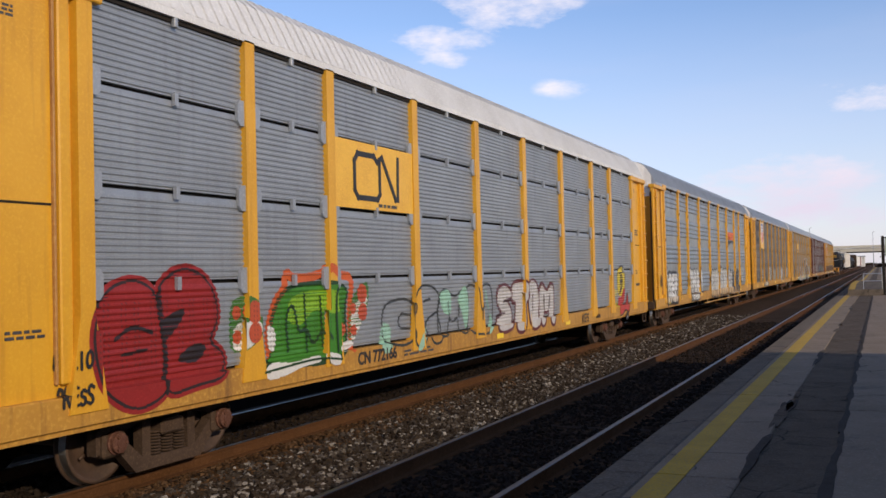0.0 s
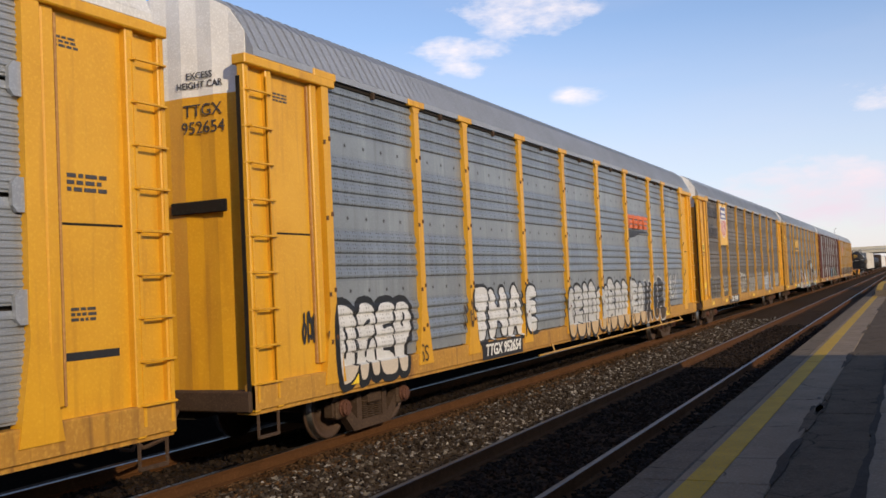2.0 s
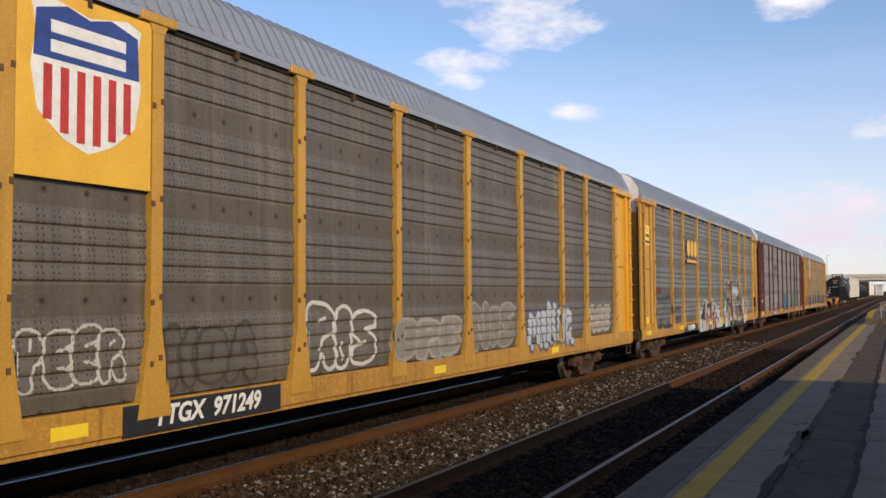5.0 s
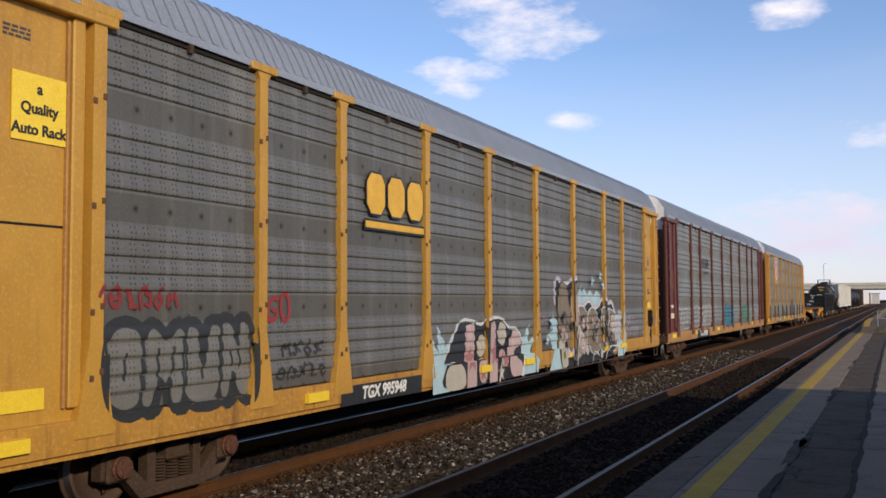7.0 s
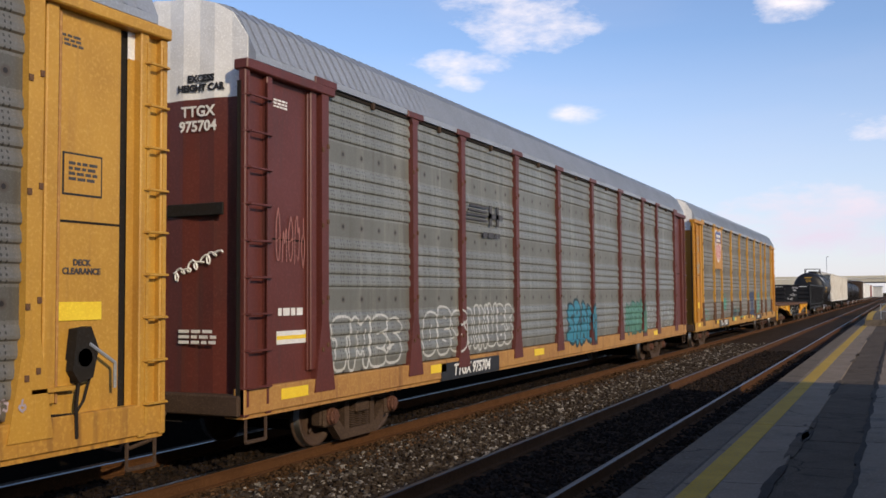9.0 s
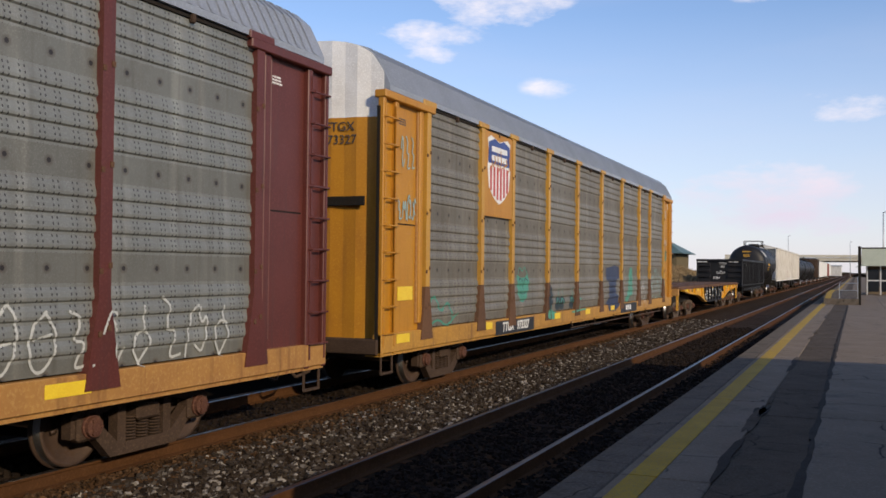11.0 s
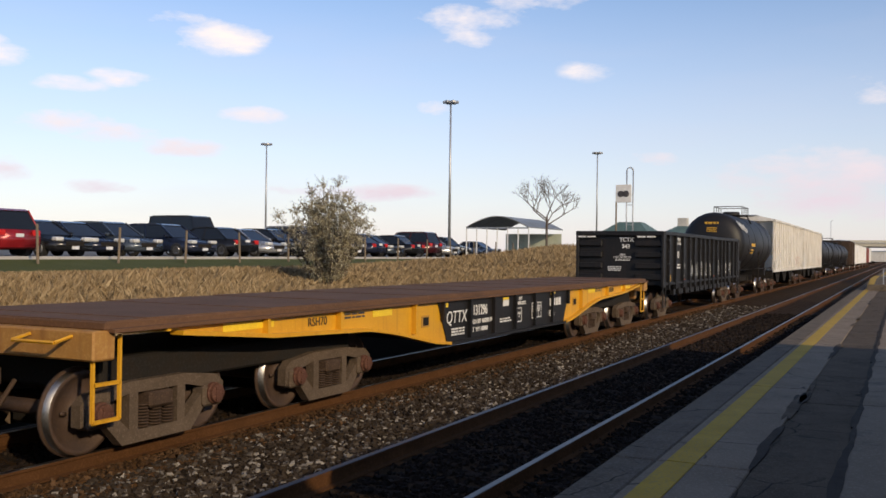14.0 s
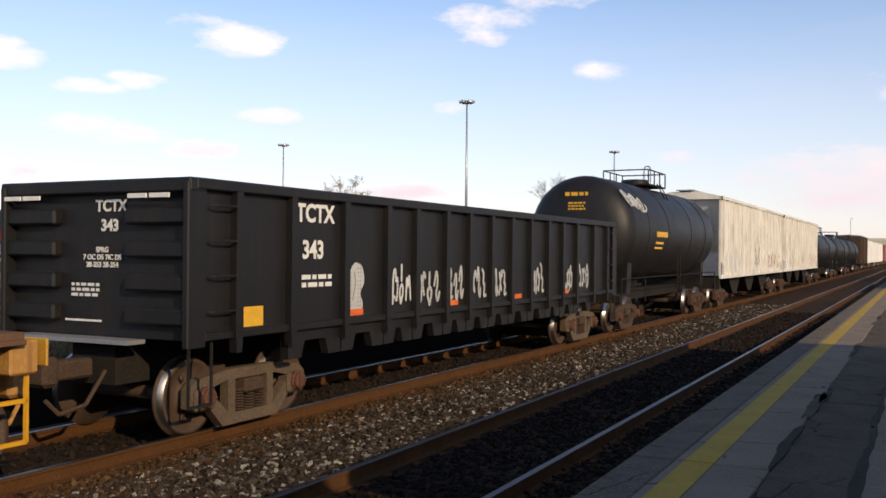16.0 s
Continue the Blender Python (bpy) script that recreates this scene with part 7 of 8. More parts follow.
    painted(c, "green sprayed scrawl under a dark line", [(teal, .05, [(1.95, 1.5), (2.2, 1.72), (2.5, 1.3), (2.8, 1.6), (3.1, 1.2)]), (teal, .04, [(2.0, 1.1), (2.4, 1.25), (2.8, 1.05), (3.3, 1.3)])])
    painted(c, "dark sprayed figure over a green patch", [(teal, 0, [(8.95, .92), (9.05, 1.2), (9.7, 1.14), (9.75, .9)]), (night, 0, [(9.1, 1.1), (9.05, 1.5), (9.2, 1.85), (9.45, 1.78), (9.6, 1.5), (9.55, 1.1)]), (teal, .03, [(9.2, 1.2), (9.35, 1.5), (9.3, 1.7)])])
    for yy in (10.05, 10.45, 11.35):
        painted(c, "small dark sprayed pot with green leaves", [(night, 0, [(yy - .2, 1.12), (yy - .24, 1.42), (yy, 1.5), (yy + .24, 1.4), (yy + .18, 1.12)]), (teal, .035, [(yy - .16, 1.3), (yy, 1.45), (yy + .14, 1.28)]), (teal, .03, [(yy, 1.45), (yy + .03, 1.68)])])
    painted(c, "green sprayed twig on the foot of a post", [(teal, .06, [(11.9, 1.1), (12.0, 1.4), (11.9, 1.62)]), (teal, .05, [(11.98, 1.3), (12.3, 1.38)]), (teal, .05, [(11.2, 1.02), (12.6, 1.06)])])
    painted(c, "large faded navy sprayed letter", [((.028, .040, .085), 0, [(15.22, 1.86), (15.24, 2.24), (15.9, 2.28), (16.3, 2.34), (16.95, 2.26), (16.98, 1.94), (16.55, 1.86), (16.48, 1.45), (16.9, 1.3), (16.8, 1.02), (16.2, .86), (15.4, .88), (15.25, 1.12), (15.6, 1.3), (15.58, 1.82)], 1),
        ((.02, .028, .05), .04, [(15.95, 1.2), (16.0, 1.75)])])
    painted(c, "green sprayed upright figure", [(teal, 0, [(17.85, 1.12), (18.3, 1.5), (18.35, 1.95), (18.62, 2.3), (18.98, 2.26), (18.9, 1.7), (19.0, 1.35), (18.6, 1.3), (18.3, 1.1)]), (night, .025, [(18.5, 1.5), (18.62, 1.95)])])
    painted(c, "white sprayed hand-drawn crown line", [((.6, .6, .57), .035, [(20.12, .80), (20.15, 1.3), (20.28, 1.55), (20.42, 1.5), (20.45, 1.25), (20.5, 1.55), (20.65, 1.75), (20.78, 1.6), (20.72, 1.3), (20.9, 1.6), (21.05, 1.45), (21.05, 1.0), (20.95, .80)]), ((.6, .6, .57), .03, [(20.2, 1.2), (20.35, 1.0), (20.3, .8)]), ((.6, .6, .57), .03, [(20.5, 1.2), (20.62, 1.25), (20.58, 1.1), (20.62, 1.0)]), ((.6, .6, .57), .03, [(20.7, 1.0), (20.85, 1.2), (20.95, 1.0)])])
    pale = (.26, .44, .38)
    painted(c, "pale green sprayed angular outlines", [(pale, .03, q, 1) for q in ([(22.1, 1.15), (22.6, 1.2), (22.55, 1.45), (22.2, 1.5), (22.5, 1.7), (22.05, 1.68), (22.1, 1.86), (22.5, 1.9), (22.62, 2.02), (22.6, 1.75)], [(22.95, 1.12), (22.95, 2.05), (22.85, 2.2), (23.1, 2.12), (23.2, 2.26), (23.3, 2.0), (23.2, 1.6), (23.3, 1.12), (23.0, 1.12)],
        [(23.3, 1.6), (23.6, 2.15), (23.75, 1.9), (24.15, 1.85), (24.45, 2.0)], [(23.5, 1.5), (24.1, 1.12), (24.45, 1.15)], [(23.4, 1.75), (23.75, 1.6), (23.6, 1.5), (23.45, 1.65)], [(24.1, 1.55), (24.3, 1.8), (24.5, 1.55), (24.4, 1.9)])])
    part("mark_board", B(X + .012, X + .018, 17.0, 19.4, .76, 1.06), M_INK, c, "black board with white bar marks")
    bars(c, X + .018, 17.7, .84, 1, .8, .16, M_WLETTER)
    number_panel(c, 5.3, 7.9, "TTGX   973327", .74, 1.04)
    writing("reporting_mark", "TTGX\n973327", .22, pose(.62, .066, 4.45, 90, 0, 4.3), M_GREYTEXT, c, "dark stencilled car number")
    tag_lines(c, .75, 1.35, 3.9, 4.6, (.32, .42, .38), 3, 80, width=.03)
    tag_lines(c, .65, 1.4, 3.0, 3.5, (.32, .42, .38), 4, 81, width=.035)
    part("small_plate", B(X - .07, X - .06, .72, 1.3, 1.62, 1.86), M_REFLECT, c, "small yellow notice plate")
    brake_rod(c, 11.0, 23.6, M_TRUCK)
    reflectors(c, (.55, 4.6, 9.6, 12.6, 15.6), .90, .5, .15)
    graffiti(c, 24.75, 25.4, 2.55, 3.02, (.10, .26, .16), (.2, .2, .12), 2, 78, outline=.02, word="RA", cut=.02)
    tag_lines(c, 24.72, 25.3, 4.3, 4.7, (.6, .52, .46), 3, 79, word="VSD")
    tag_lines(c, 24.72, 25.4, 3.2, 3.45, (.6, .54, .5), 6, 82)


def flat_car(y0=171.3):
    L = 22.72
    X = 1.42
    c = empty("flat_car", pose(TRACK_FAR, y0, 0), "heavy-duty flat car with black centre sill, yellow ends and rusty deck", "railcar")
    bm = bmesh.new()
    box(bm, -X, X, .25, L - .25, 1.36, 1.44, .01)
    part("deck", bm, M_DECK, c, "rust-brown steel deck")
    for i in range(40):
        part("deck_plate", B(-X + .02, X - .02, .3 + i * .548, .3 + i * .548 + .535, 1.44, 1.450 + .003 * (i * 7 % 4)), M_DECK, c)
    a, b = 7.85, 14.87
    part("centre_side", P([(a - .05, 1.34), (b + .05, 1.34), (b - .35, .58), (a + .35, .58)], X - .06, X), M_BLACK, c, "black painted side girder with white lettering")
    part("far_side", P([(a - .05, 1.34), (b + .05, 1.34), (b - .35, .58), (a + .35, .58)], -X, -X + .06), M_BLACK, c)
    part("belly", B(-X + .06, X - .06, a + .4, b - .4, .6, 1.3), M_DARK, c)
    for y in [a + .1 + (b - a - .2) * i / 6 for i in range(7)]:
        part("rib", P([(y - .03, .62 if a + .4 < y < b - .4 else 1.0), (y - .03, 1.33), (y + .03, 1.33), (y + .03, .62 if a + .4 < y < b - .4 else 1.0)], X, X + .07), M_BLACK, c)
    part("flange", B(X - .1, X + .08, a + .38, b - .38, .55, .60), M_BLACK, c)
    part("top_flange", B(X - .05, X + .09, .3, L - .3, 1.33, 1.375, .006), M_DECK, c)
    for s in (0, 1):
        f = (lambda v: v) if s == 0 else (lambda v: L - v)
        pts = [(f(7.8), 1.33), (f(8.2), .60), (f(7.6), .66), (f(6.2), .92), (f(5.4), 1.03), (f(3.0), 1.12), (f(1.3), 1.28), (f(.5), 1.31), (f(.5), 1.34)]
        part("yellow_side", P(pts, X - .10, X - .02), M_YELLOW, c, "bright yellow tapering side sill")
        part("far_yellow_side", P(pts, -X, -X + .08), M_YELLOW, c)
        low = [(f(8.2), .60), (f(7.6), .66), (f(6.2), .92), (f(5.4), 1.03), (f(3.0), 1.12), (f(1.3), 1.28)]
        bm = bmesh.new()
        for (u0, v0), (u1, v1) in zip(low, low[1:]):
            prism(bm, [(u0, v0 - .04), (u1, v1 - .04), (u1, v1 + .01), (u0, v0 + .01)], X - .10, X + .09)
        part("lower_flange", bm, M_YELLOW, c)
        for v in (1.1, 2.9, 4.6, 6.9):
            part("rib", B(X - .02, X + .07, f(v) - .03, f(v) + .03, 1.30 if v < 1.2 else 1.12 if v < 4 else 1.06 if v < 6 else .84, 1.335), M_YELLOW, c)
        part("pocket", B(X - .02, X + .0, f(7.35) - .14, f(7.35) + .14, .92, 1.12, .01), M_YELLOW_OLD, c)
        # thin dark plate painted as the shade inside the pocket
        part("pocket_shade_plate", B(X, X + .004, f(7.35) - .10, f(7.35) + .10, .95, 1.09), M_DARK, c)
        part("decal", B(X - .018, X - .012, f(2.6) - .5, f(2.6) + .5, 1.21, 1.31), M_REFLECT, c, "yellow reflective strip")
        writing("notice", "RSH70", .17, pose(X - .012, f(4.1), 1.21, 90, 0, 90), M_INK, c, "dark stencilled mark")
        bars(c, X - .014, f(5.2) - .4, 1.26, 2, .6, .03, M_GREYTEXT)
        part("decal", B(X - .018, X - .012, f(5.9) - .3, f(5.9) + .3, 1.19, 1.30), M_REFLECT, c)
        part("span_bolster", B(-1.0, 1.0, min(f(.6), f(5.6)), max(f(.6), f(5.6)), .66, 1.0, .03), M_DARK, c)
        for v in (1.35, 4.9):
            truck(c, f(v), 1)
        part("end_sill", B(-X, X, min(f(.1), f(.4)), max(f(.1), f(.4)), 1.05, 1.36, .02), M_YELLOW_RUST, c)
        coupler(c, f(.1), -1 if s == 0 else 1, M_YELLOW_RUST if s else None)
        bm = bmesh.new()
        for dy in (-.18, .18):
            tube(bm, (X - .08, f(.35) + dy, 1.3), (X - .08, f(.35) + dy, .42), .025, 5)
        for z in (.42, .8):
            tube(bm, (X - .08, f(.35) - .18, z), (X - .08, f(.35) + .18, z), .025, 5)
        path_tube(bm, [(X - .3, f(.1), 1.3), (X - .3, f(-.12), 1.25), (X - .9, f(-.12), 1.25), (X - .9, f(.1), 1.3)], .02, 5)
        part("grab_iron", bm, M_YELLOW, c)
        if s:
            bm = bmesh.new()
            box(bm, .50, 1.05, L - .12, L + .10, .78, 1.30, .04)
            box(bm, .62, .95, L + .06, L + .20, .86, 1.12, .04)
            tube(bm, (1.1, L + .05, 1.2), (.3, L + .35, .70), .03, 6)
            part("draft_gear", bm, M_YELLOW_RUST, c, "rusty yellow coupling gear")
            part("end_plate", B(.2, X - .02, L + .0, L + .03, 1.10, 1.36, .01), M_YELLOW_OLD, c)
    xs = X + .003
    writing("reporting_mark", "QTTX", .32, pose(xs, 8.56, 1.02, 90, 0, 90), M_WLETTER, c, "white stencilled reporting mark", shear=.15)
    writing("reporting_mark", "131296", .27, pose(xs, 9.62, 1.10, 90, 0, 90), M_WLETTER, c, "white stencilled car number", bold=.005, stretch=.85)
    writing("notice", "LD LMT 468200 FM", .115, pose(xs, 9.75, .89, 90, 0, 90), M_WLETTER, c, bold=.003)
    writing("notice", "LT  WT 160800", .115, pose(xs, 9.60, .74, 90, 0, 90), M_WLETTER, c, bold=.003)
    bars(c, xs, 8.35, .80, 3, .55, .03, M_WLETTER)
    bars(c, xs, 10.6, .85, 2, .6, .03, M_WLETTER)
    writing("notice", "70 FT\nLOADING DECK", .095, pose(xs, 11.72, 1.19, 90, 0, 90), M_WLETTER, c, "small white stencilled lines", bold=.002, stretch=.85)
    part("reflector", B(xs, xs + .005, 10.75, 11.05, 1.12, 1.24), M_WLETTER, c)
    part("reflector", B(xs, xs + .005, 10.75, 11.05, 1.245, 1.30), M_REFLECT, c)
    part("reflector", B(xs, xs + .005, 7.95, 8.2, 1.22, 1.30), M_REFLECT, c)
    part("reflector", B(xs, xs + .005, 13.6, 13.9, 1.27, 1.32), M_REFLECT, c)
    for y0b, y1b, z0b, z1b in ((11.5, 11.78, .75, 1.05), (12.38, 12.98, .78, 1.12)):
        bm = bmesh.new()
        for q in ((y0b, y1b, z0b, z0b + .02), (y0b, y1b, z1b - .02, z1b), (y0b, y0b + .02, z0b, z1b), (y1b - .02, y1b, z0b, z1b)) + (((y0b + .2, y0b + .22, z0b, z1b), (y0b + .4, y0b + .42, z0b, z1b)) if y1b > 12 else ()):
            box(bm, xs, xs + .004, *q)
        part("stencil_box", bm, M_WLETTER, c)
        if y1b > 12:
            bars(c, xs, y0b + .05, z1b - .1, 3, (y1b - y0b) * .82, .03, M_WLETTER)
        else:
            writing("notice", "PLATE\nC", .062, pose(xs, (y0b + y1b) / 2, .90, 90, 0, 90), M_WLETTER, c, bold=.003)
    bars(c, xs, 13.55, 1.0, 1, .75, .17, M_WLETTER, label="white bar emblem")
    bars(c, xs, 13.5, .88, 4, .36, .022, M_WLETTER)
    TRAIN.append((c, y0))


FLAT = lambda xx: ((lambda y, z: xx), [])


def gondola(y0=195.75):
    L, X = 16.0, 1.52
    c = empty("gondola_car", pose(TRACK_FAR, y0, 0), "black ribbed steel gondola car with white lettering", "railcar")
    part("side", B(X - .10, X - .07, .3, L - .3, 1.2, 2.9), M_BLACK, c)
    part("far_side", B(-X, -X + .04, .3, L - .3, 1.2, 2.9), M_BLACK, c)
    part("floor", B(-X + .04, X - .1, .3, L - .3, 1.15, 1.22), M_DARK, c)
    part("top_chord", B(X - .12, X + .03, .12, L - .12, 2.87, 3.0, .015), M_BLACK, c)
    part("far_top_chord", B(-X - .03, -X + .12, .12, L - .12, 2.87, 3.0, .015), M_BLACK, c)
    part("side_sill", B(X - .10, X + .0, .3, L - .3, 1.17, 1.26, .01), M_BLACK, c)
    ribs = [.85, 1.92, 3.15, 4.3, 5.2, 6.25, 7.15, 8.1, 9.05, 10.05, 11.05, 11.95, 12.9, 14.15, 15.2]
    for y in ribs:
        part("rib", P([(y - .05, 1.0), (y - .07, 1.25), (y - .06, 2.88), (y + .06, 2.88), (y + .07, 1.25), (y + .05, 1.0)], X - .08, X + .03), M_BLACK, c)
    # scalloped tub below the sill
    for a, b in zip(ribs[1:-2], ribs[2:-1]):
        part("tub", P([(a, 1.2), (b, 1.2), (b - .02, .80), (b - .3, .80), (b - .38, 1.02), (a + .38, 1.02), (a + .3, .80), (a + .02, .80)], X - .2, X - .08), M_BLACK, c)
    part("centre_sill", B(-.35, .35, .1, L - .1, .62, 1.15), M_DARK, c)
    for s in (0, 1):
        f = (lambda v: v) if s == 0 else (lambda v: L - v)
        ya, yb = sorted((f(.16), f(.3)))
        part("end_wall", B(-X, X - .04, ya, yb, 1.18, 2.9), M_BLACK, c)
        part("end_chord", B(-X - .03, X + .02, sorted((f(.02), f(.3)))[0], sorted((f(.02), f(.3)))[1], 2.84, 3.0, .02), M_BLACK, c)
        for z in (1.34, 1.72, 2.1, 2.48):
            for xa, xb in ((-X + .04, -.62), (.52, X - .06)):
                part("end_rib", B(xa, xb, min(f(.04), f(.2)), max(f(.04), f(.2)), z, z + .2, .03), M_BLACK, c)
        part("corner_post", B(X - .08, X + .01, *sorted((f(.0), f(.3))), 1.1, 2.95, .015), M_BLACK, c)
        part("far_corner_post", B(-X - .01, -X + .08, *sorted((f(.0), f(.3))), 1.1, 2.95, .015), M_BLACK, c)
        part("walkway", B(-1.1, .75, *sorted((f(-.12), f(.16))), 1.12, 1.17), M_POLE, c, "grey metal end walkway")
        bm = bmesh.new()
        for dy in (.05, .42):
            tube(bm, (X - .02, f(dy), 1.15), (X - .02, f(dy), .45), .02, 5)
        tube(bm, (X - .02, f(.05), .45), (X - .02, f(.42), .45), .022, 5)
        part("step", bm, M_BLACK, c)
        for z in (1.5, 1.9, 2.3, 2.7):
            part("grab_iron", path_tube(bmesh.new(), [(X, f(.35), z), (X + .07, f(.4), z), (X + .07, f(.75), z), (X, f(.8), z)], .014, 5), M_BLACK, c)
        coupler(c, f(0), -1 if s == 0 else 1)
        truck(c, f(1.62), 1)
    x = X - .067
    y = .14
    writing("reporting_mark", "TCTX", .19, pose(.22, y, 2.70, 90, 0, 0), M_WLETTER, c, "white stencilled mark on the end", bold=.006)
    writing("reporting_mark", "343", .19, pose(.20, y, 2.47, 90, 0, 0), M_WLETTER, c, "white stencilled number on the end", bold=.006)
    writing("notice", "SPRG\n7 OC D5 7IC D5\n28-353 28-354", .088, pose(.08, y, 2.10, 90, 0, 0), M_WLETTER, c, "small white stencilled lines", bold=.002)
    bars(c, -.42, y, 1.76, 3, .46, .036, M_WLETTER, "end")
    part("placard", B(-.52, .08, y - .004, y, 1.34, 1.365), M_WLETTER, c)
    for xx in (.62, -1.45):
        part("placard", B(xx, xx + .28, -.004, .02, 2.78, 2.83), M_WLETTER, c)
        part("placard", B(xx + .33, xx + .62, -.004, .02, 2.78, 2.83), M_WLETTER, c)
    writing("reporting_mark", "TCTX", .33, pose(x + .004, 2.5, 2.68, 90, 0, 90), M_WLETTER, c, "white stencilled reporting mark", bold=.01)
    writing("reporting_mark", "343", .33, pose(x + .004, 2.45, 2.2, 90, 0, 90), M_WLETTER, c, "white stencilled car number", bold=.01)
    bars(c, x, 2.2, 1.82, 2, .75, .06, M_WLETTER)
    painted(c, "pale sprayed blotch", [((.5, .5, .48), 0, [(3.3, 1.36), (3.38, 1.6), (3.3, 1.85), (3.45, 2.05), (3.68, 2.0), (3.75, 1.75), (3.6, 1.6), (3.72, 1.42), (3.6, 1.3)]), ((.25, .25, .24), .03, [(3.42, 1.5), (3.5, 1.75), (3.46, 1.9)])], FLAT(x))
    tag_lines(c, 4.5, 5.1, 1.4, 2.05, (.6, .6, .58), 3, 92, width=.05, surf=FLAT(x))
    for k, (a, b) in enumerate(((5.35, 6.1), (6.4, 7.0), (7.3, 7.95), (8.3, 8.9), (10.2, 10.9), (12.1, 12.7), (13.1, 13.9))):
        tag_lines(c, a, b, 1.35, 2.0, (.45, .45, .43), 3, 93 + k, width=.065, surf=FLAT(x))
    for yy in (.95, 3.3, 6.4, 9.3, 12.1):
        part("reflector", B(x + .0, x + .006, yy, yy + (.45 if yy < 1 else .4), 1.28, 1.28 + (.24 if yy < 1 else .09)), M_ORANGE if yy > 1 else M_YLETTER, c, "faded orange reflective strip")
    TRAIN.append((c, y0))


def tank_car(y0, L, r, zc, material, near, group="far tank cars of the train"):
    c = empty("tank_car", pose(TRACK_FAR, y0, 0), "black cylindrical tank car with a railed top platform", "railcar", group)
    prof = [(.55, .01), (.56, .35), (.62, r * .62), (.78, r * .86), (1.0, r * .97), (1.25, r)]
    prof = prof + [(L - u, v) for u, v in prof[::-1]]
    part("tank", lathe(bmesh.new(), prof, "y", 40, (0, 0, zc)), material, c, smooth=True)
    for u in (2.6, L / 2 - 1.6, L / 2 + 1.6, L - 2.6):
        part("band", lathe(bmesh.new(), [(u - .04, r), (u - .04, r + .012), (u + .04, r + .012), (u + .04, r)], "y", 40, (0, 0, zc)), material, c)
    part("sill", B(-.3, .3, 0, L, .74, 1.05), M_DARK, c)
    for u in (1.6, L - 1.6):
        part("saddle", P([(-1.2, 1.05), (-1.25, zc - .7), (1.25, zc - .7), (1.2, 1.05)], u - .2, u + .2, "y"), M_BLACK, c)
    m = L / 2
    part("dome", lathe(bmesh.new(), [(zc + r - .1, .46), (zc + r + .22, .46), (zc + r + .25, .40)], "z", 18, (0, m, 0)), material, c)
    part("top_platform", B(-.75, .75, m - 1.1, m + 1.1, zc + r + .0, zc + r + .05), M_DARK, c)
    bm = bmesh.new()
    for xx in (-.75, .75):
        for yy in (m - 1.1, m - .35, m + .35, m + 1.1):
            tube(bm, (xx, yy, zc + r), (xx, yy, zc + r + .5), .022, 5)
        tube(bm, (xx, m - 1.1, zc + r + .5), (xx, m + 1.1, zc + r + .5), .022, 5)
    for yy in (m - 1.1, m + 1.1):
        tube(bm, (-.75, yy, zc + r + .5), (.75, yy, zc + r + .5), .022, 5)
    part("railing", bm, M_DARK, c)
    bm = bmesh.new()
    for yy in (m - .2, m + .2):
        path_tube(bm, [(1.5, yy, .7), (1.5, yy, zc + .3), (.8, yy, zc + r + .1)], .02, 5)
    for i in range(7):
        tube(bm, (1.5, m - .2, .8 + .32 * i), (1.5, m + .2, .8 + .32 * i), .014, 5)
    part("ladder", bm, M_DARK, c)
    bm = bmesh.new()
    for s in (-1, 1):
        tube(bm, (s * 1.42, .2, 1.5), (s * 1.42, L - .2, 1.5), .02, 5)
        for yy in (.2, 2.6, L - 2.6, L - .2):
            tube(bm, (s * 1.42, yy, 1.5), (s * 1.42, yy, .8), .02, 5)
    for yy in (.1, L - .1):
        box(bm, -1.42, 1.42, yy - .08, yy + .08, .85, 1.05)
    part("handrail", bm, M_DARK, c)
    for u in (1.75, L - 1.75):
        truck(c, u)
    coupler(c, 0, -1)
    coupler(c, L, 1)
    if near:
        bars(c, -.35, .60, zc + .95, 1, .75, .1, M_YLETTER, "end", "small golden stencilled mark")
        bars(c, -.25, .58, zc + .72, 3, .5, .05, M_YLETTER, "end", "small golden stencilled print")
        # wrapped scrawl on the shell and end
        bm, rng = bmesh.new(), random.Random(5)
        pts = []
        for i in range(60):
            a = i * .55
            pts.append((.95 + i * .026 + .20 * math.cos(a), .62 - .003 * i + .13 * math.sin(a) * (1 + .4 * math.sin(i * .3))))
        for (u0, a0), (u1, a1) in zip(pts, pts[1:]):
            p0, p1 = [(math.cos(a) * (r + .012), u, zc + math.sin(a) * (r + .012)) for u, a in ((u0, a0), (u1, a1))]
            tube(bm, p0, p1, .022, 4)
        part("graffiti", bm, spray((.62, .62, .6)), c, "white looping sprayed scrawl")
        bm = bmesh.new()
        for k, (a, w, h) in enumerate(((-.05, 1.2, .16), (-.22, .8, .07), (-.32, .9, .06))):
            u = 3.4
            while u < 3.4 + w:
                p = Vector((math.cos(a) * (r + .006), u, zc + math.sin(a) * (r + .006)))
                box(bm, p.x - .01, p.x + .01, u, u + .09, p.z - h / 2, p.z + h / 2)
                u += .13
        part("print", bm, M_YLETTER, c, "golden stencilled print")
    TRAIN.append((c, y0))


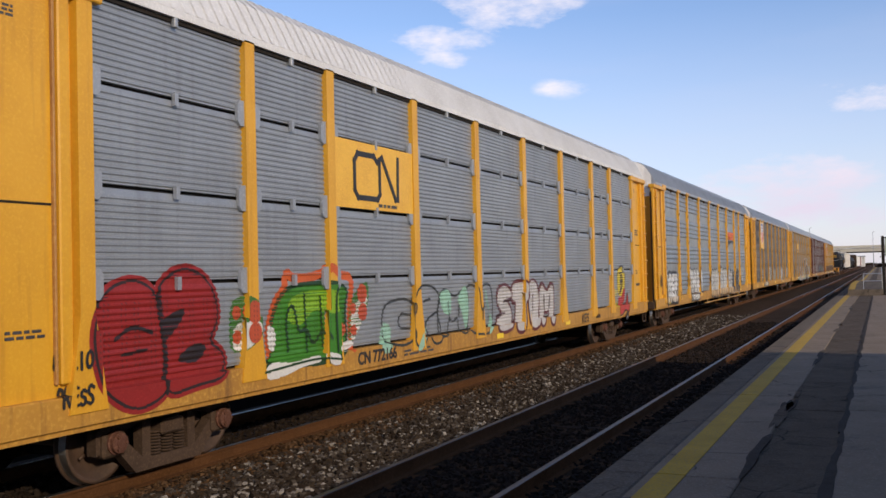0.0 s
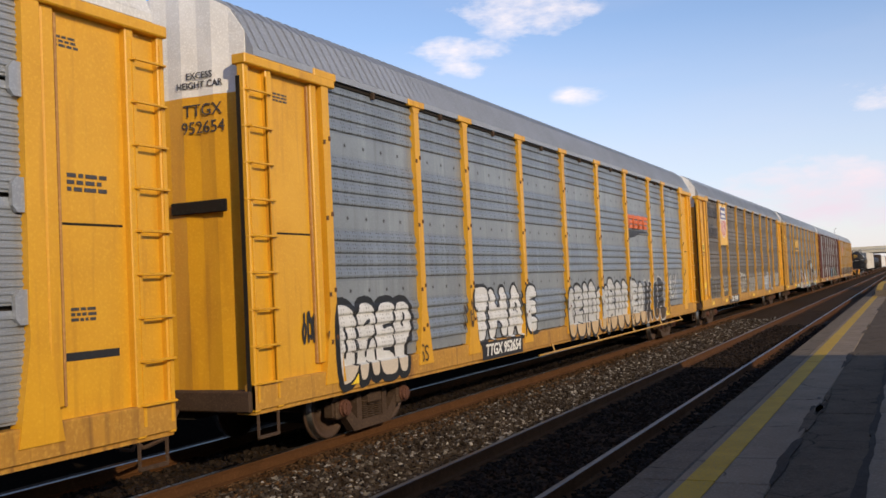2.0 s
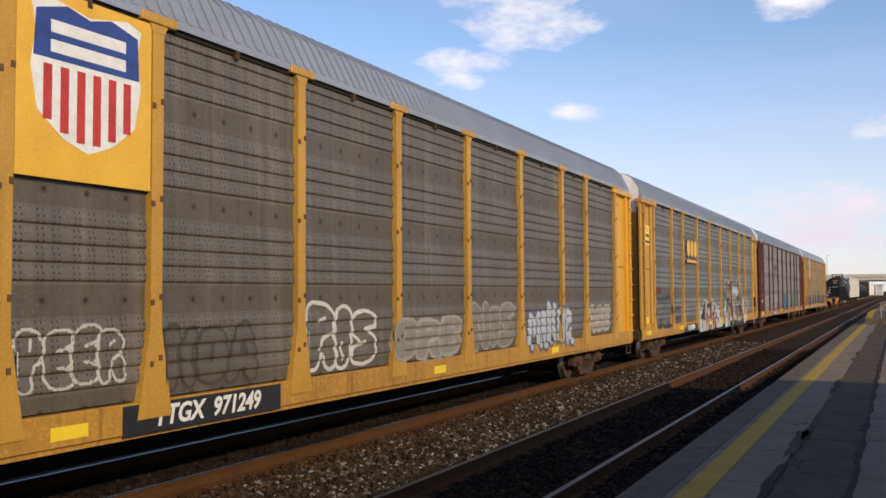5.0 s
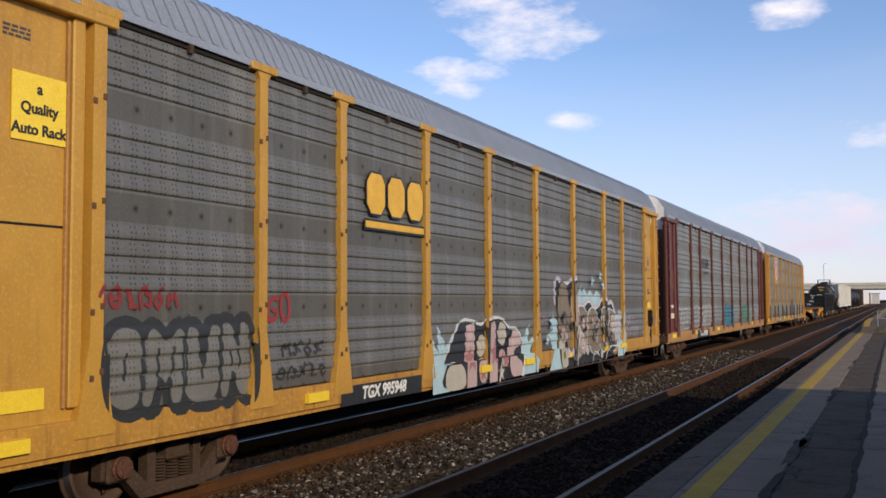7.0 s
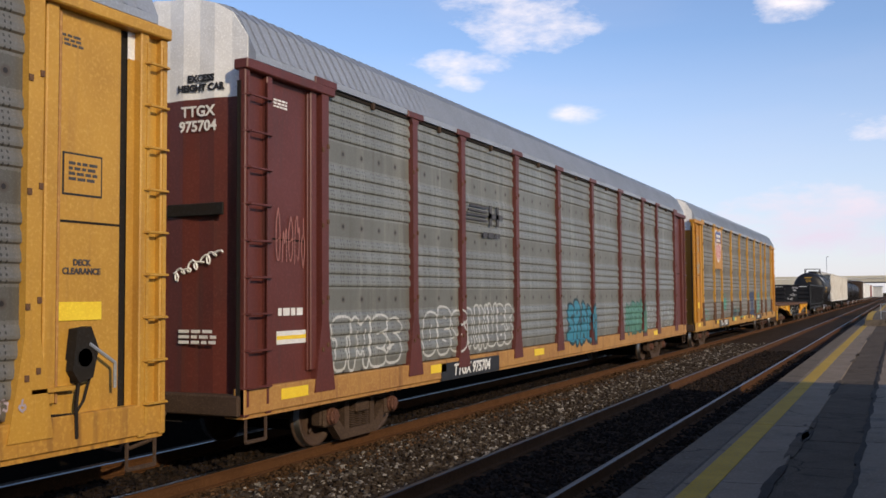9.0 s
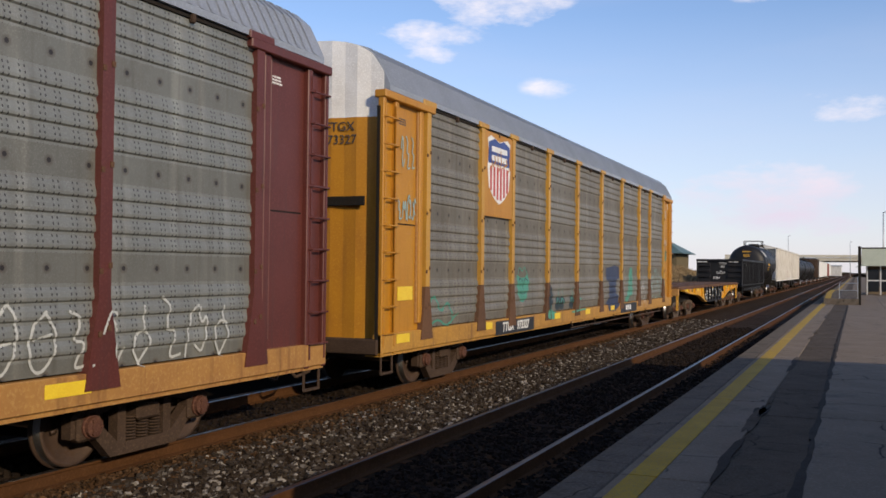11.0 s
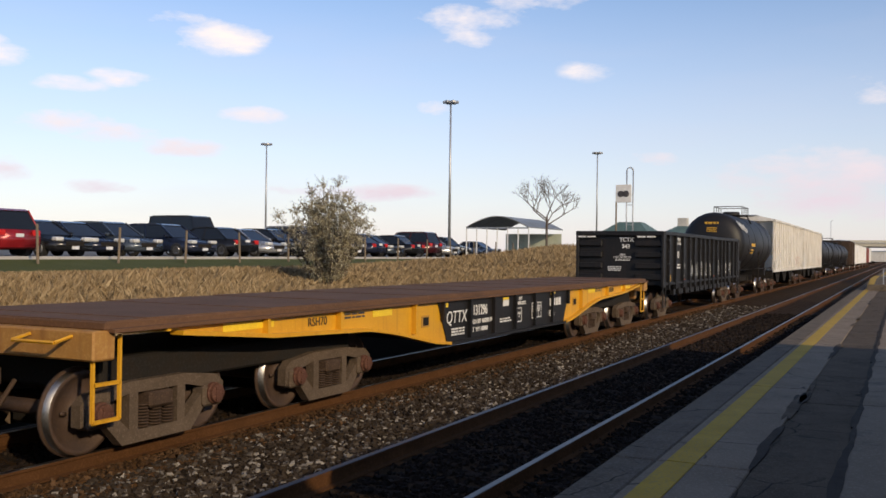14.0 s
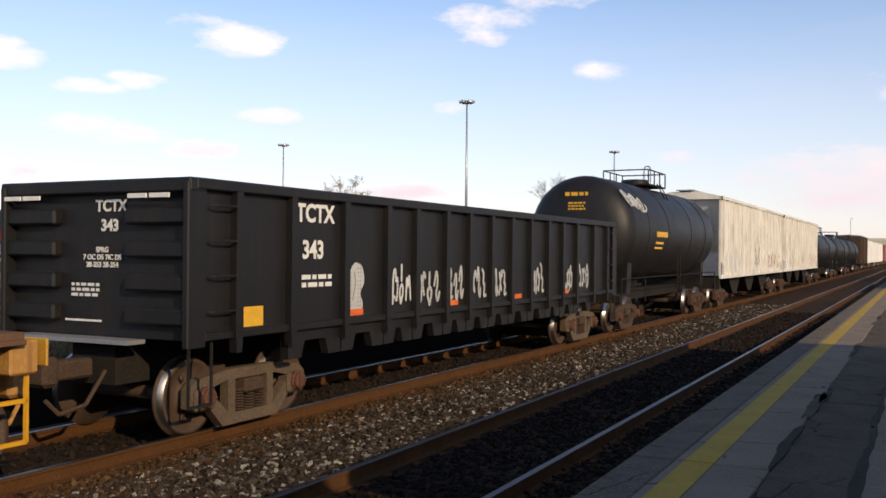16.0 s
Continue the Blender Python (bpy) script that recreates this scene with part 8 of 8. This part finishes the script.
def hopper(y0, L, group="covered hoppers of the train"):
    c = empty("covered_hopper", pose(TRACK_FAR, y0, 0), "off-white covered hopper car with ribbed sides", "railcar", group)
    X = 1.5
    part("side", P([(1.0, 1.28), (L - 1.0, 1.28), (L - .35, 1.9), (L - .35, 4.45), (.35, 4.45), (.35, 1.9)], X - .10, X - .05), M_CREAM, c)
    part("body", P([(1.2, 1.3), (L - 1.2, 1.3), (L - 2.4, 4.4), (2.4, 4.4)], -X + .05, X - .1), M_CREAM, c)
    part("far_side", B(-X, -X + .05, .35, L - .35, 1.28, 4.45), M_CREAM, c)
    part("roof", P([(X, 4.42), (X, 4.52), (.6, 4.74), (-.6, 4.74), (-X, 4.52), (-X, 4.42)], .2, L - .2, "y"), M_CREAM, c)
    part("running_board", B(-.35, .35, .1, L - .1, 4.78, 4.82), M_POLE, c)
    part("top_chord", B(X - .08, X + .02, .2, L - .2, 4.40, 4.54, .015), M_CREAM, c)
    part("side_sill", B(X - .12, X, .1, L - .1, 1.2, 1.36, .015), M_CREAM, c)
    for i in range(17):
        y = .5 + (L - 1.0) * i / 16
        part("rib", B(X - .06, X + .02, y - .035, y + .035, 1.3, 4.42), M_CREAM, c)
    for i in range(3):
        a = L * (.2 + .22 * i)
        part("chute", P([(a, 1.25), (a + L * .17, 1.25), (a + L * .11, .45), (a + L * .06, .45)], -1.1, 1.1), M_DARK, c)
    for s in (0, 1):
        f = (lambda v: v) if s == 0 else (lambda v: L - v)
        part("end_slope", P([(f(.4), 4.4), (f(.5), 4.4), (f(2.3), 1.3), (f(2.1), 1.3)], -X + .1, X - .1), M_CREAM, c)
        part("end_frame", B(-X + .1, X - .1, *sorted((f(.05), f(.25))), .8, 1.25), M_DARK, c)
        for xx in (-X + .1, X - .16):
            part("end_post", B(xx, xx + .08, *sorted((f(.25), f(.33))), 1.2, 4.45), M_CREAM, c)
        truck(c, f(1.9))
        coupler(c, f(0), -1 if s == 0 else 1)
    tag_lines(c, L * .45, L * .55, 1.6, 2.8, (.05, .05, .05), 3, int(y0), width=.06, surf=FLAT(X - .045))
    tag_lines(c, L * .7, L * .95, 1.5, 2.4, (.35, .06, .06), 5, int(y0) + 1, width=.06, surf=FLAT(X - .045))
    tag_lines(c, L * .06, L * .25, 1.4, 2.6, (.75, .75, .72), 5, int(y0) + 2, width=.09, surf=FLAT(X - .045))
    TRAIN.append((c, y0))


def box_car(y0, L, material, h, label):
    c = empty("box_car", pose(TRACK_FAR, y0, 0), label, "railcar", "far box cars of the train")
    X = 1.5
    part("body", B(-X + .04, X - .04, .3, L - .3, 1.05, h - .15, .02), material, c)
    part("roof", P([(X, h - .2), (X, h - .12), (0, h), (-X, h - .12), (-X, h - .2)], .2, L - .2, "y"), M_ROOF_GREY, c)
    for i in range(12):
        y = .4 + (L - .8) * i / 11
        part("rib", B(X - .05, X + .01, y - .04, y + .04, 1.05, h - .2), material, c)
    part("door", B(X - .02, X + .04, L / 2 - 1.5, L / 2 + 1.5, 1.1, h - .4, .02), material, c)
    part("sill", B(-.4, .4, 0, L, .7, 1.05), M_DARK, c)
    for u in (1.9, L - 1.9):
        truck(c, u)
    TRAIN.append((c, y0))


# ---- build ----
ground()
ballast()
platform()
patches()
raised_stop()
station_canopy()
bridge()
poles()
station_sign()
shelters()
bare_tree(-24.0, 66.4, 1.6, 8.0, 3)
bush(-18.2, 27.8, .80, 4.6, 3.9, 8)
bank_grass()
fence()
car_park()
train_autoracks()
flat_car()
gondola()
tank_car(212.4, 13.0, 1.56, 2.86, M_BLACK, True, "black tank car of the train")
hopper(226.2, 18.4)
hopper(245.2, 19.4)
for k in range(3):
    tank_car(266.2 + 17.6 * k, 16.6, 1.42, 2.65, M_BLACK, False)
box_car(320, 17, M_TRUCK, 4.9, "dark brown box car far down the train")
for k in range(3):
    box_car(338.5 + 19 * k, 18, M_WHITE, 4.6, "white box car far down the train")
box_car(396.5, 17, M_REDCAR, 4.6, "oxide red box car far down the train")
box_car(414.5, 18, M_WHITE, 4.6, "white box car far down the train")
tracks()


def run(t):
    """How far the train has rolled towards the camera."""
    return 11.805 * t - .0035 * t * t


def motions():
    times = [i * .5 for i in range(33)]
    for c, y0 in TRAIN:
        walk(c, [(t, pose(TRACK_FAR, y0 - run(t), 0)) for t in times])
    for w, u in SPIN:
        walk(w, [(i / 30, pose(0, u, WHEEL_R, math.degrees(run(i / 30) / WHEEL_R), 0, 0)) for i in range(481)])


motions()
